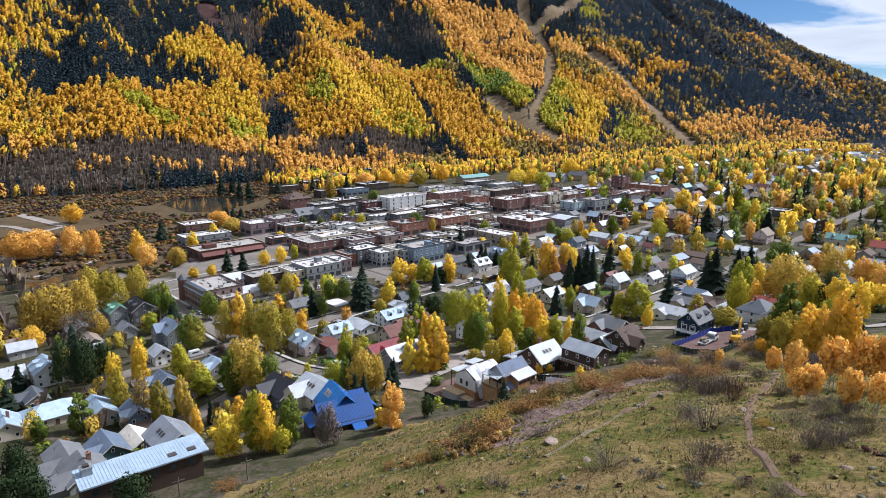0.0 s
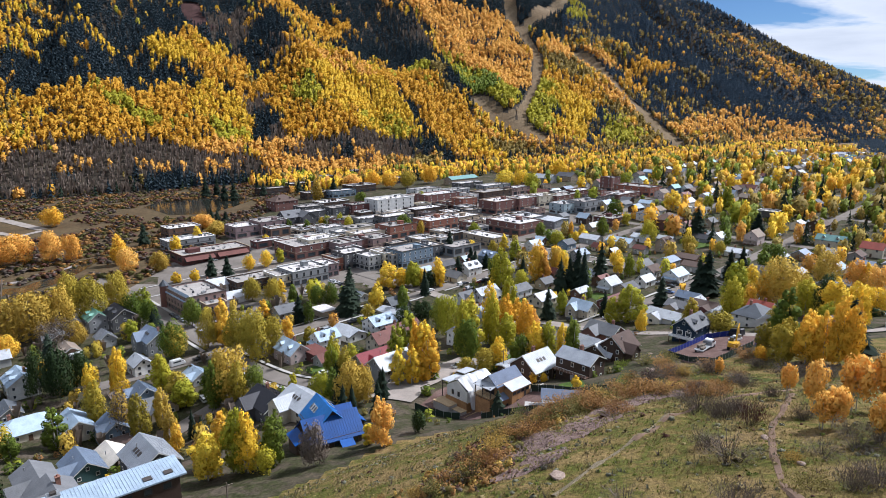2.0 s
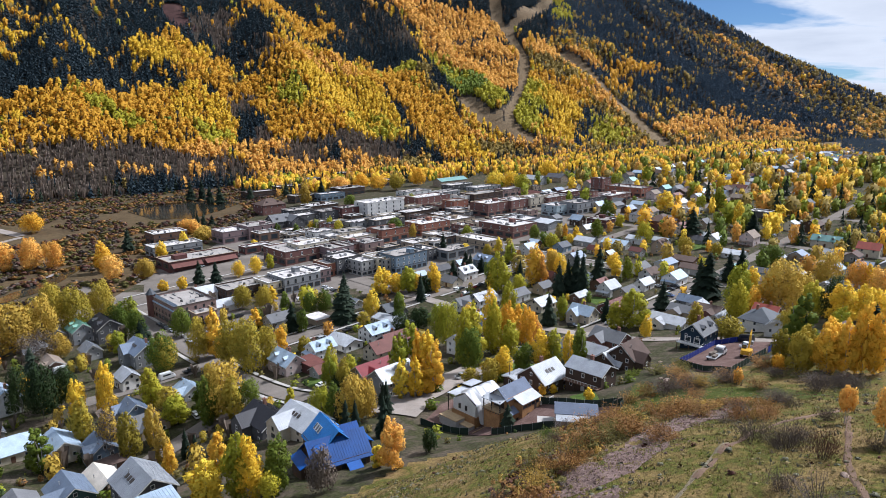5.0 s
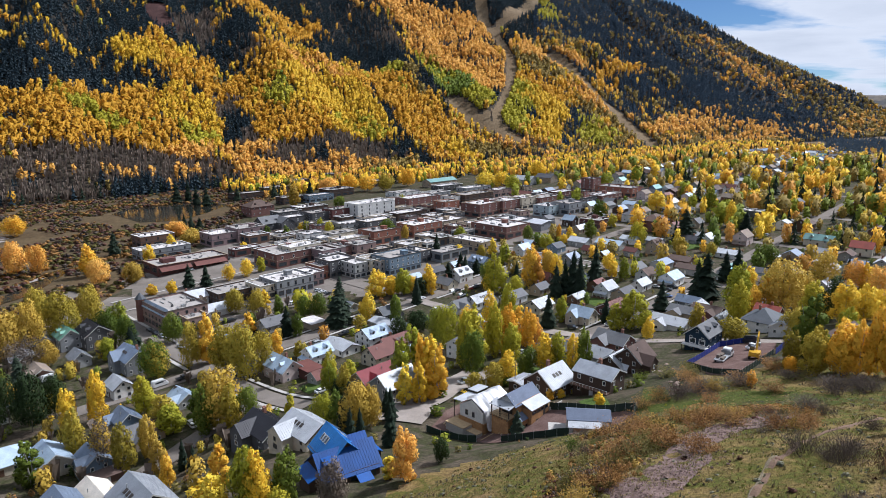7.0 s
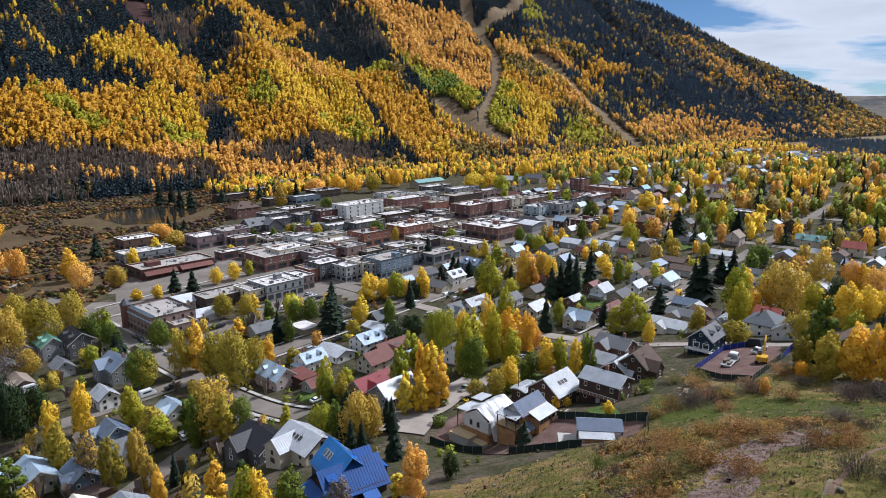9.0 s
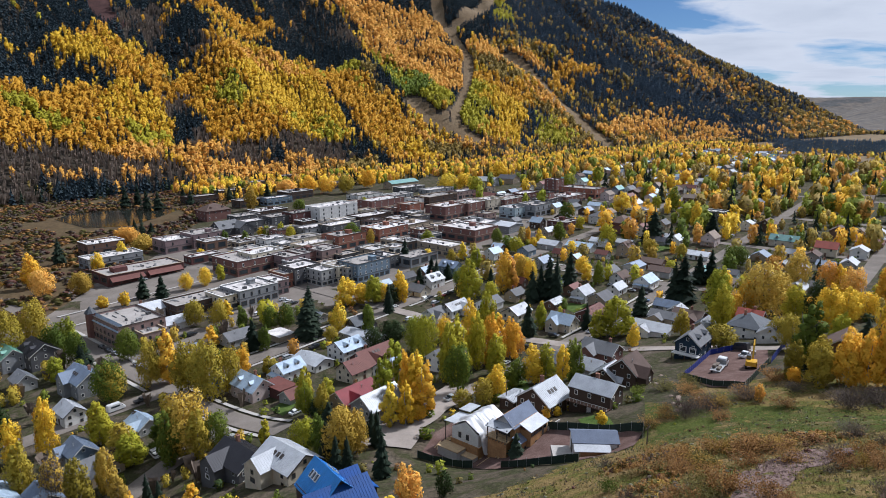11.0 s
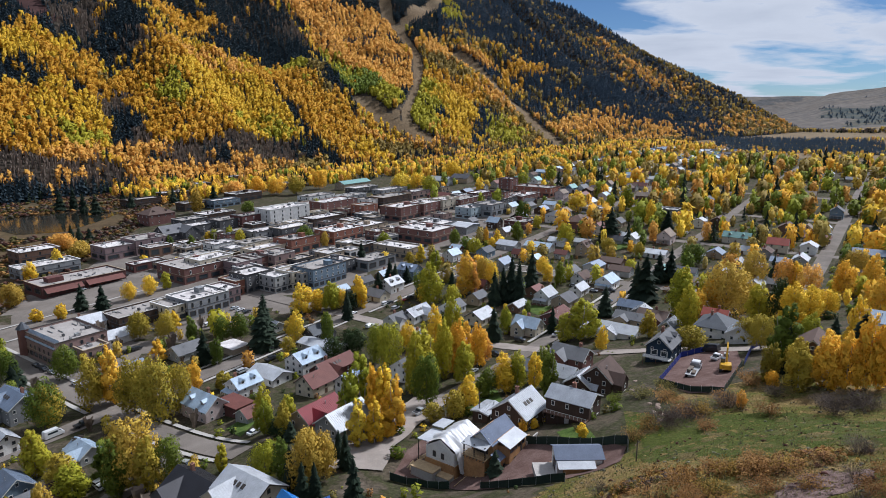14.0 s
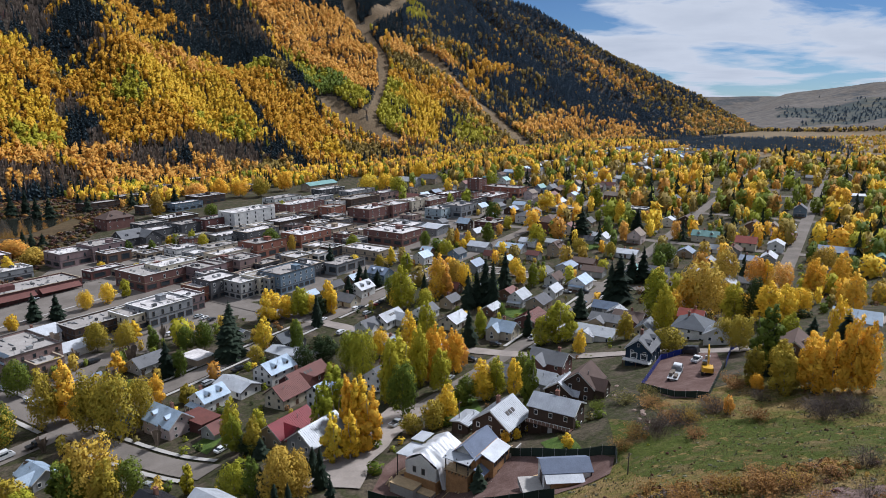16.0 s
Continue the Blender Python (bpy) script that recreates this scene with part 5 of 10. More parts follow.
def car_parts(kind):
    if kind in CAR_STOCK:
        return CAR_STOCK[kind]
    body, cab = Mesh(), Mesh()
    if kind == "van":
        L = 5.9
        _loft(body, [(-2.95, 0.95, 0.4, 2.3, 0.9), (-2.7, 1.0, 0.35, 2.62, 0.9), (1.3, 1.0, 0.35, 2.62, 0.9), (2.0, 1.0, 0.35, 1.7, 0.85), (2.8, 0.95, 0.35, 1.15, 0.85), (2.95, 0.88, 0.45, 0.95, 0.8)])
        _loft(cab, [(1.22, 0.96, 1.55, 2.4, 0.86), (1.5, 0.96, 1.5, 2.3, 0.86), (2.02, 0.95, 1.5, 1.72, 0.84)])
        cab.box(-2.0, -1.015, 1.5, 1.0, 1.015, 2.1)
    elif kind == "pickup":
        L = 5.7
        _loft(body, [(-2.85, 0.95, 0.5, 1.05, 0.93), (-2.75, 1.0, 0.45, 1.12, 0.95), (1.0, 1.0, 0.42, 1.14, 0.95), (2.6, 0.98, 0.45, 1.1, 0.88), (2.85, 0.9, 0.5, 0.9, 0.8)])
        _loft(body, [(-0.75, 0.92, 1.1, 1.85, 0.78), (0.75, 0.92, 1.1, 1.87, 0.78)])
        _loft(cab, [(-0.98, 0.9, 1.12, 1.4, 0.78), (-0.7, 0.93, 1.2, 1.76, 0.8), (0.7, 0.93, 1.2, 1.78, 0.8), (1.3, 0.9, 1.1, 1.2, 0.82)])
        body.box(-2.7, -0.8, 1.1, -1.0, 0.8, 1.13, 1)
    elif kind == "suv":
        L = 4.8
        _loft(body, [(-2.4, 0.9, 0.45, 1.0, 0.88), (-2.3, 0.95, 0.4, 1.1, 0.9), (1.0, 0.95, 0.4, 1.08, 0.9), (2.2, 0.93, 0.42, 1.0, 0.82), (2.4, 0.85, 0.5, 0.85, 0.78)])
        _loft(body, [(-2.2, 0.86, 1.05, 1.7, 0.74), (0.2, 0.86, 1.05, 1.76, 0.74), (0.4, 0.86, 1.05, 1.74, 0.72)])
        _loft(cab, [(-2.34, 0.84, 1.08, 1.3, 0.76), (-2.1, 0.89, 1.15, 1.62, 0.77), (0.3, 0.89, 1.15, 1.66, 0.76), (1.15, 0.86, 1.05, 1.12, 0.78)])
    else:
        L = 4.5
        _loft(body, [(-2.25, 0.85, 0.4, 0.88, 0.82), (-2.15, 0.9, 0.35, 0.98, 0.85), (0.9, 0.9, 0.35, 0.95, 0.85), (2.1, 0.88, 0.36, 0.82, 0.78), (2.25, 0.8, 0.42, 0.7, 0.74)])
        _loft(body, [(-1.1, 0.8, 0.9, 1.38, 0.66), (0.2, 0.8, 0.9, 1.43, 0.66)])
        _loft(cab, [(-1.75, 0.8, 0.95, 1.02, 0.76), (-1.05, 0.83, 0.98, 1.34, 0.69), (0.2, 0.83, 0.98, 1.37, 0.69), (1.1, 0.8, 0.92, 0.97, 0.76)])
    wh = Mesh()
    wh.tube((0, -0.12, 0), (0, 0.12, 0), 0.36, 0.36, 12)
    rim = Mesh()
    rim.tube((0, -0.135, 0), (0, 0.135, 0), 0.2, 0.2, 8)
    lamp = Mesh()
    lamp.box(-0.04, -0.18, -0.08, 0.04, 0.18, 0.08)
    r = (L, body.data("body", PAINT["white"], RUBBER), cab.data("glazing", glass()), wh.data("wheel", RUBBER), rim.data("rim", STEEL), lamp.data("headlight", TRIM))
    CAR_STOCK[kind] = r
    return r


def car(x, y, rz, colour, kind):
    L, body, cab, wheel, rim, lamp = car_parts(kind)
    z = gz(x, y) + 0.3
    c, s = math.cos(radians(rz)), math.sin(radians(rz))
    tilt = math.degrees(math.atan2(gz(x + c, y + s) - gz(x - c, y - s), 2))
    noun = {"van": "tall panel van", "pickup": "pickup truck", "suv": "sport utility car", "car": "saloon car"}[kind]
    v = thing({"van": "van", "pickup": "pickup_truck", "suv": "car", "car": "car"}[kind], x, y, z, rz, f"{colour} {noun} parked at the roadside", "car", "parked vehicles")
    v.matrix_basis = pose(x, y, z, 0, 0, rz) @ pose(0, 0, 0, 0, -tilt, 0)
    b = part("body", body, v)
    b.material_slots[0].link = "OBJECT"
    b.material_slots[0].material = PAINT[colour]
    part("glazing", cab, v)
    for a in (-0.31, 0.31):
        for t in (-0.8, 0.8):
            w = part("wheel", wheel, v, pose(a * L, t, 0.36))
            if math.hypot(x, y) < 260:
                part("rim", rim, w)
    for t in (-0.6, 0.6) if math.hypot(x, y) < 330 else ():
        part("headlight", lamp, b, pose(L / 2 - 0.06, t, 0.75))
    return v

# ---- particular things ----
OSB = surf("sheathing_board", (0.45, 0.25, 0.11), 0.3, 0.8, 7.0, 0.8)
SHEET = surf("white_plastic_sheet", (0.56, 0.57, 0.59), 0.14, 0.5, 3.0, 0.4, 0, 0.4, 0.03, spec=0.5)
FABRIC = surf("green_screen_fabric", (0.022, 0.04, 0.03), 0.3, 0.6, 4.0, 0.8)
FABRIC_BLUE = surf("blue_screen_fabric", (0.02, 0.04, 0.26), 0.25, 0.6, 4.0, 0.7)
LUMBER = surf("pale_lumber", (0.5, 0.36, 0.2), 0.25, 1.0, 8.0, 0.8)
GREY_WOOD = surf("weathered_post", (0.16, 0.13, 0.105), 0.3, 1.0, 8.0, 0.9)
STONE = terrain("boulder_stone", [(0.35, (0.22, 0.16, 0.13)), (0.65, (0.36, 0.28, 0.23))], 0.8, 5.0)


def pieces(parent, name, mat, boxes, label=""):
    """Parts that are plain sawn or cast boxes: x0, y0, z0, x1, y1, z1."""
    for b in boxes:
        mb = Mesh()
        mb.box(*b)
        part(name, mb.data(name, mat), parent, None, label)


def gable_plate(L, W, z_eave, z_ridge, x0=0, y0=0, over=0.4, seam=True, mat="greymetal"):
    mb = Mesh()
    roof_planes(mb, L, W, z_eave, z_ridge - z_eave, over, "gable", seam, True)
    mb.v = [(a + x0, b + y0, c) for a, b, c in mb.v]
    return mb.data("roof", roof_mat(mat))


def gable_walls(L, W, low, eave, ridge, x0=0, y0=0):
    mb = Mesh()
    hl, hw = L / 2, W / 2
    for s in (-1, 1):
        q = [(-hw, low), (hw, low), (hw, eave), (0, ridge), (-hw, eave)]
        for a in (s * hl, s * (hl - 0.22)):
            mb.face([(a + x0, p[0] + y0, p[1]) for p in q])
        mb.box(x0 - hl, y0 + s * hw - 0.11, low, x0 + hl, y0 + s * hw + 0.11, eave)
    return mb


def draped_sheet(x0, x1, y0, y1, ridge_y, top, pitch, seed):
    """Plastic sheet hung over a gabled wing: slack between the rafters, folded where it hangs down."""
    rs = random.Random(seed)
    m = Mesh()
    nx, ny = 30, 30
    jit = [rs.uniform(-0.12, 0.12) for _ in range(nx + 1)]
    fold = [rs.uniform(-0.22, 0.22) for _ in range(nx + 1)]
    hang = 0.62   # the last part of the run hangs as a curtain
    for j in range(ny + 1):
        v = j / ny
        for i in range(nx + 1):
            xx = x0 + (x1 - x0) * i / nx
            if v < hang:
                yy = y1 + (y0 - y1) * v / hang
                zz = top - abs(yy - ridge_y) * pitch + jit[i] + 0.16 * math.sin(i * 0.85 + j * 0.4) + 0.55 * math.exp(-((i - 9) / 3.2) ** 2)
            else:
                w = (v - hang) / (1 - hang)
                yy = y0 - 1.5 * w + fold[i] * (0.4 + w) + 0.12 * math.sin(i * 1.9)
                zz = top - abs(y0 - ridge_y) * pitch + jit[i] - w * (4.6 + 0.7 * math.sin(i * 0.7))
            m.v.append((xx, yy, zz))
    for j in range(ny):
        for i in range(nx):
            a = j * (nx + 1) + i
            m.f.append((a, a + 1, a + nx + 2, a + nx + 1))
            m.m.append(0)
    return m


def site_house(x, y, rz):
    """The unfinished house: a shingled wing of bare sheathing over a basement, and a wing wrapped in plastic sheet."""
    TAKEN.append((x, y, 15))
    z = 32.0
    t = thing("unfinished_house", x, y, z, rz, "unfinished house with bare sheathing, half wrapped in white plastic", "house")
    part("foundation", _boxes([(-5.2, -3.1, -4.5, 5.4, 3.1, 0.8)]).data("foundation", CONCRETE), t)
    part("wall", gable_walls(10.0, 5.6, 0.8, 7.4, 9.75, 0.4, 0).data("wall", OSB), t, None, "bare orange sheathing walls")
    part("roof", gable_plate(10.4, 5.6, 7.4, 9.8, 0.2, 0, 0.5, False, "slateblue"), t, None, "blue-grey shingle roof")
    part("gable_panel", _boxes([(-4.72, -2.0, 7.3, -4.64, 2.0, 8.3), (-4.72, -1.0, 8.3, -4.64, 1.0, 9.1)]).data("gable_panel", wall_mat("white")), t, None, "white wrapped gable panel")
    # lower roof along the slope side, over a band of dark openings
    ext = Mesh()
    ext.slab([(-2.6, -2.9, 7.35), (5.8, -2.9, 7.35), (5.8, -6.4, 6.1), (-2.6, -6.4, 6.1)], 0.2)
    part("lean_to_roof", ext.data("lean_to_roof", roof_mat("light")), t)
    part("lean_to_wall", _boxes([(-2.2, -6.0, -3.0, 5.4, -2.85, 5.9)]).data("lean_to_wall", OSB), t, None, "bare orange sheathing wall")
    for wx in (-1.2, 0.6, 2.4, 4.2):
        put_window(t, wx, -6.0, 5.0, 0, 1.5, 0.9, "dark")
    # dark panels on the wall imitate the shade inside open doorways
    pieces(t, "opening", TRIM_DARK, [(-0.2, -6.06, 0.4, 0.9, -6.0, 2.8), (3.0, -6.06, 2.6, 3.9, -6.0, 4.6)])
    sm = Mesh()
    sm.slab([(-5.6, -2.8, 4.9), (-2.3, -2.8, 4.9), (-2.3, -5.2, 3.7), (-5.6, -5.2, 3.7)], 0.15)
    part("small_roof", sm.data("small_roof", roof_mat("slateblue")), t, None, "small blue-grey shingle roof")
    part("small_wall", _boxes([(-5.2, -4.9, -2.0, -2.3, -2.85, 3.8)]).data("small_wall", OSB), t)
    put_window(t, -4.2, -4.9, 1.6, 0, 0.9, 1.2, "dark")
    put_window(t, -2.9, -4.9, 1.6, 0, 0.8, 1.2, "dark")
    # balcony on a sheathed base before the gable, with dark posts and a pale pent roof
    part("balcony_base", _boxes([(-7.2, -2.3, -2.5, -4.65, 3.3, 3.9)]).data("balcony_base", OSB), t, None, "orange sheathed balcony base")
    pieces(t, "balcony", LUMBER, [(-7.5, -2.6, 3.9, -4.62, 3.6, 4.15)])
    pieces(t, "post", TRIM_DARK, [(-7.35, a, 4.15, -7.1, a + 0.25, 7.2) for a in (-2.5, 0.4, 3.2)])
    pieces(t, "joist", GREY_WOOD, [(-7.75, a, 3.55, -7.2, a + 0.14, 3.8) for a in (-2.2, -1.3, -0.4, 0.5, 1.4, 2.3, 3.2)])
    pieces(t, "rail", LUMBER, [(-7.45, -2.5, 5.05, -7.35, 3.5, 5.15), (-7.45, -2.5, 4.55, -7.35, 3.5, 4.62)])
    pr = Mesh()
    pr.slab([(-7.8, -2.9, 6.9), (-7.8, 3.8, 6.9), (-4.6, 3.8, 7.5), (-4.6, -2.9, 7.5)], 0.16)
    part("porch_roof", pr.data("porch_roof", roof_mat("light")), t)
    # dark panel for the shaded interior behind the balcony
    pieces(t, "opening", TRIM_DARK, [(-4.7, -1.6, 4.2, -4.62, 1.8, 6.4)])
    # wing wrapped in sheet, with a white end wall
    part("wall", gable_walls(11.6, 8.0, -2.5, 3.9, 6.3, -3.2, 9.0).data("wall", wall_mat("white")), t, None, "white wrapped end wall")
    for wy in (8.2, 10.6):
        put_window(t, -9.0, wy, 2.4, -90, 0.9, 1.5, "dark")
    part("plastic_sheet", draped_sheet(-8.6, 3.2, 4.6, 13.4, 9.0, 6.75, 0.6, 3).data("plastic_sheet", SHEET, smooth=True), t, None, "draped white plastic sheet")
    part("wing_base", _boxes([(-9.2, 4.6, -3.0, -3.5, 5.0, 0.6), (-9.4, 4.8, -3.0, -9.1, 13.2, 0.9)]).data("wing_base", OSB), t)
    # low roofs and terraces on the street side
    for ax, ay, az, ex in ((-5.0, 14.6, 4.2, 3.2), (0.5, 14.8, 4.9, 2.4)):
        mb = Mesh()
        mb.slab([(ax - ex, ay - 1.8, az + 0.3), (ax + ex, ay - 1.8, az + 0.3), (ax + ex, ay + 1.8, az), (ax - ex, ay + 1.8, az)], 0.16)
        q = part("porch_roof", mb.data("porch_roof", roof_mat("light")), t)
        for px in (ax - ex + 0.2, ax + ex - 0.4):
            part("post", _boxes([(px, ay + 1.5, -3.0, px + 0.18, ay + 1.68, az)]).data("post", TRIM_DARK), q)
    pieces(t, "terrace", CONCRETE, [(-12.8, 8.4, -4.0, -9.4, 14.8, -0.4), (-11.6, 4.6, -4.5, -9.4, 8.4, -1.3)])
    pieces(t, "terrace_deck", LUMBER, [(-12.9, 8.3, -0.4, -9.42, 14.9, -0.22), (-11.7, 4.5, -1.3, -9.42, 8.3, -1.14)])
    pieces(t, "retaining_wall", CONCRETE, [(5.5, -9.6, -2.5, 5.8, -6.1, 3.4), (5.8, -6.3, -2.5, 11.5, -6.0, 4.2), (-3.4, -10.2, -2.5, 5.5, -9.9, 2.2), (-3.7, -10.2, -2.5, -3.4, -6.2, 2.0), (0.6, -9.9, -2.0, 0.9, -6.1, 2.1)])
    pieces(t, "courtyard_slab", CONCRETE, [(0.9, -9.85, -1.5, 5.45, -6.15, 1.5)])
    pieces(t, "plank", LUMBER, [(-12.5, -1.0 + 0.7 * k, -2.2 + 0.1 * k, -8.4 + 0.4 * k, -0.85 + 0.7 * k, -2.05 + 0.1 * k) for k in range(6)])
    return t


def site_shed(x, y, rz):
    """The low outbuilding of the site: a shingled gable with a paler lean-to in front and a white end wall."""
    TAKEN.append((x, y, 8))
    z = gz(x, y)
    t = thing("outbuilding", x, y, z, rz, "raw timber outbuilding with a pale grey roof beside the building site", "shed")
    rm = Mesh()
    rm.slab([(-5.3, 1.9, 4.95), (5.3, 1.9, 4.95), (5.3, -1.5, 3.45), (-5.3, -1.5, 3.45)], 0.16)
    rm.slab([(-5.3, 1.9, 4.95), (5.3, 1.9, 4.95), (5.3, 4.6, 3.75), (-5.3, 4.6, 3.75)], 0.16)
    part("roof", rm.data("roof", roof_mat("slateblue")), t, None, "blue-grey shingle roof")
    lm = Mesh()
    lm.slab([(-5.0, -1.2, 3.42), (3.0, -1.2, 3.42), (3.0, -3.6, 2.55), (-5.0, -3.6, 2.55)], 0.15)
    part("lean_to_roof", lm.data("lean_to_roof", roof_mat("light")), t)
    w = Mesh()
    for xx in (-4.9, 4.6):
        for a in (xx, xx + 0.2):
            w.face([(a, -1.2, -2.0), (a, 4.2, -2.0), (a, 4.2, 3.8), (a, 1.9, 4.8), (a, -1.2, 3.45)])
    w.box(-4.9, 4.0, -2.0, 4.8, 4.2, 3.75)
    w.box(-4.9, -1.3, -2.0, 4.8, -1.1, 3.4)
    part("wall", w.data("wall", wall_mat("white")), t, None, "white wrapped walls")
    part("lean_to_wall", _boxes([(-3.6, -3.2, -2.5, 2.8, -1.35, 2.6)]).data("lean_to_wall", OSB), t, None, "bare orange sheathing wall")
    pieces(t, "post", TRIM_DARK, [(4.7, -1.45, -2.5, 4.95, -1.2, 3.4), (3.2, -3.2, -2.5, 3.45, -2.95, 2.6)])
    # dark panel painted as the shade of an open end door
    pieces(t, "opening", TRIM_DARK, [(-4.96, 0.2, 0.0, -4.9, 2.4, 2.4)])
    pieces(t, "apron", CONCRETE, [(-9.4, -2.6, -1.2, -5.1, 3.4, 0.12)])
    return t


def _boxes(bs):
    mb = Mesh()
    for b in bs:
        mb.box(*b)
    return mb


def screen_fence(pts, height, fabric, label):
    """A site fence: a strip of fabric on posts, following the ground."""
    x0, y0 = pts[0]
    z0 = gz(x0, y0)
    f = thing("site_fence", x0, y0, z0, 0, label, "fence")
    line = []
    for (ax, ay), (bx, by) in zip(pts, pts[1:]):
        n = max(1, int(math.hypot(bx - ax, by - ay) / 2.4))
        line += [(ax + (bx - ax) * k / n, ay + (by - ay) * k / n) for k in range(n)]
    line.append(pts[-1])
    po = Mesh()
    po.tube((0, 0, -0.5), (0, 0, height + 0.12), 0.05, 0.05, 6)
    pd = po.data("post", STEEL)
    fm = Mesh()
    zs = [gz(a, b) - z0 for a, b in line]
    rs = random.Random(int(x0 * 3))
    tops = [height + rs.uniform(-0.25, 0.05) for _ in line]
    for k, (a, b) in enumerate(line):
        part("post", pd, f, pose(a - x0, b - y0, zs[k]))
    for k, (a, b) in enumerate(line):
        (c, d), (e, g) = line[max(k - 1, 0)], line[min(k + 1, len(line) - 1)]
        L = math.hypot(e - c, g - d)
        nx, ny = -(g - d) / L * 0.02, (e - c) / L * 0.02
        for s in (-1, 1):
            fm.v += [(a - x0 + s * nx, b - y0 + s * ny, zs[k] + 0.05), (a - x0 + s * nx, b - y0 + s * ny, zs[k] + tops[k])]
        if k:
            q, p = 4 * k, 4 * k - 4
            fm.f += [(p, q, q + 1, p + 1), (p + 3, q + 3, q + 2, p + 2), (p + 1, q + 1, q + 3, p + 3), (p, p + 2, q + 2, q)]
            fm.m += [0] * 4
    part("fabric", fm.data("fabric", fabric), f)
    return f


def blue_house(x, y, rz, z):
    """The house with the deep blue seamed roof and a steep lighter wing behind its ridge."""
    TAKEN.append((x, y, 11))
    t = thing("house", x, y, z, rz, "dark timber house with a bright blue seamed metal roof", "house", "houses of the town")
    L, W, eave, ridge = 12.2, 9.0, 3.2, 7.0
    part("wall", gable_walls(L, W, -3.0, eave, ridge - 0.05).data("wall", wall_mat("darkwood")), t)
    part("roof", gable_plate(L, W, eave, ridge, over=0.7, mat="blue"), t, None, "deep blue seamed metal roof")
    wing = gable_walls(9.6, 8.6, -2.5, 3.9, 8.2)
    wing.v = [(-b + 0.4, a + 4.3, c) for a, b, c in wing.v]
    part("wall", wing.data("wall", wall_mat("darkwood")), t)
    w = part("wing_roof", gable_plate(10.2, 8.6, 3.9, 8.25, over=0.4, mat="skyblue"), t, pose(0.4, 4.0, 0, 0, 0, 90), "steep light blue metal roof")
    frame_m = Mesh()
    frame_m.box(-0.42, -0.8, 0, 0.42, 0.8, 0.12)
    fd = frame_m.data("skylight", TRIM)
    pane_m = Mesh()
    pane_m.box(-0.2, -0.68, 0.12, 0.3, 0.68, 0.15)
    pd = pane_m.data("pane", glass())
    for k in range(3):
        for sg in (-1, 1):
            o = part("skylight", fd, w, pose(0.6 + 1.1 * k, sg * 2.0, 8.25 - 2.0 * 1.01 + 0.08, -sg * 45, 0, 0))
            part("pane", pd, o)
    # lower roofs behind, beside and in front
    part("wall", gable_walls(4.6, 4.6, -2.5, 4.2, 6.2, 4.6, 4.6).data("wall", wall_mat("darkwood")), t)
    part("side_roof", gable_plate(4.6, 4.6, 4.2, 6.3, 4.6, 4.6, 0.35, True, "blue"), t)
    for pts in (((6.9, -1.5, 4.6), (8.6, -1.5, 3.6), (8.6, 2.6, 3.6), (6.9, 2.6, 4.6)), ((-9.2, -3.4, 2.9), (-6.6, -3.4, 3.9), (-6.6, 3.2, 3.9), (-9.2, 3.2, 2.9)), ((0.4, -7.2, 1.7), (3.6, -7.2, 1.7), (3.6, -4.6, 2.8), (0.4, -4.6, 2.8))):
        low = Mesh()
        low.slab(list(pts), 0.15)
        part("porch_roof", low.data("porch_roof", roof_mat("blue")), t)
    pieces(t, "bay", wall_mat("darkwood"), [(0.7, -6.9, -2.5, 3.3, -4.45, 1.6), (-8.8, -3.0, -3.0, -6.15, 2.8, 2.8), (6.15, -1.2, -2.5, 8.2, 2.3, 3.5)])
    put_window(t, 2.0, -6.9, 0.8, 0, 1.6, 1.1, "white")
    dm = Mesh()
    dm.box(-5.2, -2.9, 4.3, -3.6, -1.2, 5.5)
    d = part("dormer", dm.data("dormer", wall_mat("darkwood")), t)
    dr = Mesh()
    dr.slab([(-5.5, -3.2, 5.5), (-3.3, -3.2, 5.5), (-3.3, -0.8, 6.2), (-5.5, -0.8, 6.2)], 0.12)
    part("dormer_roof", dr.data("dormer_roof", roof_mat("blue")), d)
    put_window(t, -4.4, -2.9, 4.9, 0, 1.1, 0.9, "dark")
    for px in (-3.5, 0, 4.6):
        put_window(t, px, -4.61, 1.4, 0, 1.3, 1.5, "dark")
    for py in (-2.2, 2.2):
        put_window(t, 6.1, py, 1.6, 90, 1.2, 1.5, "dark")
    return t


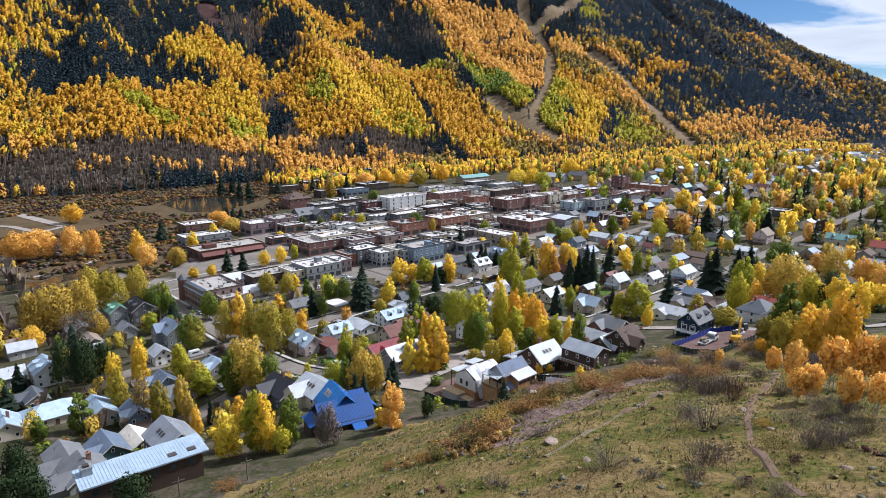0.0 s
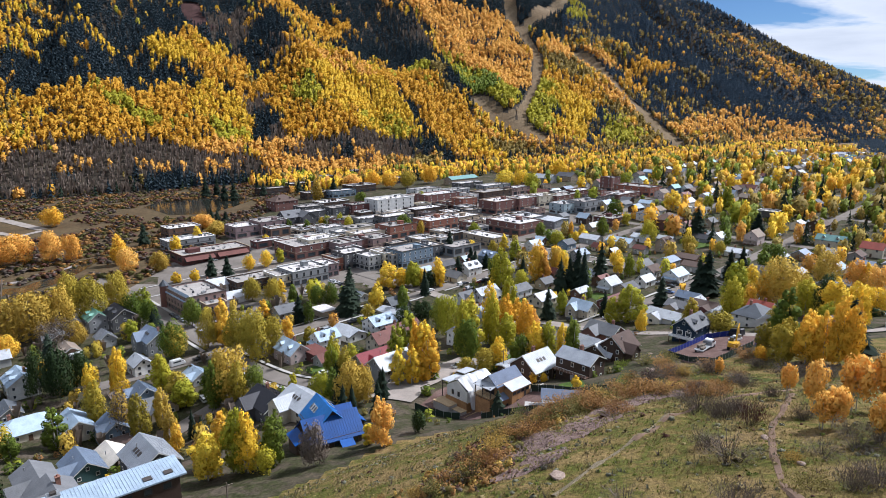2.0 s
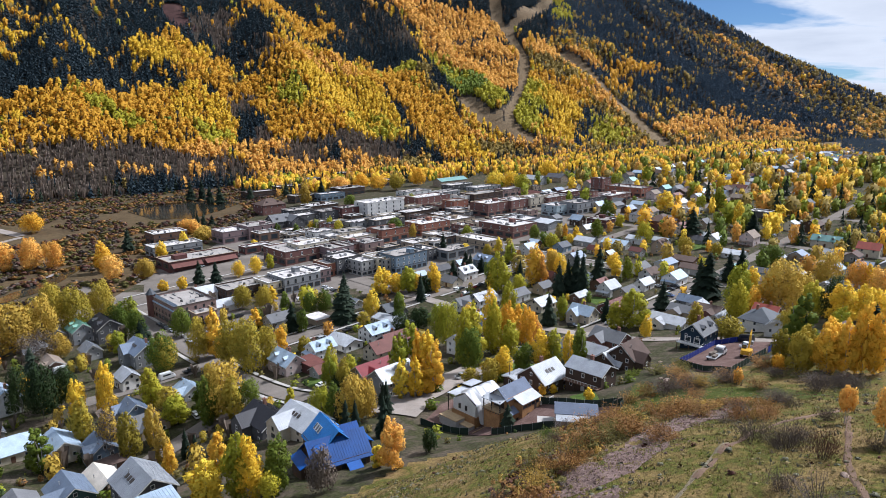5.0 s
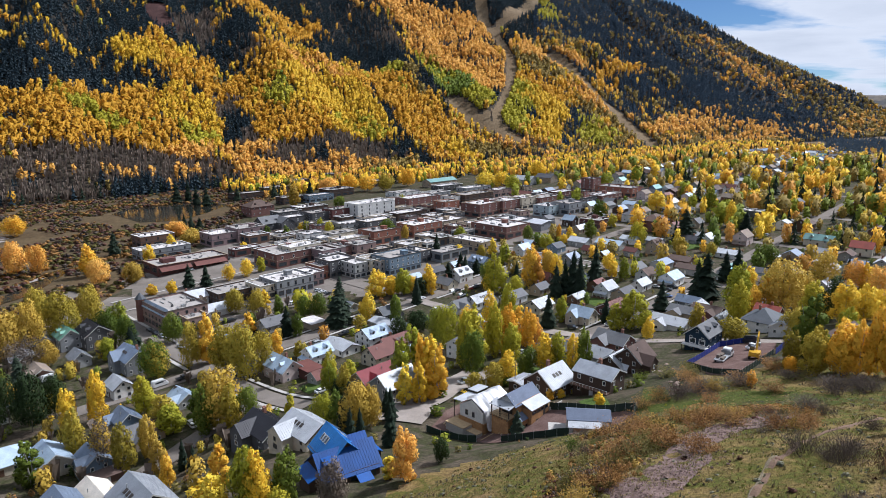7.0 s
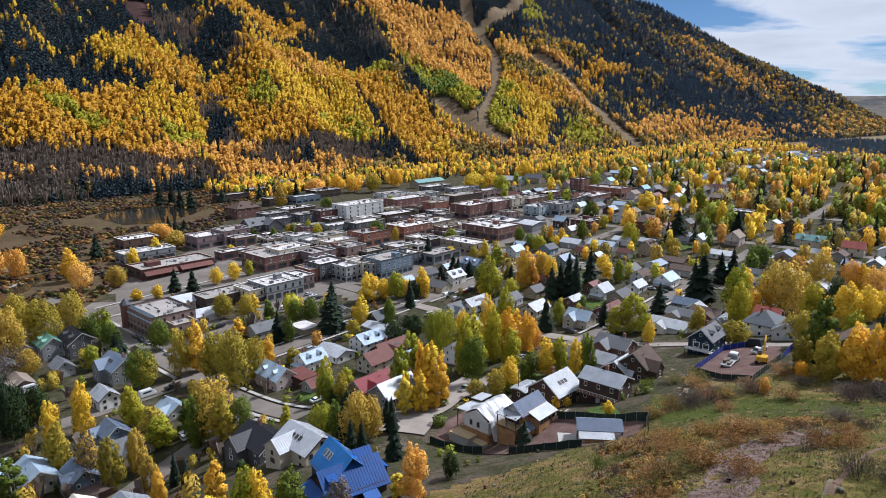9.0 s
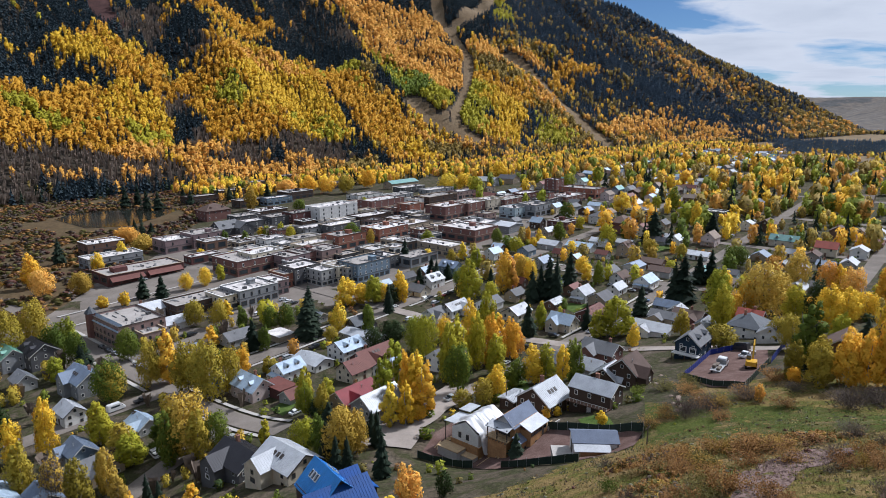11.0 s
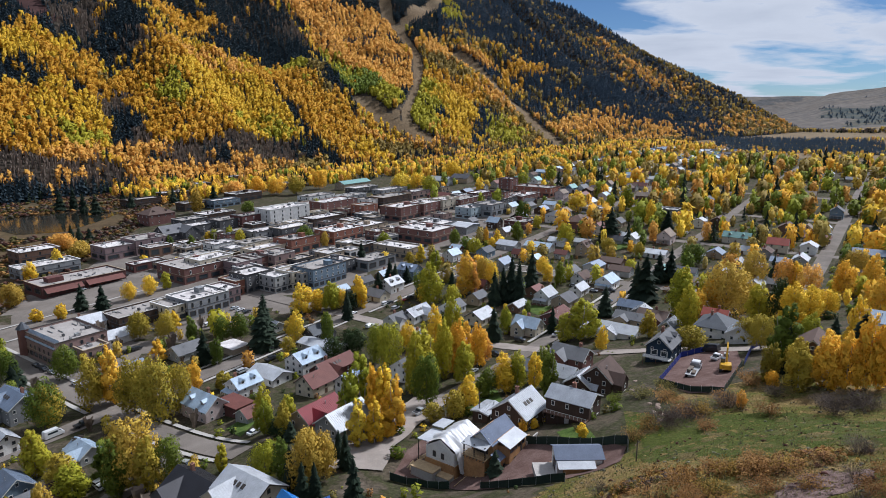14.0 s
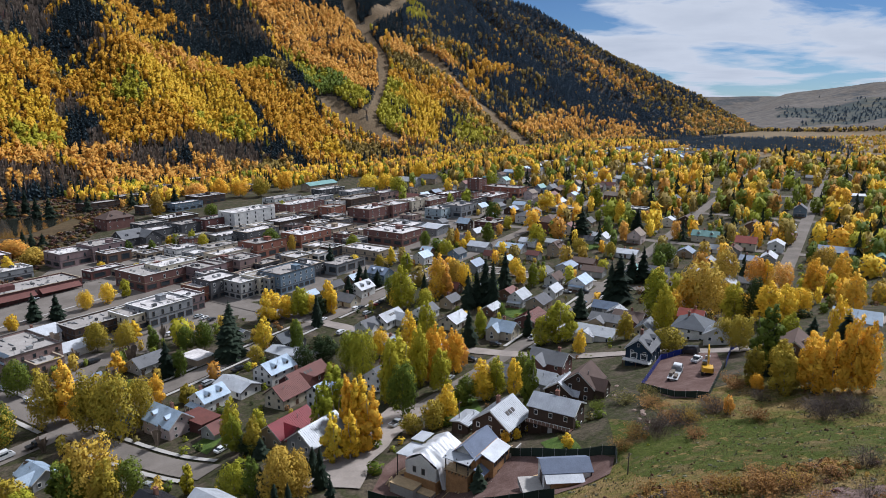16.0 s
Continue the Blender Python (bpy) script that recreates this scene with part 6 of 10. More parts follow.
def hotel(x, y, rz, L, W, h):
    """Brick corner hotel: a pale sloping mansard over the street front and a dark pointed corner turret."""
    t = flat_block(x, y, rz, L, W, h, "pinkbrick", 3, "pinkish brick corner hotel with a pale mansard and dark turret")
    hl, hw = L / 2, W / 2
    m = Mesh()
    m.slab([(-hl + 1.5, -hw - 0.5, h - 2.2), (hl, -hw - 0.5, h - 2.2), (hl, -hw + 1.9, h + 0.9), (-hl + 1.5, -hw + 1.9, h + 0.9)], 0.2)
    part("mansard", m.data("mansard", roof_mat("lightblue")), t, None, "pale blue sloping mansard roof")
    tw = Mesh()
    tw.tube((-hl, -hw, -2.0), (-hl, -hw, h + 1.0), 2.2, 2.2, 8)
    u = part("turret", tw.data("turret", wall_mat("brick")), t)
    tr = Mesh()
    tr.tube((-hl, -hw, h + 1.0), (-hl, -hw, h + 4.0), 2.7, 0.15, 8)
    part("turret_roof", tr.data("turret_roof", roof_mat("slate")), u)
    g = Mesh()
    g.box(hl + 0.03, -hw + 2, h * 0.36, hl + 1.6, hw - 2, h * 0.62)
    part("sun_room", g.data("sun_room", wall_mat("teal")), t)
    for k in range(5):
        put_window(t, hl + 1.6, -hw + 4 + k * (W - 8) / 4, h * 0.5, 90, 1.6, h * 0.2, "white", False)
    return t


def low_mall(x, y, rz, L, W, h):
    """Long low shop building, with lean-to awnings along the street side."""
    t = flat_block(x, y, rz, L, W, h, "maroon", 1, "long low maroon shop building with slanting awnings")
    hl, hw = L / 2, W / 2
    for a, b in ((-0.95, -0.1), (0.0, 0.92)):
        m = Mesh()
        m.slab([(hl + 0.05, a * hw, h * 0.78), (hl + 3.4, a * hw, h * 0.42), (hl + 3.4, b * hw, h * 0.42), (hl + 0.05, b * hw, h * 0.78)], 0.15)
        aw = part("awning", m.data("awning", roof_mat("maroon")), t)
        for k in range(5):
            yy = (a + (b - a) * k / 4) * hw
            po = Mesh()
            po.box(hl + 3.1, yy - 0.1, -0.6, hl + 3.3, yy + 0.1, h * 0.42)
            part("post", po.data("post", TRIM_DARK), aw)
    part("roof_box", _boxes([(-3, -hw * 0.7, h - 0.7, 3, -hw * 0.35, h + 1.9)]).data("roof_box", wall_mat("maroon")), t)
    return t


def long_house(x, y, rz, L, W, z):
    """Low house under one long shallow seamed roof."""
    TAKEN.append((x, y, 13))
    g0 = gz(x, y)
    t = thing("house", x, y, g0, rz, "low dark timber house under a long pale metal roof", "house", "houses of the town")
    top = z - g0
    mb = Mesh()
    mb.box(-L / 2 + 0.6, -W / 2 + 0.5, -3.5, L / 2 - 1.2, W / 2 - 0.5, top - 0.55)
    part("wall", mb.data("wall", wall_mat("darkwood")), t)
    rm = Mesh()
    n = int(L / 0.6)
    cols = [(-L / 2, 0.0)]
    for j in range(1, n):
        q = -L / 2 + L * j / n
        cols += [(q - 0.03, 0.0), (q - 0.03, 0.07), (q + 0.03, 0.07), (q + 0.03, 0.0)]
    cols.append((L / 2, 0.0))
    for q, up in cols:
        rm.v += [(q, -W / 2, top - 0.5 + up), (q, W / 2, top + up)]
    for j in range(len(cols) - 1):
        rm.f.append((2 * j, 2 * j + 2, 2 * j + 3, 2 * j + 1))
        rm.m.append(0)
    b = len(rm.v)
    e = 2 * (len(cols) - 1)
    rm.v += [(-L / 2, -W / 2, top - 0.8), (-L / 2, W / 2, top - 0.3), (L / 2, -W / 2, top - 0.8), (L / 2, W / 2, top - 0.3)]
    rm.f += [(b, b + 1, b + 3, b + 2), (0, b, b + 2, e), (1, e + 1, b + 3, b + 1), (0, 1, b + 1, b), (e, b + 2, b + 3, e + 1)]
    rm.m += [0] * 5
    r = part("roof", rm.data("roof", roof_mat("lightblue")), t)
    k = Mesh()
    k.box(-0.9, -0.9, -0.5, 0.9, 0.9, 1.3)
    k.box(-1.0, -1.0, 1.3, 1.0, 1.0, 1.5)
    c = part("chimney", k.data("chimney", STEEL), t, pose(-L / 2 + 2.0, 1.2, top - 0.2))
    part("flue", _boxes([(-0.5, -0.5, 1.5, 0.5, 0.5, 1.9)]).data("flue", TRIM_DARK), c)
    for q in (0.24, 0.4):
        part("skylight", SKYLIGHT_FRAME, r, pose(q * L - 0.5, -W * 0.22, top - 0.35, 4, 0, 0) @ Matrix.Diagonal((1.7, 1.0, 1.6, 1)))
    for j in range(6):
        put_window(t, -L / 2 + 2.5 + j * (L - 6) / 5, -W / 2 + 0.5, top - 2.1, 0, 1.6, 1.4, "dark")
    return t


def flatbed_truck(x, y, rz):
    t = thing("flatbed_truck", x, y, gz(x, y) + 0.2, rz, "white flatbed work truck with a loaded bed", "truck")
    cab = Mesh()
    _loft(cab, [(1.4, 1.05, 0.6, 2.3, 0.9), (1.6, 1.1, 0.55, 2.45, 0.92), (3.0, 1.1, 0.55, 2.45, 0.9), (3.5, 1.1, 0.55, 1.5, 0.95), (4.4, 1.0, 0.6, 1.35, 0.88)])
    part("cab", cab.data("cab", PAINT["white"]), t)
    g = Mesh()
    _loft(g, [(1.9, 1.12, 1.6, 2.2, 0.96), (3.0, 1.12, 1.6, 2.25, 0.94), (3.48, 1.1, 1.5, 1.62, 0.95)])
    part("glazing", g.data("glazing", glass()), t)
    part("bed", _boxes([(-4.3, -1.2, 0.95, 1.3, 1.2, 1.12), (-4.2, -0.5, 0.6, 4.0, 0.5, 0.95)]).data("bed", STEEL), t)
    pieces(t, "headboard", STEEL, [(1.15, -1.2, 1.12, 1.3, 1.2, 2.0)])
    pieces(t, "load", GREY_WOOD, [(-3.6, -0.9, 1.12, -1.6, -0.1, 1.6), (-1.2, 0.1, 1.12, 0.8, 1.0, 1.5), (-3.0, 0.3, 1.12, -1.6, 1.0, 1.9)])
    w = Mesh()
    w.tube((0, -0.16, 0), (0, 0.16, 0), 0.45, 0.45, 12)
    wd = w.data("wheel", RUBBER)
    for a in (3.3, -2.2, -3.2):
        for b in (-0.95, 0.95):
            part("wheel", wd, t, pose(a, b, 0.45))
    t.scale = (1.25, 1.2, 1.2)
    return t


def excavator(x, y, rz):
    t = thing("excavator", x, y, gz(x, y) + 0.15, rz, "yellow tracked excavator with its boom raised", "excavator")
    for s in (-1, 1):
        m = Mesh()
        m.tube((-1.3, s * 0.95 - 0.22, 0.42), (-1.3, s * 0.95 + 0.22, 0.42), 0.42, 0.42, 12)
        m.tube((1.3, s * 0.95 - 0.22, 0.42), (1.3, s * 0.95 + 0.22, 0.42), 0.42, 0.42, 12)
        m.box(-1.3, s * 0.95 - 0.22, 0.02, 1.3, s * 0.95 + 0.22, 0.82)
        part("track", m.data("track", RUBBER), t)
    b = Mesh()
    _loft(b, [(-1.9, 0.9, 0.95, 1.9, 0.8), (-1.6, 1.15, 0.9, 2.05, 1.05), (0.9, 1.15, 0.9, 1.75, 1.1), (1.3, 1.0, 0.95, 1.5, 0.95)])
    part("body", b.data("body", PAINT["yellow"]), t)
    c = Mesh()
    _loft(c, [(-0.2, 1.1, 1.7, 2.75, 1.0), (1.1, 1.1, 1.6, 2.7, 1.0), (1.35, 1.0, 1.6, 2.2, 0.9)])
    c.v = [(a, d * 0.4 + 0.6, e) for a, d, e in c.v]
    part("cab", c.data("cab", glass()), t)
    bo = Mesh()
    bo.tube((1.0, -0.2, 1.6), (2.2, -0.2, 4.3), 0.26, 0.24, 4)
    bo.tube((2.2, -0.2, 4.3), (3.4, -0.2, 5.2), 0.24, 0.18, 4)
    part("boom", bo.data("boom", PAINT["yellow"]), t)
    ar = Mesh()
    ar.tube((3.4, -0.2, 5.3), (4.4, -0.2, 2.4), 0.18, 0.13, 4)
    part("arm", ar.data("arm", PAINT["yellow"]), t)
    bk = Mesh()
    _loft(bk, [(3.9, 0.45, 1.6, 2.4, 0.45), (4.4, 0.5, 1.4, 2.5, 0.5), (4.9, 0.5, 1.7, 2.0, 0.5)])
    bk.v = [(a, d - 0.2, e) for a, d, e in bk.v]
    part("bucket", bk.data("bucket", STEEL), t)
    pi = Mesh()
    pi.tube((1.6, -0.2, 1.4), (2.3, -0.2, 3.4), 0.08, 0.08, 6)
    part("piston", pi.data("piston", STEEL), t)
    t.scale = (1.35, 1.35, 1.35)
    return t


def lumber_stack(x, y, rz, seed):
    """A loose pile of sawn boards."""
    rs = random.Random(seed)
    t = thing("lumber_pile", x, y, gz(x, y) + 0.25, rz, "loose pile of pale boards on a building site", "lumber")
    for k in range(5):
        m = Mesh()
        m.box(-rs.uniform(1.2, 2.4), -0.15, 0, rs.uniform(1.2, 2.4), 0.15, 0.09)
        part("board", m.data("board", LUMBER), t, pose(rs.uniform(-0.3, 0.3), -0.6 + 0.3 * k, 0.1 * (k % 2), 0, 0, rs.uniform(-14, 14)))
    return t


def boulder(x, y, s, seed):
    bm = bmesh.new()
    bmesh.ops.create_icosphere(bm, subdivisions=2, radius=1)
    rs = random.Random(seed)
    for v in bm.verts:
        n = noise.noise(v.co * 1.3 + Vector((seed, 0, 0)))
        v.co *= 1 + 0.35 * n
        v.co.z *= 0.5
        v.co.x *= 1.35
    me = bpy.data.meshes.new("boulder")
    bm.to_mesh(me)
    bm.free()
    me.materials.append(STONE)
    o = new("boulder", me)
    o.matrix_basis = pose(x, y, gz(x, y) + 0.12 * s, 0, 0, seed * 57 % 360) @ Matrix.Diagonal((s, s, s, 1))
    tagged(o, "pale sandstone boulder lying in the hillside grass", "rock", "boulders on the hillside")


def utility_pole(x, y, h):
    t = thing("utility_pole", x, y, gz(x, y), 40, "weathered wooden utility pole with a crossarm", "pole", "utility poles")
    m = Mesh()
    m.tube((0, 0, -0.6), (0, 0, h), 0.15, 0.1, 8)
    part("pole", m.data("pole", GREY_WOOD), t)
    pieces(t, "crossarm", GREY_WOOD, [(-1.1, -0.06, h - 0.8, 1.1, 0.06, h - 0.65)])
    return t


BUSH = {}


def bush_meshes(kind, seed):
    """Leafy scrub or a tuft of bare twigs, one metre high and about as wide."""
    rs = np.random.RandomState(seed)
    tw = Mesh()
    n = 46 if kind == "leafy" else 90
    tips = []
    for k in range(n):
        a, sp = rs.uniform(0, 6.283), rs.uniform(0.1, 0.62) ** 0.8
        tip = Vector((math.cos(a) * sp, math.sin(a) * sp, rs.uniform(0.45, 1.0) * (1 - 0.35 * sp)))
        base = Vector((math.cos(a) * sp * 0.35, math.sin(a) * sp * 0.35, -0.05))
        mid = base.lerp(tip, 0.55) + Vector((rs.uniform(-0.05, 0.05), rs.uniform(-0.05, 0.05), 0.05))
        side = Vector((-math.sin(a), math.cos(a), 0)) * 0.005
        tw.face([base - side, base + side, mid + side * 0.7, mid - side * 0.7])
        tw.face([mid - side * 0.7, mid + side * 0.7, tip + side * 0.5, tip - side * 0.5])
        tips.append((mid, tip))
    lf = Mesh()
    m = 1000 if kind == "leafy" else 750
    for k in range(m):
        mid, tip = tips[rs.randint(len(tips))]
        p = mid.lerp(tip, rs.uniform(-0.5, 1.05)) + Vector(rs.normal(size=3) * 0.08)
        s = rs.uniform(0.024, 0.048)
        u = Vector(rs.normal(size=3)).normalized()
        w = u.orthogonal().normalized()
        if kind == "leafy":
            lf.face([p + u * s, p + w * s * 0.6, p - u * s, p - w * s * 0.6])
        else:
            u = (u + Vector((0, 0, 1.1)) + (p * 0.8)).normalized()
            w = u.orthogonal().normalized()
            lf.face([p + u * s * 2.4, p + w * s * 0.16, p - u * s * 2.0, p - w * s * 0.16])
    return tw, lf


for kind in ("leafy", "twiggy"):
    for k in range(3):
        tw, lf = bush_meshes(kind, 5 + k)
        BUSH[kind, k] = (tw.data("brushwood", surf("twig_bark", (0.11, 0.085, 0.075), 0.3, 1, 6, 0.9)), lf.data("foliage", LEAF["rust"]))
bush_count = 0


def shrub(x, y, w, h, colour):
    global bush_count
    bush_count += 1
    kind = "twiggy" if colour in ("bare", "maroon") else "leafy"
    tw, lf = BUSH[kind, bush_count % 3]
    words = {"bare": "leafless purple-grey shrub", "maroon": "dark red twiggy shrub", "rust": "rust-brown scrub oak", "olive": "olive-gold autumn shrub", "orange": "orange autumn shrub", "green": "low green shrub", "tan": "dry tan shrub"}
    t = thing("shrub", x, y, gz(x, y) - 0.05, bush_count * 61 % 360, words.get(colour, "autumn shrub") + " on the grassy hillside", "shrub", "shrubs on the hillside")
    t.scale = (w / 1.1, w / 1.1, h)
    part("brushwood", tw, t)
    o = part("foliage", lf, t)
    o.material_slots[0].link = "OBJECT"
    o.material_slots[0].material = LEAF[{"olive": "scrub_olive", "orange": "scrub_gold", "tan": "scrub_gold"}.get(colour, colour)]


def ground_patch(name, pts, mat, lift, label, category, step=2.0):
    """An area of other ground inside the outline pts."""
    bm = bmesh.new()
    vs = [bm.verts.new((a, b, 0)) for a, b in pts]
    bm.faces.new(vs)
    xs, ys = [p[0] for p in pts], [p[1] for p in pts]
    for ax, lo, hi in ((0, min(xs), max(xs)), (1, min(ys), max(ys))):
        n = int((hi - lo) / step)
        for k in range(1, n):
            c = [0, 0, 0]
            c[ax] = lo + (hi - lo) * k / n
            no = [0, 0, 0]
            no[ax] = 1
            bmesh.ops.bisect_plane(bm, geom=bm.verts[:] + bm.edges[:] + bm.faces[:], plane_co=c, plane_no=no)
    co = np.array([v.co[:] for v in bm.verts])
    zz = ground_z(co[:, 0], co[:, 1]) + lift
    for v, z in zip(bm.verts, zz):
        v.co.z = z
    me = bpy.data.meshes.new(name)
    bm.to_mesh(me)
    bm.free()
    me.materials.append(mat)
    return tagged(new(name, me), label, category, kind="structure")


def blob(cx, cy, rx, ry, rot, seed, n=26, rough=0.22):
    """A smooth uneven outline."""
    rs = random.Random(seed)
    ph = [rs.uniform(0, 6.28) for _ in range(3)]
    out = []
    for k in range(n):
        a = 6.28318 * k / n
        r = 1 + rough * (math.sin(2 * a + ph[0]) * 0.5 + math.sin(3 * a + ph[1]) * 0.5 + math.sin(5 * a + ph[2]) * 0.3)
        x, y = math.cos(a) * rx * r, math.sin(a) * ry * r
        c, s = math.cos(radians(rot)), math.sin(radians(rot))
        out.append((cx + x * c - y * s, cy + x * s + y * c))
    return out


def scatter(n, seed, x0, x1, y0, y1, test):
    rs = np.random.RandomState(seed)
    X, Y = rs.uniform(x0, x1, n), rs.uniform(y0, y1, n)
    k = test(X, Y)
    return X[k], Y[k], rs


def free_ground(X, Y, grow=1.0):
    ok = np.ones(len(X), bool)
    for a, b, r in TAKEN:
        ok &= (X - a) ** 2 + (Y - b) ** 2 > (r * 0.8 + grow) ** 2
    return ok


def off_road(X, Y, grow=0.0):
    u = X * GU[0] + Y * GU[1]
    v = X * GV[0] + Y * GV[1]
    ok = np.ones(len(X), bool)
    for v_, u0, u1, w in ((-80, 330, 1000, 10), (-158, 112, 1050, 11), (-256, 60, 900, 11), (-372, 85, 900, 17), (-425, 140, 800, 9)):
        ok &= ~((abs(v - v_) < w / 2 + grow) & (u > u0) & (u < u1))
    for u_, v0, v1, w in ((112, -425, -186, 10), (227, -425, -130, 9), (342, -430, -80, 10), (457, -430, -60, 10), (572, -430, -60, 10), (690, -430, -60, 9)):
        ok &= ~((abs(u - u_) < w / 2 + grow) & (v > v0) & (v < v1))
    return ok


def tufts(name, n, seed, test, h0, h1, colour, label, box):
    """Grass clumps: short bent blades in one mesh."""
    X, Y, rs = scatter(n, seed, *box, test)
    m = len(X)
    Z = ground_z(X, Y)
    B = 6
    a = rs.uniform(0, 6.283, (m, B))
    h = rs.uniform(h0, h1, (m, B))
    lean = rs.uniform(0.15, 0.75, (m, B)) * h
    w = rs.uniform(0.03, 0.075, (m, B)) * (h1 / 0.4) ** 0.5
    bx, by = X[:, None] + np.cos(a) * 0.06, Y[:, None] + np.sin(a) * 0.06
    sx, sy = -np.sin(a) * w, np.cos(a) * w
    bz = np.repeat(Z[:, None], B, 1) - 0.04
    V = np.stack([np.stack([bx - sx, by - sy, bz], -1), np.stack([bx + sx, by + sy, bz], -1), np.stack([bx + np.cos(a) * lean, by + np.sin(a) * lean, bz + h], -1)], 2).reshape(-1, 3)
    f = np.arange(len(V), dtype=np.int32)
    me = bpy.data.meshes.new(name)
    me.vertices.add(len(V)); me.vertices.foreach_set("co", V.ravel())
    me.loops.add(len(f)); me.loops.foreach_set("vertex_index", f)
    me.polygons.add(len(f) // 3); me.polygons.foreach_set("loop_start", np.arange(0, len(f), 3, dtype=np.int32))
    me.materials.append(LEAF[colour])
    me.update()
    me.validate()
    tagged(new(name, me), label, "grass", kind="stuff")


def scrub_band(pts, width, n, seed):
    """Dense rusty oak scrub along a line on the spur."""
    rs = np.random.RandomState(seed)
    P = np.array(pts)
    seg = rs.randint(0, len(P) - 1, n)
    f = rs.uniform(0, 1, n)
    X = P[seg, 0] + (P[seg + 1, 0] - P[seg, 0]) * f + rs.normal(size=n) * width * 0.45
    Y = P[seg, 1] + (P[seg + 1, 1] - P[seg, 1]) * f + rs.normal(size=n) * width * 0.45
    pick = rs.uniform(0, 1, n) + 0.35 * wave(X, Y, 16, seed % 7)
    H = rs.uniform(0.5, 1.35, n)
    for k, (key, lo, hi) in enumerate((("rust", -2, 0.4), ("maroon", 0.4, 0.5), ("scrub_gold", 0.5, 0.66), ("scrub_olive", 0.66, 0.92), ("bare", 0.92, 3))):
        i = (pick >= lo) & (pick < hi)
        woods("hillside_scrub", "scrub", X[i], Y[i], H[i], H[i] * rs.uniform(1.8, 2.8, i.sum()), key, {"rust": "rust-red oak scrub", "maroon": "dark red scrub", "scrub_gold": "tan-gold scrub", "scrub_olive": "olive scrub", "bare": "leafless grey scrub"}[key] + " along the spur", seed + 10 * k)

# ---- stands of trees on the mountain ----
patch(-579, 931, (70, 55), (33, -62), "needle", 9)
patch(-586, 1088, (74, 60), (23, -50), "needle", 7)
patch(-650, 1005, (35, 21), (6, -12), "yellow", 3.2)
patch(-608, 1001, (42, 5), (5, -13), "yellow", 4)
patch(-594, 1036, (15, 12), (6, -12), "olive", 2)
patch(-552, 944, (7, 6), (3, -7), "yellow", 3)
patch(-504, 1047, (41, -5), (4, -21), "yellow", 9)
patch(-501, 982, (49, 20), (7, -22), "needle", 9)
patch(-498, 957, (40, 10), (2, -7), "yellow", 3)
patch(-437, 1037, (34, -20), (-1, -33), "gold", 5)
patch(-445, 1083, (10, 2), (8, -33), "yellow", 4)
patch(-443, 974, (27, 9), (3, -14), "needle", 2.5)
patch(-458, 1185, (38, -3), (14, -64), "bare", 5)
patch(-435, 1130, (40, -7), (5, -40), "needle", 4.5)
patch(-388, 1187, (35, 0), (12, -90), "needle", 4)
patch(-363, 1150, (52, -6), (1, -32), "bare", 3)
patch(-397, 1289, (38, -10), (6, -42), "gold", 5)
patch(-347, 1298, (50, 0), (4, -37), "gold", 9)
patch(-337, 1374, (44, -9), (1, -24), "needle", 6)
patch(-411, 1072, (20, -12), (-2, -27), "gold", 4)
patch(-459, 894, (101, 57), (17, -44), "gold", 7)
patch(-514, 810, (35, 24), (13, -25), "gold", 6)
patch(-485, 817, (36, 18), (10, -22), "gold", 8)
patch(-391, 951, (40, -11), (1, -46), "yellow", 7)
patch(-418, 866, (37, 7), (7, -28), "gold", 7)
patch(-345, 904, (21, 0), (2, -20), "yellow", 6)
patch(-490, 870, (34, 1), (4, -17), "lime", 15.3)
patch(-455, 869, (27, -2), (4, -19), "lime", 13.6)
patch(-370, 911, (34, -7), (1, -20), "lime", 17)
patch(-336, 904, (11, 0), (1, -14), "lime", 13.6)
patch(-419, 893, (14, 1), (2, -10), "green", 6)
patch(-390, 886, (10, 2), (2, -10), "needle", 6)
patch(-443, 827, (6, -1), (1, -14), "needle", 3)
patch(-534, 823, (24, 15), (5, -9), "needle", 2.5)
patch(-330, 958, (13, 7), (9, -40), "needle", 12)
patch(-283, 911, (6, 4), (4, -18), "needle", 6)
patch(-401, 1002, (8, 4), (5, -15), "needle", 5)
patch(-355, 1012, (17, 7), (5, -30), "bare", 7)
patch(-381, 1031, (23, 0), (2, -19), "gold", 4)
patch(-306, 936, (11, 8), (10, -37), "bare", 5)
patch(-324, 1123, (46, 1), (2, -42), "gold", 6)
patch(-357, 1049, (22, 9), (3, -18), "gold", 5)
patch(-291, 1057, (22, -1), (0, -24), "lime", 13.6)
patch(-277, 1073, (15, 0), (0, -15), "green", 5)
patch(-322, 1045, (20, 13), (9, -38), "gold", 5)
patch(-315, 901, (37, 25), (4, -16), "orange", 9)
patch(-472, 767, (62, 37), (5, -9), "bare", 7)
patch(-398, 818, (58, 39), (5, -12), "bare", 7)
patch(-506, 772, (33, 19), (4, -8), "bare", 4)
patch(-371, 854, (27, 19), (3, -10), "orange", 4)
patch(-283, 988, (27, 5), (3, -30), "gold", 4)
patch(-246, 930, (35, 16), (6, -27), "bare", 4)
patch(-233, 1122, (60, -2), (0, -66), "yellow", 8)
patch(-196, 1069, (63, -19), (-4, -60), "yellow", 9)
patch(-258, 1185, (52, 16), (2, -30), "orange", 5)
patch(-229, 1007, (26, 11), (6, -35), "gold", 7)
patch(-158, 1047, (34, -5), (-1, -32), "lime", 11.9)
patch(-176, 986, (47, 13), (2, -26), "bare", 6)
patch(-203, 953, (29, 12), (3, -19), "needle", 4)
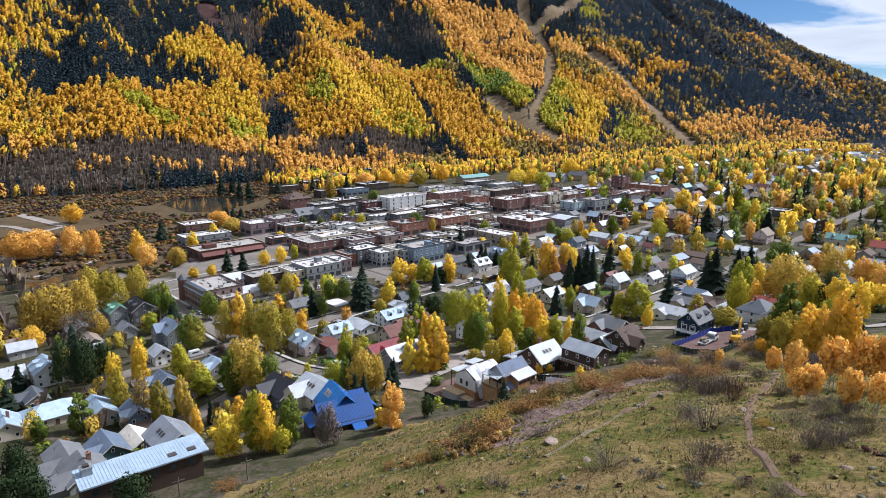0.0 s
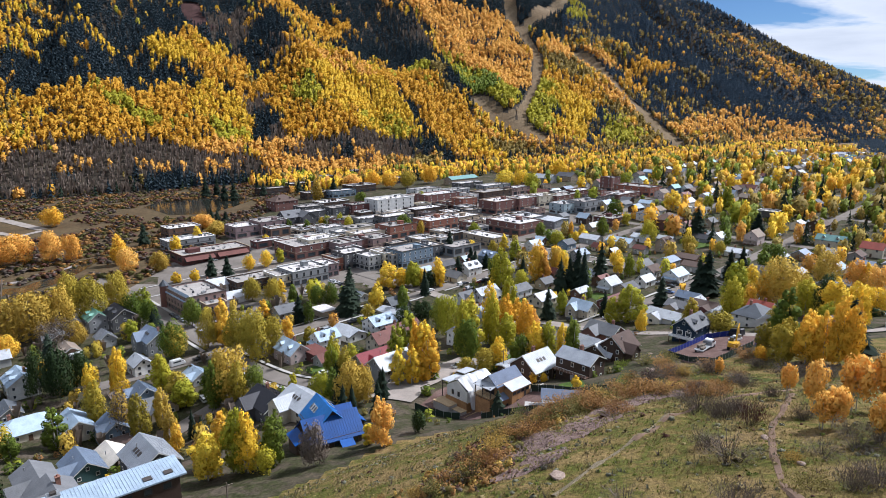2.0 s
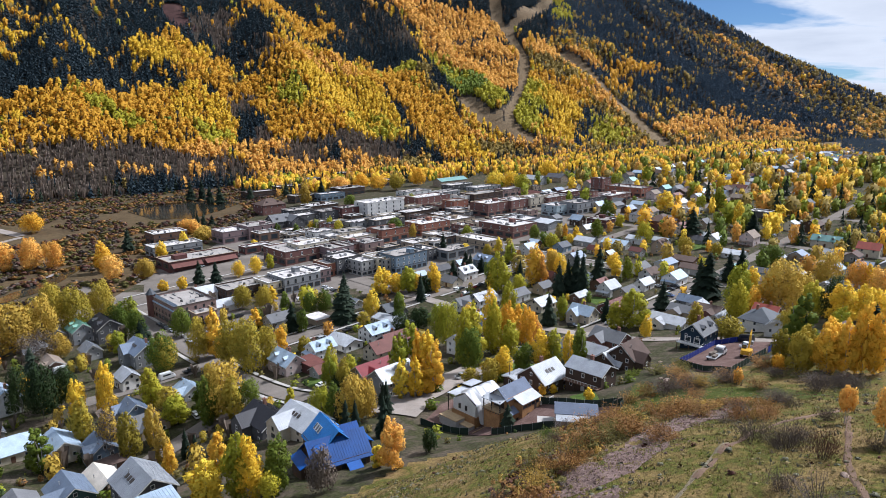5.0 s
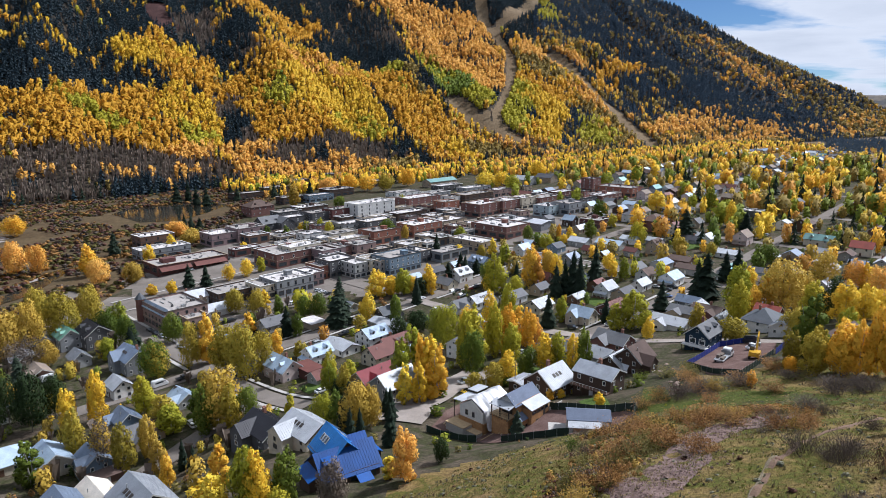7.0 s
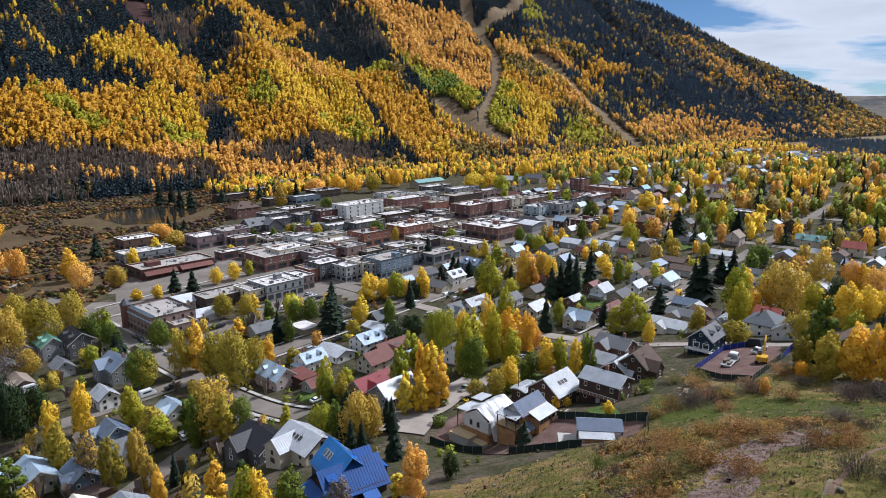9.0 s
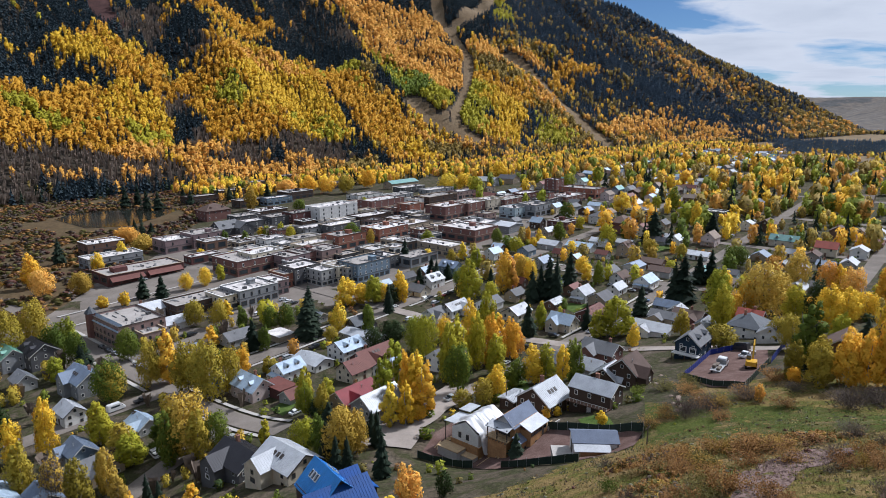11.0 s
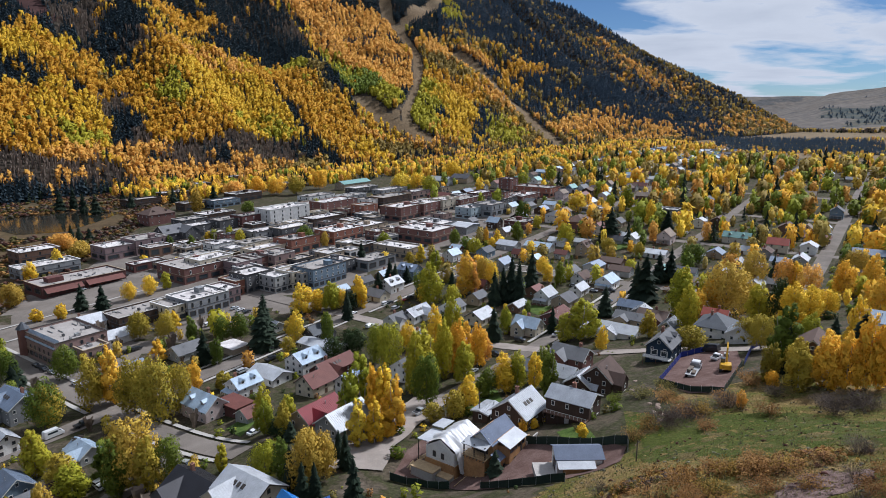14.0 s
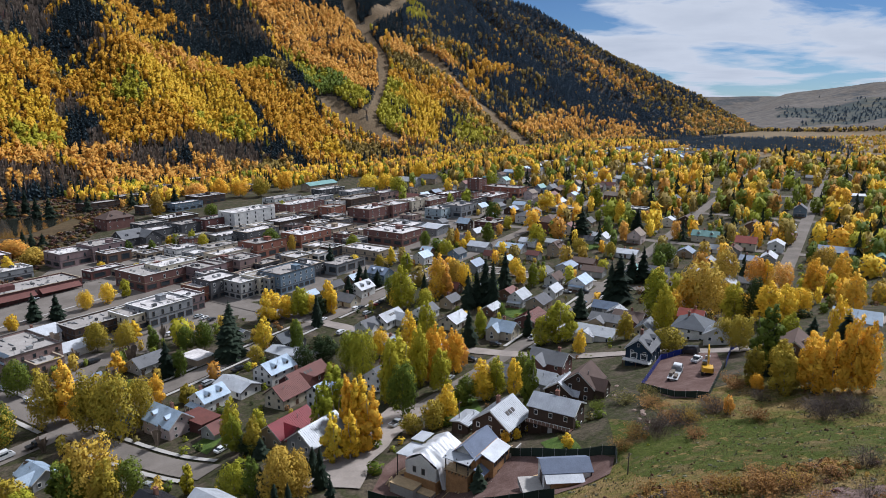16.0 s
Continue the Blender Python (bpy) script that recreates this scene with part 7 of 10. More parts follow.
patch(-150, 983, (48, 6), (0, -26), "bare", 6)
patch(-102, 1000, (40, -6), (-3, -25), "needle", 4)
patch(-262, 1388, (39, -31), (-11, -47), "needle", 6)
patch(-183, 1332, (86, -83), (-11, -40), "needle", 12)
patch(-234, 1385, (57, -44), (-6, -23), "bare", 5)
patch(-159, 1372, (47, -33), (-6, -22), "bare", 5)
patch(-114, 1293, (44, -48), (-7, -26), "needle", 9)
patch(-259, 1271, (28, -8), (-2, -38), "needle", 5)
patch(-285, 1329, (30, -1), (0, -25), "gold", 4)
patch(-127, 1108, (43, -75), (-3, -9), "needle", 7)
patch(-100, 1156, (54, -58), (-10, -42), "gold", 9)
patch(-64, 1095, (51, -55), (-12, -38), "gold", 9)
patch(-157, 1192, (42, -46), (-5, -30), "gold", 7)
patch(-35, 1059, (46, -27), (-7, -24), "yellow", 9)
patch(-170, 1220, (20, -16), (-3, -24), "lime", 6.8)
patch(-89, 1216, (20, -25), (-6, -22), "olive", 5)
patch(-46, 1141, (22, -24), (-7, -24), "bare", 4)
patch(27, 1063, (82, 27), (-1, -16), "olive", 4)
patch(-80, 1513, (108, 6), (-5, -55), "orange", 22)
patch(-141, 1503, (79, 13), (-3, -33), "orange", 14)
patch(-42, 1436, (86, -30), (-3, -25), "bare", 5)
patch(-107, 1437, (47, -10), (-3, -22), "orange", 9)
patch(11, 1495, (50, -16), (-2, -24), "needle", 5)
patch(-7, 1362, (73, -28), (-8, -54), "orange", 20)
patch(49, 1376, (34, -31), (-16, -64), "orange", 20)
patch(40, 1300, (26, -8), (-8, -36), "orange", 9)
patch(-50, 1294, (37, -30), (-8, -35), "lime", 11.9)
patch(-23, 1263, (40, -22), (-6, -29), "green", 14)
patch(-18, 1231, (34, -11), (-4, -23), "green", 10)
patch(30, 1218, (22, 3), (-4, -32), "lime", 20.4)
patch(62, 1237, (7, 0), (-7, -36), "needle", 6)
patch(-64, 1226, (20, -22), (-5, -19), "needle", 6)
patch(-120, 1226, (29, -37), (-6, -25), "lime", 6.8)
patch(88, 1643, (44, 58), (7, -46), "needle", 10)
patch(177, 1659, (67, 116), (7, -43), "needle", 8)
patch(213, 1730, (26, 51), (7, -51), "lime", 11.9)
patch(102, 1402, (11, -7), (-11, -43), "olive", 6)
patch(151, 1477, (56, 14), (-6, -37), "orange", 7)
patch(222, 1499, (63, 17), (-8, -35), "orange", 6)
patch(168, 1408, (38, -20), (-11, -35), "olive", 6)
patch(100, 1238, (26, -2), (-19, -71), "lime", 20.4)
patch(137, 1285, (36, -13), (-13, -38), "yellow", 10)
patch(164, 1332, (59, -11), (-9, -30), "gold", 7)
patch(120, 1226, (17, -17), (-8, -17), "needle", 10)
patch(164, 1245, (25, -11), (-12, -31), "yellow", 8)
patch(167, 1192, (37, -4), (-11, -35), "yellow", 7)
patch(213, 1255, (22, -11), (-12, -29), "needle", 7)
patch(250, 1339, (36, -33), (-10, -23), "orange", 5)
patch(249, 1397, (30, -6), (-10, -29), "orange", 4)
patch(243, 1218, (35, -12), (-15, -37), "lime", 4)
patch(191, 1182, (21, 9), (-4, -27), "needle", 4)
patch(263, 1478, (32, -6), (-10, -27), "needle", 6)
patch(373, 1551, (53, 19), (-6, -25), "gold", 10)
patch(313, 1466, (22, -3), (-13, -37), "gold", 4)
patch(447, 1776, (190, -56), (-64, -171), "needle", 4.5)
patch(503, 1527, (179, -18), (-66, -151), "needle", 4.5)
patch(731, 1597, (154, 3), (-79, -143), "needle", 4.5)
patch(361, 1374, (41, -8), (-24, -60), "needle", 5)
patch(354, 1441, (28, -7), (-8, -22), "olive", 3)
patch(462, 1543, (34, -8), (-12, -28), "olive", 2.4)
patch(702, 1901, (114, -45), (-17, -32), "orange", 2.75)
patch(823, 1881, (109, -18), (-24, -44), "orange", 2.2)
patch(765, 1778, (48, -65), (-29, -46), "orange", 2.2)
patch(656, 1729, (36, 2), (-21, -47), "gold", 4)
patch(608, 1909, (45, -32), (-25, -47), "olive", 3)
patch(433, 1339, (64, 39), (-10, -41), "orange", 4.95)
patch(525, 1405, (51, 11), (-17, -41), "orange", 4.95)
patch(662, 1456, (69, 26), (-26, -52), "orange", 3.85)
patch(319, 1295, (22, 12), (-6, -27), "orange", 2.2)
patch(567, 1357, (134, 70), (-9, -22), "orange", 2.2)
patch(833, 1578, (108, 52), (-26, -47), "orange", 1.65)
patch(-456, 748, (81, 46), (8, -16), "bare", 6)
patch(-366, 805, (69, 43), (8, -20), "bare", 6)
patch(-477, 742, (28, 14), (5, -11), "orange", 5)
patch(-410, 784, (30, 18), (4, -10), "orange", 5)
patch(-341, 829, (28, 17), (4, -13), "orange", 6)
patch(-425, 747, (30, 14), (4, -8), "olive", 4)
patch(-489, 719, (17, 10), (5, -9), "needle", 5)
patch(-464, 717, (60, 29), (10, -17), "bare", 8)
patch(-392, 758, (30, 15), (8, -18), "needle", 8)
patch(-312, 768, (34, -4), (16, -42), "needle", 8)
patch(-250, 884, (46, 24), (4, -19), "orange", 5)
patch(-149, 908, (91, -3), (7, -52), "orange", 5)
patch(-199, 931, (43, 17), (2, -15), "bare", 6)
patch(-438, 816, (34, 10), (4, -13), "bare", 5)
patch(-526, 785, (16, 11), (7, -13), "bare", 4)
patch(-574, 871, (28, 22), (5, -8), "needle", 5)
patch(-86, 907, (63, -17), (5, -66), "olive", 5)
patch(32, 1579, (45, -27), (-6, -37), "orange", 12)
patch(-6, 1640, (50, 6), (-4, -30), "needle", 6)
build_forest()

# ---- houses ----
house(-142.3, 260.3, -43, 14, 10, 6, 3.5, "bluegrey", "greywall", "gable", "s")
house(-118.9, 208.9, -43, 9, 7, 3.5, 2.5, "bluegrey", "grey")
house(-109.6, 201.2, 47, 9, 7, 3, 2, "brown", "tan")
house(-107.1, 224.7, -43, 9, 7, 3.2, 2.4, "lightblue", "grey", "gable", "p")
house(-151.4, 342.5, 47, 14, 10, 5, 3, "light", "white")
house(-133.8, 326.2, 47, 13, 9, 3.5, 2.5, "light", "white")
house(-98.0, 303.8, 47, 12, 9, 3.2, 2.8, "grey", "grey")
house(-77.9, 247.1, -43, 13, 9, 4.6, 3.6, "lightblue", "pink", "gable", "dc")
house(-65.6, 183.6, -43, 13, 10, 4.8, 3.2, "black", "darkgrey", "gable", "c")
house(-68.2, 262.4, 47, 10, 8, 4.4, 2.8, "lightblue", "white", "gable", "dp")
house(-60.4, 272.4, -43, 14, 9, 3.2, 1.8, "light", "white")
house(-48.0, 280.8, 47, 12, 10, 4.8, 3, "lightblue", "white", "gable", "d")
house(-37.3, 294.6, -43, 10, 8, 3.4, 1.6, "light", "white")
house(-46.1, 300.9, -43, 11, 8, 3.2, 1.2, "light", "grey")
house(-37.0, 271.4, 47, 17, 8, 4.2, 2.8, "maroon", "maroon", "gable", "s")
house(-42.3, 257.2, 47, 12, 9, 4.4, 3.4, "maroon", "cream", "gable", "n")
house(-39.8, 218.3, 47, 14, 8.5, 4, 3, "crimson", "tan")
house(-31.6, 204.4, 47, 13, 9, 5.4, 3.4, "greymetal", "greywall")
house(-30.1, 249.3, 47, 9, 7, 6, 2.6, "lightblue", "white")
house(-10.1, 259.3, 47, 10, 8, 5.4, 3, "darkgrey", "white")
house(-4.0, 294.5, 47, 9, 7, 3.6, 2.6, "bluegrey", "grey")
house(-45.6, 313.6, 47, 10, 8, 3.6, 3, "slate", "darkgrey")
house(-10.9, 320.9, 47, 9, 7, 3.8, 2.6, "grey", "white")
house(-0.7, 328.8, 47, 14, 8, 3.8, 2.8, "light", "white", "gable", "s")
house(-51.7, 173.8, -43, 13, 10, 5, 3, "light", "cream", "gable", "s")
house(44.0, 296.2, -43, 11, 8, 4.4, 3.2, "lightblue", "cream", "gable", "p")
house(64.4, 339.7, 47, 10, 8, 4.6, 3.2, "light", "white", "gable", "p")
house(71.6, 331.6, 47, 11, 9, 3.8, 2.8, "darkgrey", "tan")
house(60.7, 310.1, 47, 14, 9, 3.6, 2.4, "maroon", "maroon")
house(31.5, 346.5, 47, 9, 7, 3.8, 2.4, "grey", "tan")
house(27.5, 318.1, 47, 12, 9, 3.6, 2.8, "light", "cream")
house(16.7, 333.3, 47, 12, 8, 3.8, 2.6, "grey", "white")
house(76.2, 275.7, -43, 15, 10, 3.2, 2.2, "light", "white")
house(87.5, 290.9, -43, 13, 8, 3.8, 2, "grey", "tan")
house(96.6, 289.0, -43, 12, 9, 4, 2, "brown", "maroon")
house(93.0, 368.2, 47, 11, 8, 3.8, 2.8, "brown", "white")
house(103.2, 357.2, 47, 12, 9, 4.2, 3, "lightblue", "white", "gable", "p")
house(108.0, 389.6, 47, 12, 9, 4, 2, "bluegrey", "grey")
house(121.3, 396.7, -43, 14, 9, 3.8, 2, "brown", "brown")
house(119.4, 377.9, -43, 12, 8, 3.6, 2, "brown", "grey")
house(44.1, 240.7, -43, 12, 9, 5.6, 2.8, "grey", "brick", "gable", "c")
house(35.6, 223.2, -43, 8, 7, 4, 2.6, "light", "grey")
house(43.2, 210.5, 47, 9.5, 9, 5, 3.8, "brown", "darkwood")
house(37.9, 212.4, 47, 8, 8, 3.6, 2.8, "light", "darkwood")
house(27.8, 191.4, -41, 11.6, 8.4, 7.0, 2.0, "greymetal", "darkwood", "gable", "b")
house(14.6, 195.6, 45, 11.0, 10.4, 5.0, 3.9, "light", "darkwood", "gable", "scn")
house(7.6, 203.8, 45, 7, 5, 3.4, 0.5, "light", "darkwood", "gable", "n")
house(73.2, 233.1, 47, 12, 8, 6, 3.4, "grey", "navy", "gable", "dg")
house(103.5, 253.5, 47, 14, 12, 5, 3.6, "slate", "white", "hip", "c")
house(103.1, 237.4, 47, 9, 8, 3.8, 2.8, "light", "white")
house(112.2, 268.5, -43, 9, 7, 5, 2.4, "red", "red")
house(101.3, 199.8, 47, 13, 10, 3.8, 3.8, "brown", "brown")
house(140.5, 220.6, -43, 13, 9, 3.8, 2.8, "lightblue", "white")
house(168.0, 328.1, 47, 11, 8, 3.8, 2.8, "light", "grey")
house(135.8, 363.8, 47, 11, 8, 4.8, 3.2, "teal", "white")
house(222.0, 326.2, 47, 10, 8, 4.6, 3, "grey", "grey")
house(234.7, 407.7, -43, 12, 9, 5.4, 3.4, "red", "cream", "gable", "p")
house(224.4, 435.9, -43, 17, 9, 4.4, 3, "teal", "cream", "gable", "d")
house(190.8, 403.5, 47, 10, 9, 3.2, 2.6, "bluegrey", "tan")
house(237.5, 481.2, 47, 14, 12, 5.6, 3.6, "brown", "darkwood")
house(273.3, 454.1, 47, 12, 10, 5, 3, "brown", "brown")
house(285.4, 449.2, 47, 9, 8, 4, 3, "tan", "pink")
house(298.3, 449.5, 47, 10, 8, 4, 2.6, "light", "white")
house(276.0, 426.3, -43, 15, 8, 3, 2, "maroon", "tan")
house(249.7, 399.3, 47, 10, 9, 5, 2.4, "light", "white")
house(228.9, 378.0, 47, 12, 8, 3, 2.6, "light", "grey")
house(209.4, 369.4, -43, 9, 8, 4.8, 2, "bluegrey", "cream")
house(341.7, 492.7, 47, 10, 9, 6.4, 3.4, "grey", "bluewall", "gable", "p")
house(370.8, 489.6, -43, 20, 14, 3.2, 3.4, "brown", "tan", "hip")
house(434.1, 543.6, -43, 22, 12, 5.2, 1.4, "light", "bluewall")
house(271.8, 375.3, -43, 19, 9, 3.8, 2.8, "bluegrey", "bluewall")
house(231.7, 337.2, -43, 11, 8, 3.8, 2.8, "bluegrey", "grey")
house(525.5, 651.1, 47, 10, 9, 6, 3.4, "grey", "greywall")
house(546.5, 645.1, 47, 11, 9, 5, 3.4, "grey", "greywall")
house(273.1, 344.9, 47, 10, 8, 4.8, 2.8, "teal", "teal")
house(276.5, 566.7, 47, 10, 9, 6, 3, "slate", "darkgrey")
house(371.1, 603.2, 47, 11, 9, 4, 3, "grey", "tan")
house(381.6, 580.8, -43, 14, 9, 4, 3, "tan", "brown")
house(498.0, 667.1, -43, 14, 9, 3.4, 2.4, "grey", "tan")
house(522.2, 603.7, -43, 14, 9, 4.5, 2.6, "grey", "tan")
house(507.0, 713.8, 47, 10, 8, 4, 2.6, "light", "white")
house(320.1, 426.4, 47, 11, 8, 4, 2.6, "tan", "cream")
house(307.1, 393.2, -43, 11, 8, 4, 2.4, "tan", "brown")
house(136.2, 498.5, 47, 20, 16, 8, 4.2, "brown", "brick", "hip", "s")
house(130.0, 533.9, 47, 16, 12, 6, 3.2, "grey", "white", "hip")
house(146.2, 483.9, 47, 10, 9, 5.6, 3, "maroon", "white")
house(115.7, 428.0, 47, 10, 8, 6, 3.4, "brown", "tan", "gable", "d")
house(179.5, 446.4, 47, 12, 9, 5.8, 3.8, "tan", "pink", "gable", "p")
house(91.2, 445.0, -43, 18, 9, 3.4, 2.4, "lightblue", "grey")
house(107.4, 456.6, -43, 12, 8, 3.4, 2, "light", "white")
house(156.3, 412.0, -43, 13, 9, 3, 2, "light", "white")
house(90.9, 381.0, 47, 10, 8, 4, 2.6, "grey", "white")
house(2.1, 401.3, -43, 12, 9, 5, 3, "bluegrey", "bluewall", "gable", "d")
house(-9.9, 376.3, 47, 11, 9, 4.8, 3, "light", "white", "gable", "d")
house(-17.6, 362.8, -43, 10, 8, 3, 2.8, "grey", "cream")
house(49.0, 518.0, -43, 26, 19, 5.4, 1.4, "light", "greywall")
house(-31.0, 779.9, 47, 44, 14, 6, 3, "teal", "tan")
house(53.8, 662.4, -43, 24, 12, 5, 3, "maroon", "brick")
house(67.6, 769.6, -43, 26, 14, 6, 4, "light", "greywall")
house(94.4, 782.8, -43, 22, 14, 6, 4, "darkgrey", "tan")
house(31.4, 433.2, 47, 10, 8, 4.4, 3, "lightblue", "white")
house(53.8, 437.5, 47, 10, 8, 4, 2.6, "slate", "bluewall")
house(72.4, 453.7, -43, 14, 9, 3.6, 2.4, "light", "grey")
house(57.6, 405.4, 47, 11, 8, 4.6, 2.8, "bluegrey", "greywall")
house(178.8, 590.8, 47, 12, 9, 5, 3, "light", "white")
house(215.5, 644.2, 47, 14, 9, 5, 3, "lightblue", "white")
house(238.0, 610.8, -43, 13, 9, 4.5, 3, "tan", "brown")
house(169.4, 503.9, 47, 10, 8, 4, 3, "grey", "tan")
house(157.8, 451.3, 47, 10, 8, 4, 3, "light", "white")
house(227.1, 488.9, 47, 9, 8, 5, 2, "light", "white")
house(-163.5, 529.9, 47, 18, 14, 8, 5, "grey", "darkgrey", "gable", "d")
house(-196.3, 610.8, 47, 24, 18, 9, 5, "brown", "brick", "hip", "d")
house(-152.2, 532.0, -43, 15, 12, 8, 4, "grey", "darkgrey")
house(-104.3, 164.7, -43, 12, 9, 4, 3, "cream", "darkwood")
house(-79.2, 140.0, -43, 12, 10, 4.4, 3.4, "greymetal", "darkgrey", "gable", "s")
house(-107.9, 156.6, -43, 11, 9, 4.4, 3.2, "bluegrey", "tealwall")
house(-102.4, 132.9, -43, 12, 8, 3.4, 2.4, "grey", "grey")
house(-83.8, 113.6, -43, 9, 8, 3.4, 2.4, "grey", "grey")
house(-142.5, 182.0, 47, 17, 11, 3.4, 3, "lightblue", "cream", "hip", "c")
house(-128.3, 184.0, -43, 12, 9, 3.8, 3, "lightblue", "cream")
house(-148.0, 168.0, -43, 12, 9, 3.8, 3, "lightblue", "cream")
house(-169.9, 216.6, -43, 12, 10, 6, 3.4, "lightblue", "white", "gable", "dp")
house(-200.2, 242.1, 47, 10, 8, 4, 2.6, "light", "grey")
house(-182.6, 213.1, 47, 10, 8, 4.4, 2.8, "light", "grey")
house(-184.1, 286.4, -43, 11, 9, 6, 3.4, "mint", "greywall", "gable", "d")
house(-173.6, 288.9, -43, 14, 11, 6.8, 3.8, "black", "darkgrey", "gable", "d")
house(-194.5, 284.1, -43, 10, 8, 4, 3, "grey", "tan")
house(-176.3, 253.5, -43, 11, 7, 3.4, 2, "tan", "brown")
house(-192.1, 269.4, -43, 10, 7, 3.4, 2, "grey", "tan")
house(-167.3, 265.7, -43, 8, 7, 4, 2.8, "greymetal", "grey")
house(-135.2, 235.8, -43, 9, 7, 4.4, 2.6, "light", "white", "gable", "p")
house(-118.5, 207.3, -43, 8, 7, 4, 2.8, "bluegrey", "bluewall")
house(-112.5, 197.6, 47, 11, 9, 3.2, 2.6, "grey", "tan")
house(-116.6, 185.0, -43, 9, 7, 3.8, 2.6, "bluegrey", "bluewall")
house(-217.3, 262.5, -43, 11, 8, 3.8, 2.6, "brown", "brown")
house(-207.4, 246.1, 47, 9, 7, 3.6, 2.4, "tan", "tan")
house(-158.5, 194.8, -43, 9, 7, 3.4, 2.2, "slate", "grey")
house(-110.4, 179.5, 47, 9, 5, 2.6, 1, "brown", "brown")

# ---- main-street buildings ----
hotel(-149.4, 317.1, -43, 27.6, 20.9, 10)
flat_block(-136.6, 307.1, -43, 12.7, 10.4, 7, "pinkbrick", 2)
flat_block(-131.5, 353.2, -43, 15.9, 27.8, 6.5, "darkwood", 2)
flat_block(-116.6, 355.9, -43, 15.9, 13.9, 8, "cream", 2)
flat_block(-106.5, 364.3, -43, 18.0, 23.2, 9, "greywall", 2)
flat_block(-99.4, 375.7, -43, 15.9, 16.2, 8, "mauve", 2)
low_mall(-187.2, 424.0, -43, 21.2, 46.4, 6)
flat_block(-190.1, 491.5, -43, 19.1, 20.9, 9, "mauve", 2)
flat_block(-174.5, 506.2, -43, 19.1, 23.2, 10, "mauve", 2)
flat_block(-241.0, 494.1, -43, 17.0, 25.5, 8, "brown", 2)
flat_block(-217.6, 456.0, -43, 14.8, 34.8, 7, "greywall", 2)
flat_block(-158.6, 454.9, -43, 9.5, 20.9, 5, "maroon", 1)
flat_block(-143.7, 452.1, -43, 10.6, 16.2, 4.5, "tan", 1)
flat_block(-123.4, 431.6, -43, 27.6, 32.5, 9, "brick", 2)
flat_block(-116.1, 436.3, -43, 14.8, 23.2, 10.5, "cream", 3)
flat_block(-97.5, 433.1, -43, 17.0, 18.6, 8.5, "mauve", 2)
flat_block(-89.0, 443.0, -43, 17.0, 20.9, 8, "brick", 2)
flat_block(-78.1, 445.7, -43, 17.0, 16.2, 8.5, "pinkbrick", 2)
flat_block(-87.0, 466.9, -43, 12.7, 30.2, 8, "cream", 2)
flat_block(-68.3, 482.5, -43, 18.0, 25.5, 10, "orangebrick", 2)
flat_block(-92.4, 393.2, -43, 14.8, 13.9, 8, "orangebrick", 2)
flat_block(-85.6, 398.2, -43, 14.8, 18.6, 10, "darkgrey", 3)
flat_block(-70.8, 394.0, -43, 13.8, 16.2, 9, "grey", 3)
flat_block(-62.2, 399.6, -43, 13.8, 16.2, 9.5, "cream", 3)
flat_block(-49.0, 402.7, -43, 17.0, 25.5, 10.5, "bluewall", 3)
flat_block(-56.5, 397.8, -43, 12.7, 16.2, 9, "grey", 3)
flat_block(-88.3, 584.5, -43, 19.1, 41.8, 14, "white", 4)
flat_block(-142.6, 721.2, -43, 19.1, 32.5, 8, "darkwood", 2)
flat_block(-162.6, 582.9, -43, 14.8, 23.2, 8, "darkgrey", 2)
flat_block(-148.7, 550.9, -43, 14.8, 25.5, 9, "darkgrey", 2)
flat_block(-128.2, 565.9, -43, 18.0, 30.2, 10, "darkgrey", 3)
flat_block(-111.8, 573.5, -43, 14.8, 30.2, 11, "maroon", 3)
flat_block(-147.6, 607.4, -43, 17.0, 30.2, 8, "darkwood", 2)
flat_block(-155.7, 686.6, -43, 12.7, 30.2, 7, "bluewall", 2)
flat_block(-95.0, 528.1, -43, 14.8, 30.2, 7, "greywall", 2)
flat_block(-76.7, 531.2, -43, 14.8, 30.2, 8, "darkgrey", 2)
flat_block(-120.4, 490.8, -43, 12.7, 18.6, 7, "white", 2)
flat_block(-97.8, 490.6, -43, 12.7, 23.2, 7, "cream", 2)
flat_block(-107.0, 478.0, -43, 12.7, 18.6, 6.5, "greywall", 2)
flat_block(-48.4, 633.5, -43, 19.1, 41.8, 10, "brick", 3)
flat_block(-55.9, 575.8, -43, 17.0, 34.8, 6, "darkwood", 2)
flat_block(-40.4, 508.9, -43, 19.1, 30.2, 9, "orangebrick", 2)
flat_block(-24.0, 527.2, -43, 19.1, 39.4, 7, "tan", 2)
flat_block(-20.8, 601.0, -43, 14.8, 18.6, 10, "orangebrick", 3)
flat_block(-15.1, 636.9, -43, 13.8, 18.6, 9, "white", 2)
flat_block(12.2, 582.9, -43, 21.2, 34.8, 11, "brick", 3)
flat_block(33.0, 597.9, -43, 17.0, 30.2, 10.5, "brick", 3)
flat_block(49.8, 611.9, -43, 17.0, 25.5, 10, "cream", 3)
flat_block(3.9, 652.0, -43, 19.1, 41.8, 9, "darkwood", 2)
flat_block(21.0, 497.5, -43, 33.9, 27.8, 9, "brick", 2)
flat_block(30.7, 516.9, -43, 21.2, 27.8, 8, "greywall", 2)
flat_block(66.9, 571.2, -43, 15.9, 20.9, 9, "paleblue", 3)
flat_block(85.5, 577.2, -43, 18.0, 25.5, 10, "greywall", 2)
flat_block(-1.0, 454.1, -43, 29.7, 15.1, 7, "tan", 2)
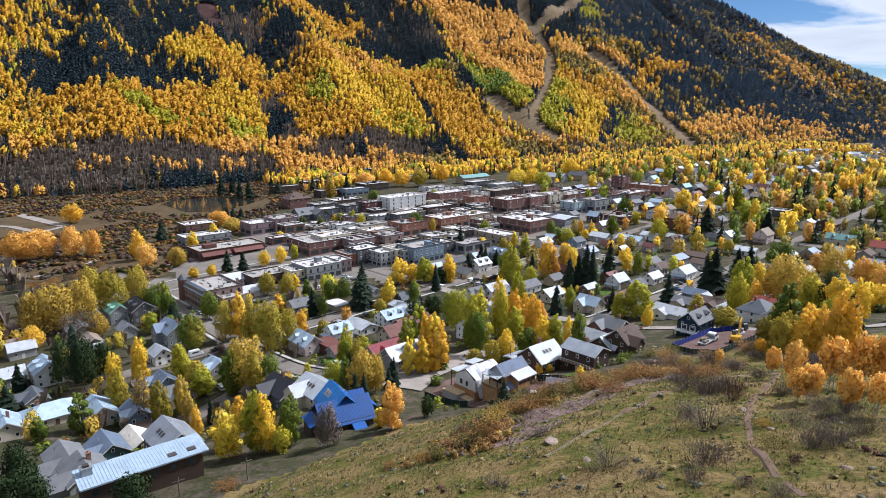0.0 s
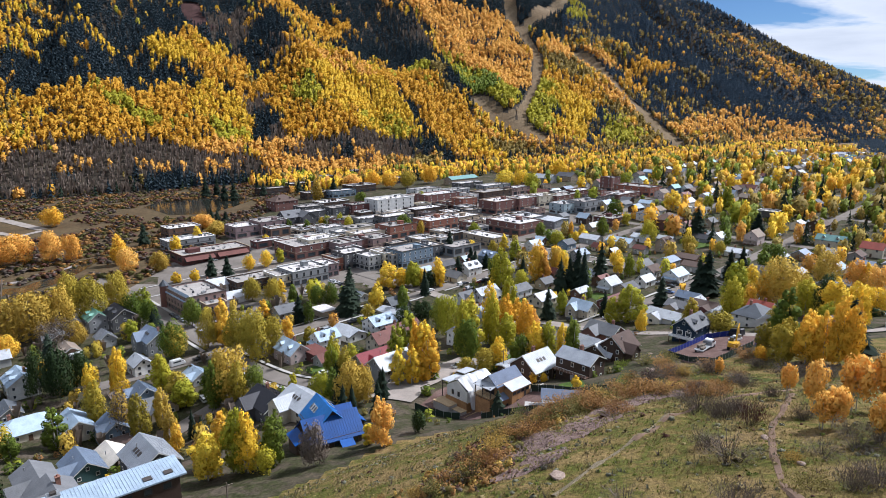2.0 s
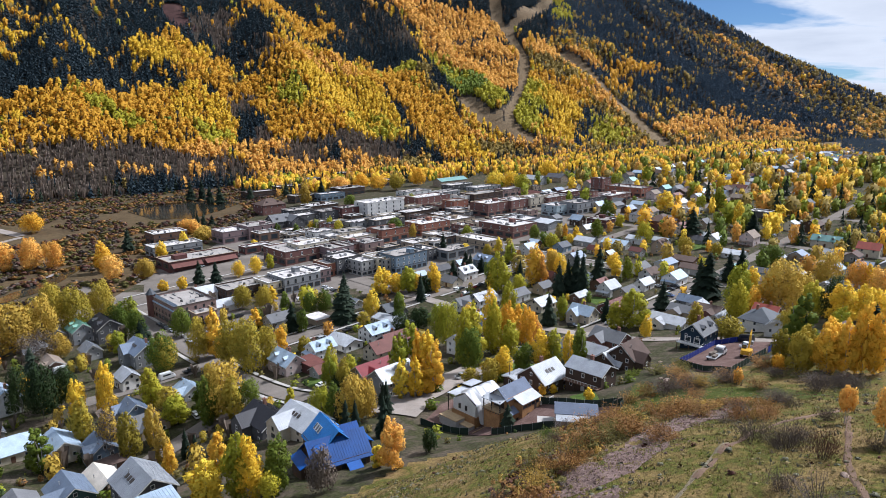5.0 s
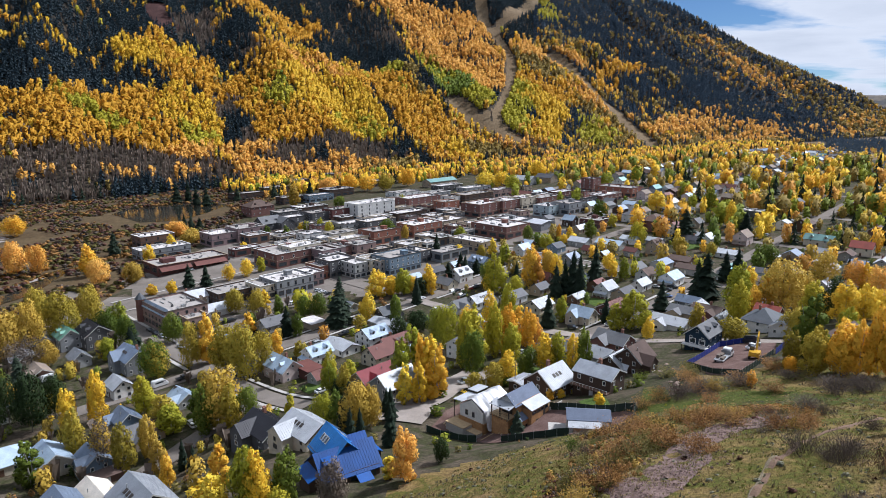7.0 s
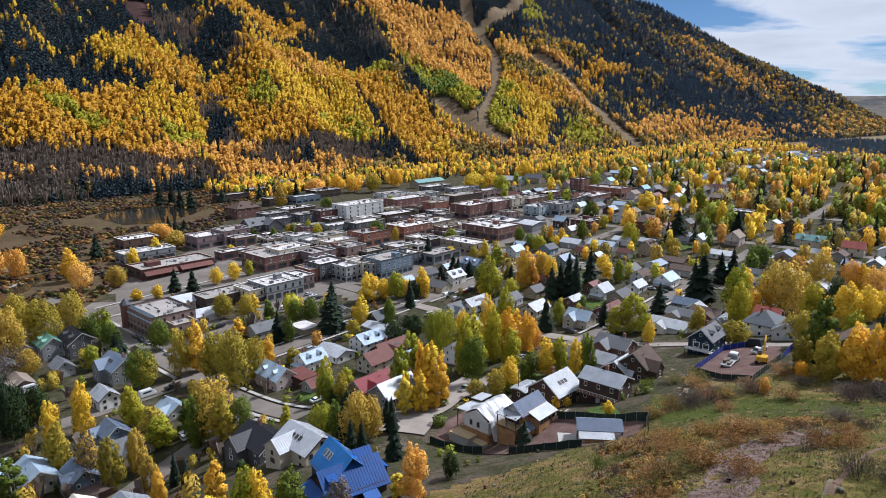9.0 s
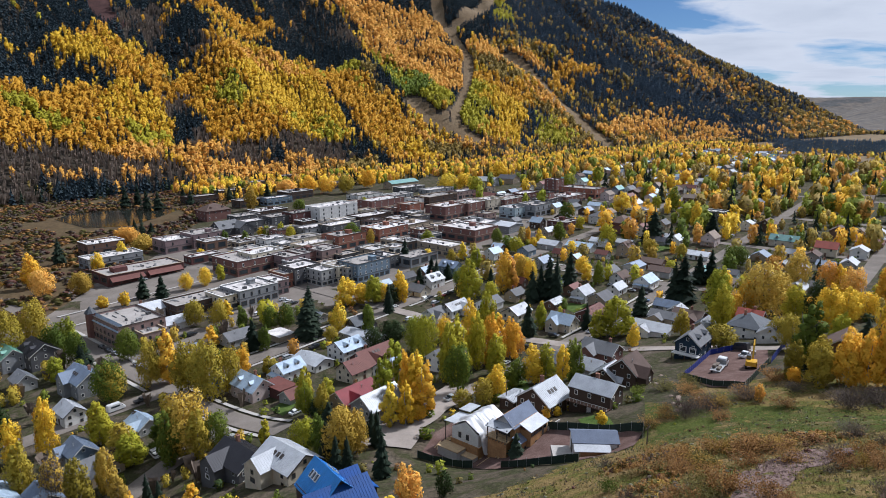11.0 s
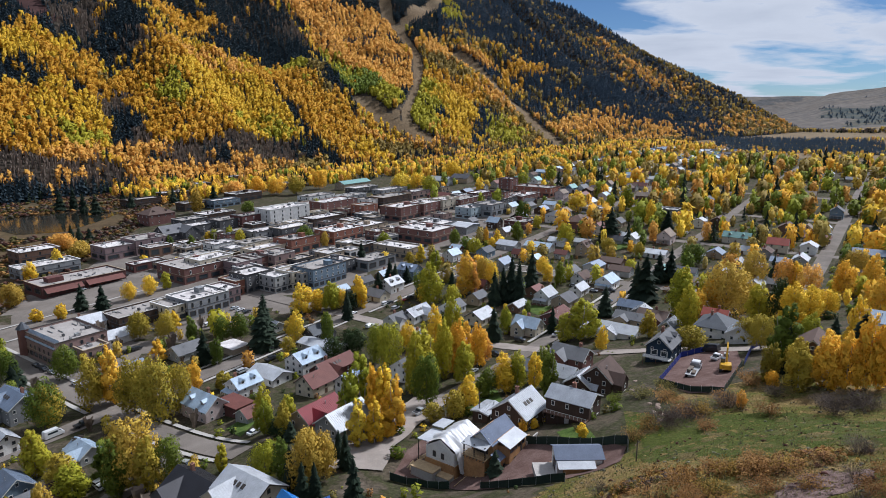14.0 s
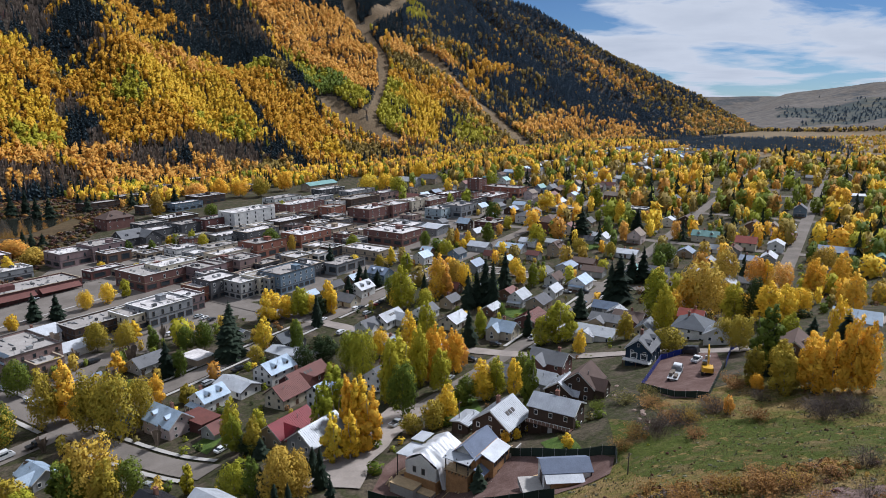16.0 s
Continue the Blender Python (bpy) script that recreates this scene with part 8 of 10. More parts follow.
flat_block(-22.0, 733.4, -43, 14.8, 34.8, 7, "darkgrey", 2)
flat_block(6.9, 711.2, -43, 14.8, 39.4, 7, "greywall", 2)
flat_block(34.4, 690.4, -43, 14.8, 34.8, 7, "pinkbrick", 2)
flat_block(-33.5, 679.9, -43, 14.8, 30.2, 7, "greywall", 2)
flat_block(-66.9, 689.8, -43, 17.0, 34.8, 7, "white", 2)
flat_block(70.0, 625.4, -43, 15.9, 32.5, 8, "brick", 2)
flat_block(92.6, 661.0, -43, 14.8, 30.2, 7, "maroon", 2)
flat_block(129.6, 699.0, -43, 13.8, 16.2, 14, "brick", 4)
flat_block(105.0, 616.4, -43, 8.5, 9.3, 13, "brick", 3)
flat_block(128.6, 635.5, -43, 18.0, 37.1, 7, "brick", 2)
flat_block(151.4, 668.4, -43, 40.3, 23.2, 9, "orangebrick", 2)
flat_block(104.9, 615.3, -43, 15.9, 30.2, 8, "darkgrey", 2)
flat_block(173.6, 562.4, -43, 25.4, 13.9, 5, "white", 1)
flat_block(222.8, 529.4, -43, 14.8, 13.9, 7, "darkgrey", 2)
flat_block(96.6, 519.2, -43, 17.0, 18.6, 6, "maroon", 2)
flat_block(-18.1, 430.5, -43, 14.8, 25.5, 6, "greywall", 1)
flat_block(-41.7, 421.1, -43, 17.0, 20.9, 8, "darkgrey", 2)
flat_block(-79.7, 305.9, -43, 10.6, 8.1, 3, "tan", 0)
flat_block(-68.5, 246.5, -43, 10.6, 7.0, 4, "maroon", 0)
flat_block(-73.8, 633.9, -43, 14.8, 30.2, 8, "pinkbrick", 2)
flat_block(-182.4, 676.9, -43, 14.8, 25.5, 7, "darkwood", 2)
flat_block(-239.6, 713.5, -43, 14.8, 34.8, 7, "darkwood", 2)
flat_block(-221.0, 755.6, -43, 12.7, 30.2, 7, "darkwood", 2)
flat_block(-180.6, 890.1, -43, 12.7, 25.5, 7, "darkwood", 2)
flat_block(-210.4, 823.4, -43, 12.7, 25.5, 7, "darkwood", 2)
flat_block(-110.5, 790.6, -43, 12.7, 25.5, 7, "darkwood", 2)

# ---- parked vehicles ----
car(-155.7, 303.6, -43, "black", "car")
car(-150.9, 298.9, -43, "black", "suv")
car(-146.4, 295.4, -43, "silver", "car")
car(-132.1, 282.0, -43, "white", "car")
car(-126.0, 277.0, -43, "silver", "van")
car(-119.8, 270.2, -43, "black", "pickup")
car(-123.0, 241.8, 47, "white", "van")
car(-116.5, 247.6, 47, "black", "pickup")
car(-95.9, 207.4, 47, "white", "suv")
car(-74.0, 208.0, -43, "silver", "suv")
car(-58.6, 222.7, 47, "white", "car")
car(-9.9, 216.9, 47, "silver", "pickup")
car(-124.0, 312.1, 47, "black", "car")
car(-120.9, 314.6, 47, "black", "suv")
car(-71.8, 281.6, 47, "silver", "suv")
car(-62.5, 292.0, 47, "black", "pickup")
car(-64.9, 302.2, 47, "black", "suv")
car(-96.5, 339.4, 47, "white", "suv")
car(-94.7, 342.9, 47, "silver", "car")
car(-88.9, 361.5, 47, "silver", "car")
car(-85.6, 358.2, 47, "white", "car")
car(-81.8, 354.9, 47, "black", "car")
car(-30.1, 341.7, 47, "white", "car")
car(-22.4, 321.9, 47, "white", "suv")
car(-18.2, 319.4, 47, "silver", "car")
car(-14.1, 353.0, 47, "white", "suv")
car(-11.8, 354.3, 47, "black", "car")
car(-9.5, 344.9, 47, "silver", "suv")
car(-5.4, 355.7, 47, "red", "car")
car(-1.4, 359.5, 47, "black", "pickup")
car(-12.1, 322.6, 47, "white", "car")
car(10.3, 254.7, 47, "white", "suv")
car(13.0, 254.8, 47, "silver", "car")
car(37.9, 286.0, -43, "black", "suv")
car(54.0, 287.8, 47, "white", "pickup")
car(24.5, 271.8, -43, "black", "suv")
car(86.4, 361.8, -43, "silver", "car")
car(88.2, 358.1, -43, "black", "suv")
car(93.1, 350.3, -43, "silver", "car")
car(97.5, 343.8, -43, "black", "car")
car(101.3, 348.1, -43, "black", "pickup")
car(93.2, 331.3, -43, "blue", "suv")
car(205.1, 466.8, 47, "silver", "suv")
car(229.0, 497.7, 47, "white", "suv")
car(195.0, 442.2, 47, "black", "car")
car(246.2, 513.9, 47, "white", "car")
car(-166.1, 437.7, 47, "black", "suv")
car(-180.2, 412.1, 47, "silver", "car")
car(-190.1, 410.9, 47, "silver", "car")
car(-165.7, 485.8, 47, "white", "car")
car(-160.2, 492.5, 47, "black", "car")
car(-156.2, 498.0, 47, "silver", "car")
car(-39.6, 461.8, -43, "silver", "car")
car(-36.0, 467.1, -43, "black", "car")
car(-22.3, 512.7, -43, "white", "car")
car(-18.0, 517.5, -43, "silver", "car")
car(74.6, 541.5, -43, "white", "car")
car(76.7, 529.6, -43, "black", "car")
car(82.8, 537.1, -43, "silver", "car")
car(152.8, 642.4, 47, "white", "car")
car(147.9, 598.6, 47, "silver", "car")
car(234.6, 489.9, 47, "white", "suv")
car(249.9, 510.4, 47, "white", "suv")
car(293.6, 564.1, 47, "white", "suv")
car(328.0, 609.2, 47, "black", "car")
car(295.3, 438.9, 47, "white", "car")
car(-170.1, 250.1, 47, "white", "van")
car(-151.3, 215.1, 47, "black", "car")
car(-94.2, 205.3, 47, "white", "suv")

# ---- trees of the town and the spur ----
tree(-116.8, 216.7, 14.9, 9.4, "lime", "o")
tree(-106.5, 182.5, 16.5, 7.8, "olive", "o")
tree(-101.6, 202.8, 10.5, 10.3, "lime", "o")
tree(-96.4, 209.8, 11.4, 6.1, "green", "c")
tree(-86.3, 203.4, 19.7, 15.6, "tan", "r")
tree(-88.8, 200.3, 17.8, 8.7, "olive", "o")
tree(-81.2, 198.5, 16.2, 8.7, "olive", "o")
tree(-77.4, 202.5, 12.7, 8.9, "green", "r")
tree(-128.4, 248.2, 17.1, 13.7, "green", "r")
tree(-156.4, 283.2, 15.1, 9.4, "green", "r")
tree(-153.0, 280.2, 10.7, 6.2, "needle", "s")
tree(-138.3, 288.7, 14.3, 11.9, "green", "r")
tree(-118.2, 260.2, 18.2, 9.7, "olive", "r")
tree(-112.9, 263.4, 22.5, 7.9, "gold", "c")
tree(-101.9, 252.5, 20.7, 14.2, "olive", "r")
tree(-92.9, 246.2, 22.2, 14.8, "olive", "r")
tree(-87.1, 251.1, 17.9, 9.5, "olive", "r")
tree(-86.7, 269.4, 11.8, 7.2, "gold", "o")
tree(-76.4, 267.1, 7.5, 7.1, "olive", "o")
tree(-108.1, 300.2, 9.5, 5.7, "gold", "c")
tree(-123.7, 328.3, 12.9, 12.5, "olive", "r")
tree(-111.8, 325.9, 12.9, 10.0, "olive", "r")
tree(-110.9, 336.3, 9.9, 5.7, "yellow", "c")
tree(-99.6, 320.2, 11.5, 6.2, "green", "o")
tree(-88.6, 293.4, 14.5, 7.2, "needle", "s")
tree(-83.4, 292.3, 11.7, 6.7, "green", "o")
tree(-66.7, 307.0, 24.0, 13.1, "needle", "s")
tree(-67.4, 304.0, 19.6, 11.8, "needle", "s")
tree(-86.0, 317.4, 11.5, 8.6, "green", "r")
tree(-78.9, 318.0, 12.8, 9.9, "green", "r")
tree(-54.1, 310.9, 15.2, 9.2, "yellow", "o")
tree(-56.5, 298.5, 7.3, 7.0, "olive", "r")
tree(-41.8, 315.2, 11.7, 7.4, "lime", "o")
tree(-166.1, 375.4, 14.6, 7.7, "needle", "s")
tree(-156.0, 375.1, 13.2, 7.2, "needle", "s")
tree(-147.1, 388.0, 10.4, 9.0, "yellow", "r")
tree(-139.5, 396.4, 10.7, 9.8, "yellow", "r")
tree(-133.2, 405.5, 10.3, 6.9, "lime", "o")
tree(-181.4, 361.7, 7.0, 7.6, "yellow", "o")
tree(-170.7, 363.6, 8.5, 6.6, "yellow", "o")
tree(-205.2, 387.6, 13.3, 11.7, "tan", "r")
tree(-217.8, 436.5, 13.4, 9.9, "yellow", "o")
tree(-215.8, 467.7, 13.4, 9.3, "yellow", "o")
tree(-231.6, 516.6, 13.2, 15.9, "orange", "r")
tree(-212.5, 496.2, 11.6, 15.3, "tan", "r")
tree(-163.4, 466.1, 6.6, 5.8, "yellow", "o")
tree(-140.5, 458.3, 5.5, 7.2, "yellow", "r")
tree(-131.2, 523.7, 9.6, 7.5, "lime", "r")
tree(-135.4, 524.7, 8.4, 6.6, "yellow", "o")
tree(-119.9, 521.0, 12.5, 7.4, "lime", "o")
tree(-111.1, 511.6, 11.1, 8.9, "lime", "r")
tree(-142.8, 505.0, 10.1, 7.2, "green", "o")
tree(-159.0, 508.7, 10.1, 7.2, "green", "o")
tree(-63.6, 489.9, 15.9, 16.5, "green", "r")
tree(-49.7, 483.3, 11.9, 7.0, "tan", "r")
tree(-54.6, 348.4, 15.6, 13.2, "yellow", "o")
tree(-41.1, 349.9, 15.8, 11.1, "lime", "o")
tree(-47.2, 351.2, 11.5, 11.1, "yellow", "o")
tree(-39.8, 351.3, 13.8, 8.4, "lime", "r")
tree(-32.7, 335.7, 15.2, 6.4, "needle", "s")
tree(-27.3, 355.8, 16.1, 9.1, "yellow", "o")
tree(-35.7, 353.1, 10.2, 7.0, "yellow", "r")
tree(-30.9, 347.7, 10.9, 8.3, "dark", "o")
tree(-56.5, 228.3, 14.7, 7.2, "lime", "o")
tree(-54.8, 219.1, 11.4, 6.6, "lime", "o")
tree(-48.6, 221.7, 10.7, 6.4, "lime", "o")
tree(-50.0, 212.7, 6.0, 7.2, "dark", "r")
tree(-46.4, 208.0, 5.9, 5.4, "needle", "s")
tree(-50.4, 187.3, 10.4, 8.2, "lime", "r")
tree(-46.1, 184.9, 11.8, 6.1, "green", "o")
tree(-40.3, 188.4, 11.3, 8.3, "tan", "o")
tree(-35.8, 180.1, 12.9, 7.3, "tan", "r")
tree(-32.8, 191.8, 7.8, 3.7, "needle", "s")
tree(-40.1, 171.6, 9.1, 3.5, "needle", "s")
tree(-37.3, 170.3, 9.1, 3.7, "needle", "s")
tree(-28.8, 162.9, 11.6, 4.5, "needle", "s")
tree(-31.0, 185.0, 10.4, 3.6, "needle", "s")
tree(-27.0, 217.7, 21.1, 8.3, "lime", "c")
tree(-23.9, 207.0, 20.0, 5.5, "gold", "c")
tree(-20.8, 206.4, 20.0, 6.6, "yellow", "c")
tree(-18.0, 201.8, 17.9, 6.1, "gold", "c")
tree(-23.4, 197.5, 13.6, 4.8, "yellow", "c")
tree(-27.8, 196.8, 13.5, 5.2, "yellow", "c")
tree(-21.1, 200.5, 12.2, 4.8, "gold", "c")
tree(-30.1, 208.4, 18.4, 6.3, "lime", "c")
tree(-37.7, 285.1, 10.6, 8.9, "dark", "r")
tree(-29.9, 292.5, 10.9, 13.8, "dark", "r")
tree(-21.1, 280.8, 15.1, 10.0, "lime", "r")
tree(-16.3, 267.0, 19.8, 10.5, "lime", "r")
tree(-9.3, 238.9, 23.5, 7.5, "lime", "o")
tree(-6.0, 243.8, 24.0, 10.5, "lime", "c")
tree(-7.1, 224.5, 17.5, 10.4, "green", "r")
tree(-8.2, 290.2, 12.1, 9.2, "yellow", "r")
tree(1.5, 273.8, 23.8, 9.8, "yellow", "o")
tree(9.7, 284.9, 23.7, 8.7, "lime", "o")
tree(7.7, 257.4, 21.4, 9.2, "gold", "o")
tree(2.0, 253.2, 23.0, 8.0, "lime", "o")
tree(15.6, 260.8, 17.4, 8.3, "gold", "o")
tree(7.5, 243.5, 16.2, 9.6, "lime", "o")
tree(3.9, 212.0, 12.3, 7.4, "yellow", "o")
tree(-0.7, 209.0, 8.6, 8.0, "olive", "r")
tree(12.6, 225.9, 9.4, 7.1, "green", "r")
tree(17.2, 226.2, 14.1, 8.5, "yellow", "o")
tree(26.3, 223.0, 13.0, 6.3, "yellow", "o")
tree(21.8, 226.5, 14.1, 7.1, "lime", "o")
tree(28.3, 214.7, 16.0, 5.0, "green", "c")
tree(16.9, 189.5, 2.8, 2.9, "yellow", "o")
tree(24.4, 175.1, 4.0, 3.3, "yellow", "o")
tree(13.7, 188.4, 3.9, 2.9, "gold", "o")
tree(27.7, 289.9, 15.9, 6.6, "needle", "s")
tree(35.1, 299.4, 12.7, 7.3, "lime", "o")
tree(53.5, 292.5, 12.4, 5.3, "needle", "s")
tree(61.8, 279.1, 17.7, 16.0, "lime", "o")
tree(54.5, 278.3, 13.0, 9.1, "lime", "o")
tree(62.0, 258.4, 9.9, 5.9, "yellow", "o")
tree(83.1, 309.1, 14.5, 7.7, "needle", "s")
tree(83.3, 266.5, 12.0, 7.7, "olive", "o")
tree(7.6, 348.3, 23.1, 15.5, "lime", "o")
tree(4.3, 358.3, 14.9, 10.1, "green", "r")
tree(28.5, 362.7, 24.0, 13.3, "gold", "o")
tree(31.4, 362.1, 19.7, 7.7, "orange", "c")
tree(40.1, 375.8, 15.8, 9.9, "tan", "r")
tree(43.5, 369.7, 15.6, 9.1, "yellow", "r")
tree(39.0, 341.1, 18.7, 7.8, "needle", "s")
tree(48.2, 343.6, 24.0, 9.6, "needle", "s")
tree(50.6, 338.3, 24.0, 8.3, "needle", "s")
tree(64.1, 365.0, 21.6, 9.0, "needle", "s")
tree(44.1, 344.6, 18.9, 6.8, "needle", "s")
tree(19.9, 354.9, 16.3, 6.9, "needle", "s")
tree(18.0, 341.5, 11.5, 9.7, "lime", "r")
tree(75.2, 373.3, 11.1, 8.1, "yellow", "o")
tree(80.1, 366.6, 14.1, 7.9, "lime", "o")
tree(77.5, 390.3, 10.0, 9.7, "yellow", "r")
tree(109.5, 325.8, 24.0, 13.7, "needle", "s")
tree(105.8, 327.1, 21.0, 9.6, "needle", "s")
tree(138.1, 357.3, 20.0, 9.1, "needle", "s")
tree(132.5, 358.9, 17.0, 8.5, "needle", "s")
tree(111.9, 294.5, 23.9, 14.8, "lime", "o")
tree(100.6, 268.7, 19.4, 11.1, "lime", "o")
tree(111.9, 280.6, 14.4, 7.0, "gold", "o")
tree(84.6, 237.1, 9.0, 11.6, "olive", "r")
tree(125.5, 284.6, 24.0, 21.5, "tan", "r")
tree(121.1, 288.0, 17.3, 9.7, "gold", "r")
tree(170.1, 333.9, 20.3, 15.7, "tan", "r")
tree(137.3, 291.3, 17.6, 12.3, "tan", "r")
tree(103.3, 234.4, 9.1, 8.7, "olive", "r")
tree(127.8, 265.1, 17.0, 11.1, "lime", "o")
tree(132.4, 259.8, 17.8, 9.8, "dark", "r")
tree(98.9, 220.2, 12.0, 9.0, "olive", "r")
tree(86.1, 191.4, 20.4, 7.6, "green", "c")
tree(86.5, 190.9, 14.1, 5.5, "needle", "s")
tree(107.3, 209.8, 12.3, 7.7, "lime", "o")
tree(77.7, 174.6, 12.7, 8.2, "olive", "o")
tree(82.1, 170.8, 13.8, 8.0, "gold", "o")
tree(85.5, 168.8, 15.0, 7.3, "gold", "o")
tree(88.2, 166.1, 19.3, 7.8, "gold", "o")
tree(89.8, 164.0, 17.1, 6.4, "gold", "o")
tree(104.9, 189.4, 18.7, 7.6, "yellow", "o")
tree(75.3, 180.5, 4.5, 3.7, "gold", "r")
tree(139.0, 251.5, 15.1, 10.5, "yellow", "o")
tree(150.6, 257.7, 11.1, 10.9, "yellow", "r")
tree(174.9, 316.6, 17.9, 11.4, "orange", "a")
tree(174.6, 298.6, 16.9, 12.3, "orange", "a")
tree(179.1, 314.2, 16.5, 9.5, "yellow", "o")
tree(184.4, 290.2, 18.9, 11.2, "gold", "o")
tree(204.0, 297.0, 19.5, 11.6, "gold", "o")
tree(221.5, 328.0, 17.4, 14.3, "tan", "r")
tree(160.7, 243.7, 16.7, 9.3, "gold", "o")
tree(117.0, 211.5, 8.9, 6.9, "needle", "s")
tree(167.4, 388.1, 13.5, 16.6, "green", "r")
tree(187.7, 461.7, 19.9, 13.9, "needle", "s")
tree(146.7, 462.5, 24.0, 15.7, "needle", "s")
tree(172.3, 451.1, 14.8, 8.5, "orange", "o")
tree(193.0, 500.3, 21.5, 11.2, "yellow", "o")
tree(205.2, 571.3, 22.1, 13.7, "lime", "o")
tree(189.4, 570.0, 15.6, 10.7, "lime", "o")
tree(159.0, 569.8, 19.4, 19.4, "yellow", "o")
tree(111.4, 453.7, 15.5, 13.0, "lime", "r")
tree(130.2, 425.5, 11.0, 10.8, "olive", "r")
tree(146.0, 414.3, 9.7, 8.4, "olive", "r")
tree(96.6, 493.4, 9.2, 6.6, "orange", "o")
tree(107.8, 511.0, 10.8, 8.6, "lime", "o")
tree(104.5, 540.9, 16.9, 15.4, "green", "r")
tree(84.2, 477.6, 14.1, 11.2, "green", "o")
tree(68.1, 469.1, 10.7, 5.5, "yellow", "c")
tree(60.6, 470.9, 12.7, 5.5, "gold", "o")
tree(62.3, 460.3, 7.0, 6.1, "yellow", "r")
tree(47.9, 444.6, 11.2, 11.0, "lime", "r")
tree(38.9, 470.9, 11.8, 10.1, "green", "r")
tree(17.8, 409.9, 13.7, 8.0, "lime", "c")
tree(11.5, 431.2, 12.6, 5.6, "yellow", "c")
tree(-9.3, 477.2, 11.1, 10.9, "lime", "r")
tree(-25.1, 432.6, 16.0, 7.7, "needle", "s")
tree(-9.8, 392.3, 13.0, 7.0, "needle", "s")
tree(-7.0, 386.1, 12.8, 6.9, "needle", "s")
tree(-0.4, 390.2, 9.8, 7.0, "needle", "s")
tree(-16.8, 372.6, 12.3, 6.6, "needle", "s")
tree(-11.0, 436.3, 7.2, 7.8, "yellow", "r")
tree(4.1, 426.0, 8.9, 6.9, "olive", "r")
tree(-25.9, 351.0, 13.0, 8.4, "yellow", "o")
tree(12.8, 269.4, 16.9, 6.4, "gold", "c")
tree(18.9, 266.7, 13.5, 7.5, "orange", "o")
tree(-69.0, 778.0, 22.2, 19.1, "gold", "r")
tree(-154.8, 739.6, 17.8, 23.8, "orange", "r")
tree(-133.6, 753.7, 20.0, 19.5, "gold", "r")
tree(-112.1, 747.2, 18.1, 21.8, "gold", "r")
tree(-90.8, 740.8, 21.0, 21.7, "olive", "r")
tree(-171.7, 649.8, 24.0, 14.5, "tan", "o")
tree(-123.6, 631.5, 12.7, 13.2, "green", "r")
tree(20.3, 736.4, 20.1, 28.0, "yellow", "r")
tree(38.1, 730.8, 20.0, 24.3, "yellow", "r")
tree(46.8, 699.4, 20.3, 19.8, "lime", "r")
tree(89.6, 831.0, 20.8, 25.1, "yellow", "r")
tree(132.4, 737.0, 11.2, 10.0, "yellow", "r")
tree(147.8, 709.8, 18.0, 16.8, "lime", "r")
tree(134.1, 334.4, 14.5, 10.2, "yellow", "o")
tree(-63.8, 629.7, 12.8, 12.3, "lime", "o")
tree(-203.6, 268.9, 24.0, 21.0, "tan", "r")
tree(-197.2, 280.3, 23.6, 16.3, "tan", "r")
tree(-209.4, 261.6, 21.0, 12.9, "tan", "r")
tree(-190.4, 292.6, 24.0, 16.9, "olive", "r")
tree(-212.0, 310.0, 21.3, 14.9, "olive", "r")
tree(-187.2, 310.3, 21.2, 14.8, "olive", "r")
tree(-311.5, 404.5, 21.4, 27.0, "orange", "r")
tree(-321.9, 396.8, 21.0, 22.8, "orange", "r")
tree(-292.4, 412.6, 21.7, 17.6, "orange", "r")
tree(-278.0, 412.7, 19.7, 13.7, "orange", "r")
tree(-372.4, 531.0, 17.4, 20.9, "gold", "r")
tree(-240.9, 405.0, 21.2, 13.0, "gold", "o")
tree(-223.0, 383.4, 16.5, 14.5, "orange", "r")
tree(-203.8, 390.2, 11.2, 9.5, "tan", "r")
tree(-253.0, 459.3, 18.5, 9.4, "needle", "s")
tree(-168.0, 230.5, 18.8, 9.1, "needle", "s")
tree(-149.5, 208.1, 21.4, 12.4, "dark", "r")
tree(-161.1, 213.7, 17.6, 8.5, "dark", "r")
tree(-148.7, 218.9, 15.7, 8.7, "dark", "r")
tree(-199.5, 248.4, 11.4, 11.0, "gold", "r")
tree(-167.7, 224.7, 11.6, 5.6, "gold", "o")
tree(-137.3, 207.7, 15.0, 7.4, "yellow", "o")
tree(-130.5, 212.9, 19.6, 8.4, "yellow", "o")
tree(-124.2, 189.5, 16.8, 8.5, "olive", "o")
tree(-114.9, 187.0, 14.7, 7.5, "tan", "o")
tree(-117.7, 218.0, 14.5, 6.8, "olive", "o")
tree(-105.7, 206.8, 11.7, 11.1, "olive", "o")
tree(-102.1, 188.7, 14.8, 5.6, "tan", "o")
tree(-87.7, 169.1, 10.8, 4.4, "gold", "o")
tree(-88.1, 179.4, 9.5, 3.2, "needle", "s")
tree(-84.3, 177.2, 7.5, 2.8, "needle", "s")
tree(-56.9, 122.3, 11.4, 7.3, "yellow", "o")
tree(-51.5, 124.7, 15.2, 7.4, "lime", "o")
tree(-44.9, 128.0, 12.8, 6.9, "green", "o")
tree(-45.3, 123.6, 6.0, 4.9, "lime", "r")
tree(-49.2, 123.9, 14.4, 6.1, "yellow", "o")
tree(-43.5, 179.1, 11.0, 3.8, "needle", "s")
tree(-40.7, 178.1, 10.0, 3.8, "needle", "s")
tree(-39.7, 177.8, 14.4, 10.2, "tan", "r")
tree(-23.1, 133.7, 11.8, 6.7, "orange", "o")
tree(-26.3, 136.0, 5.4, 2.9, "yellow", "c")
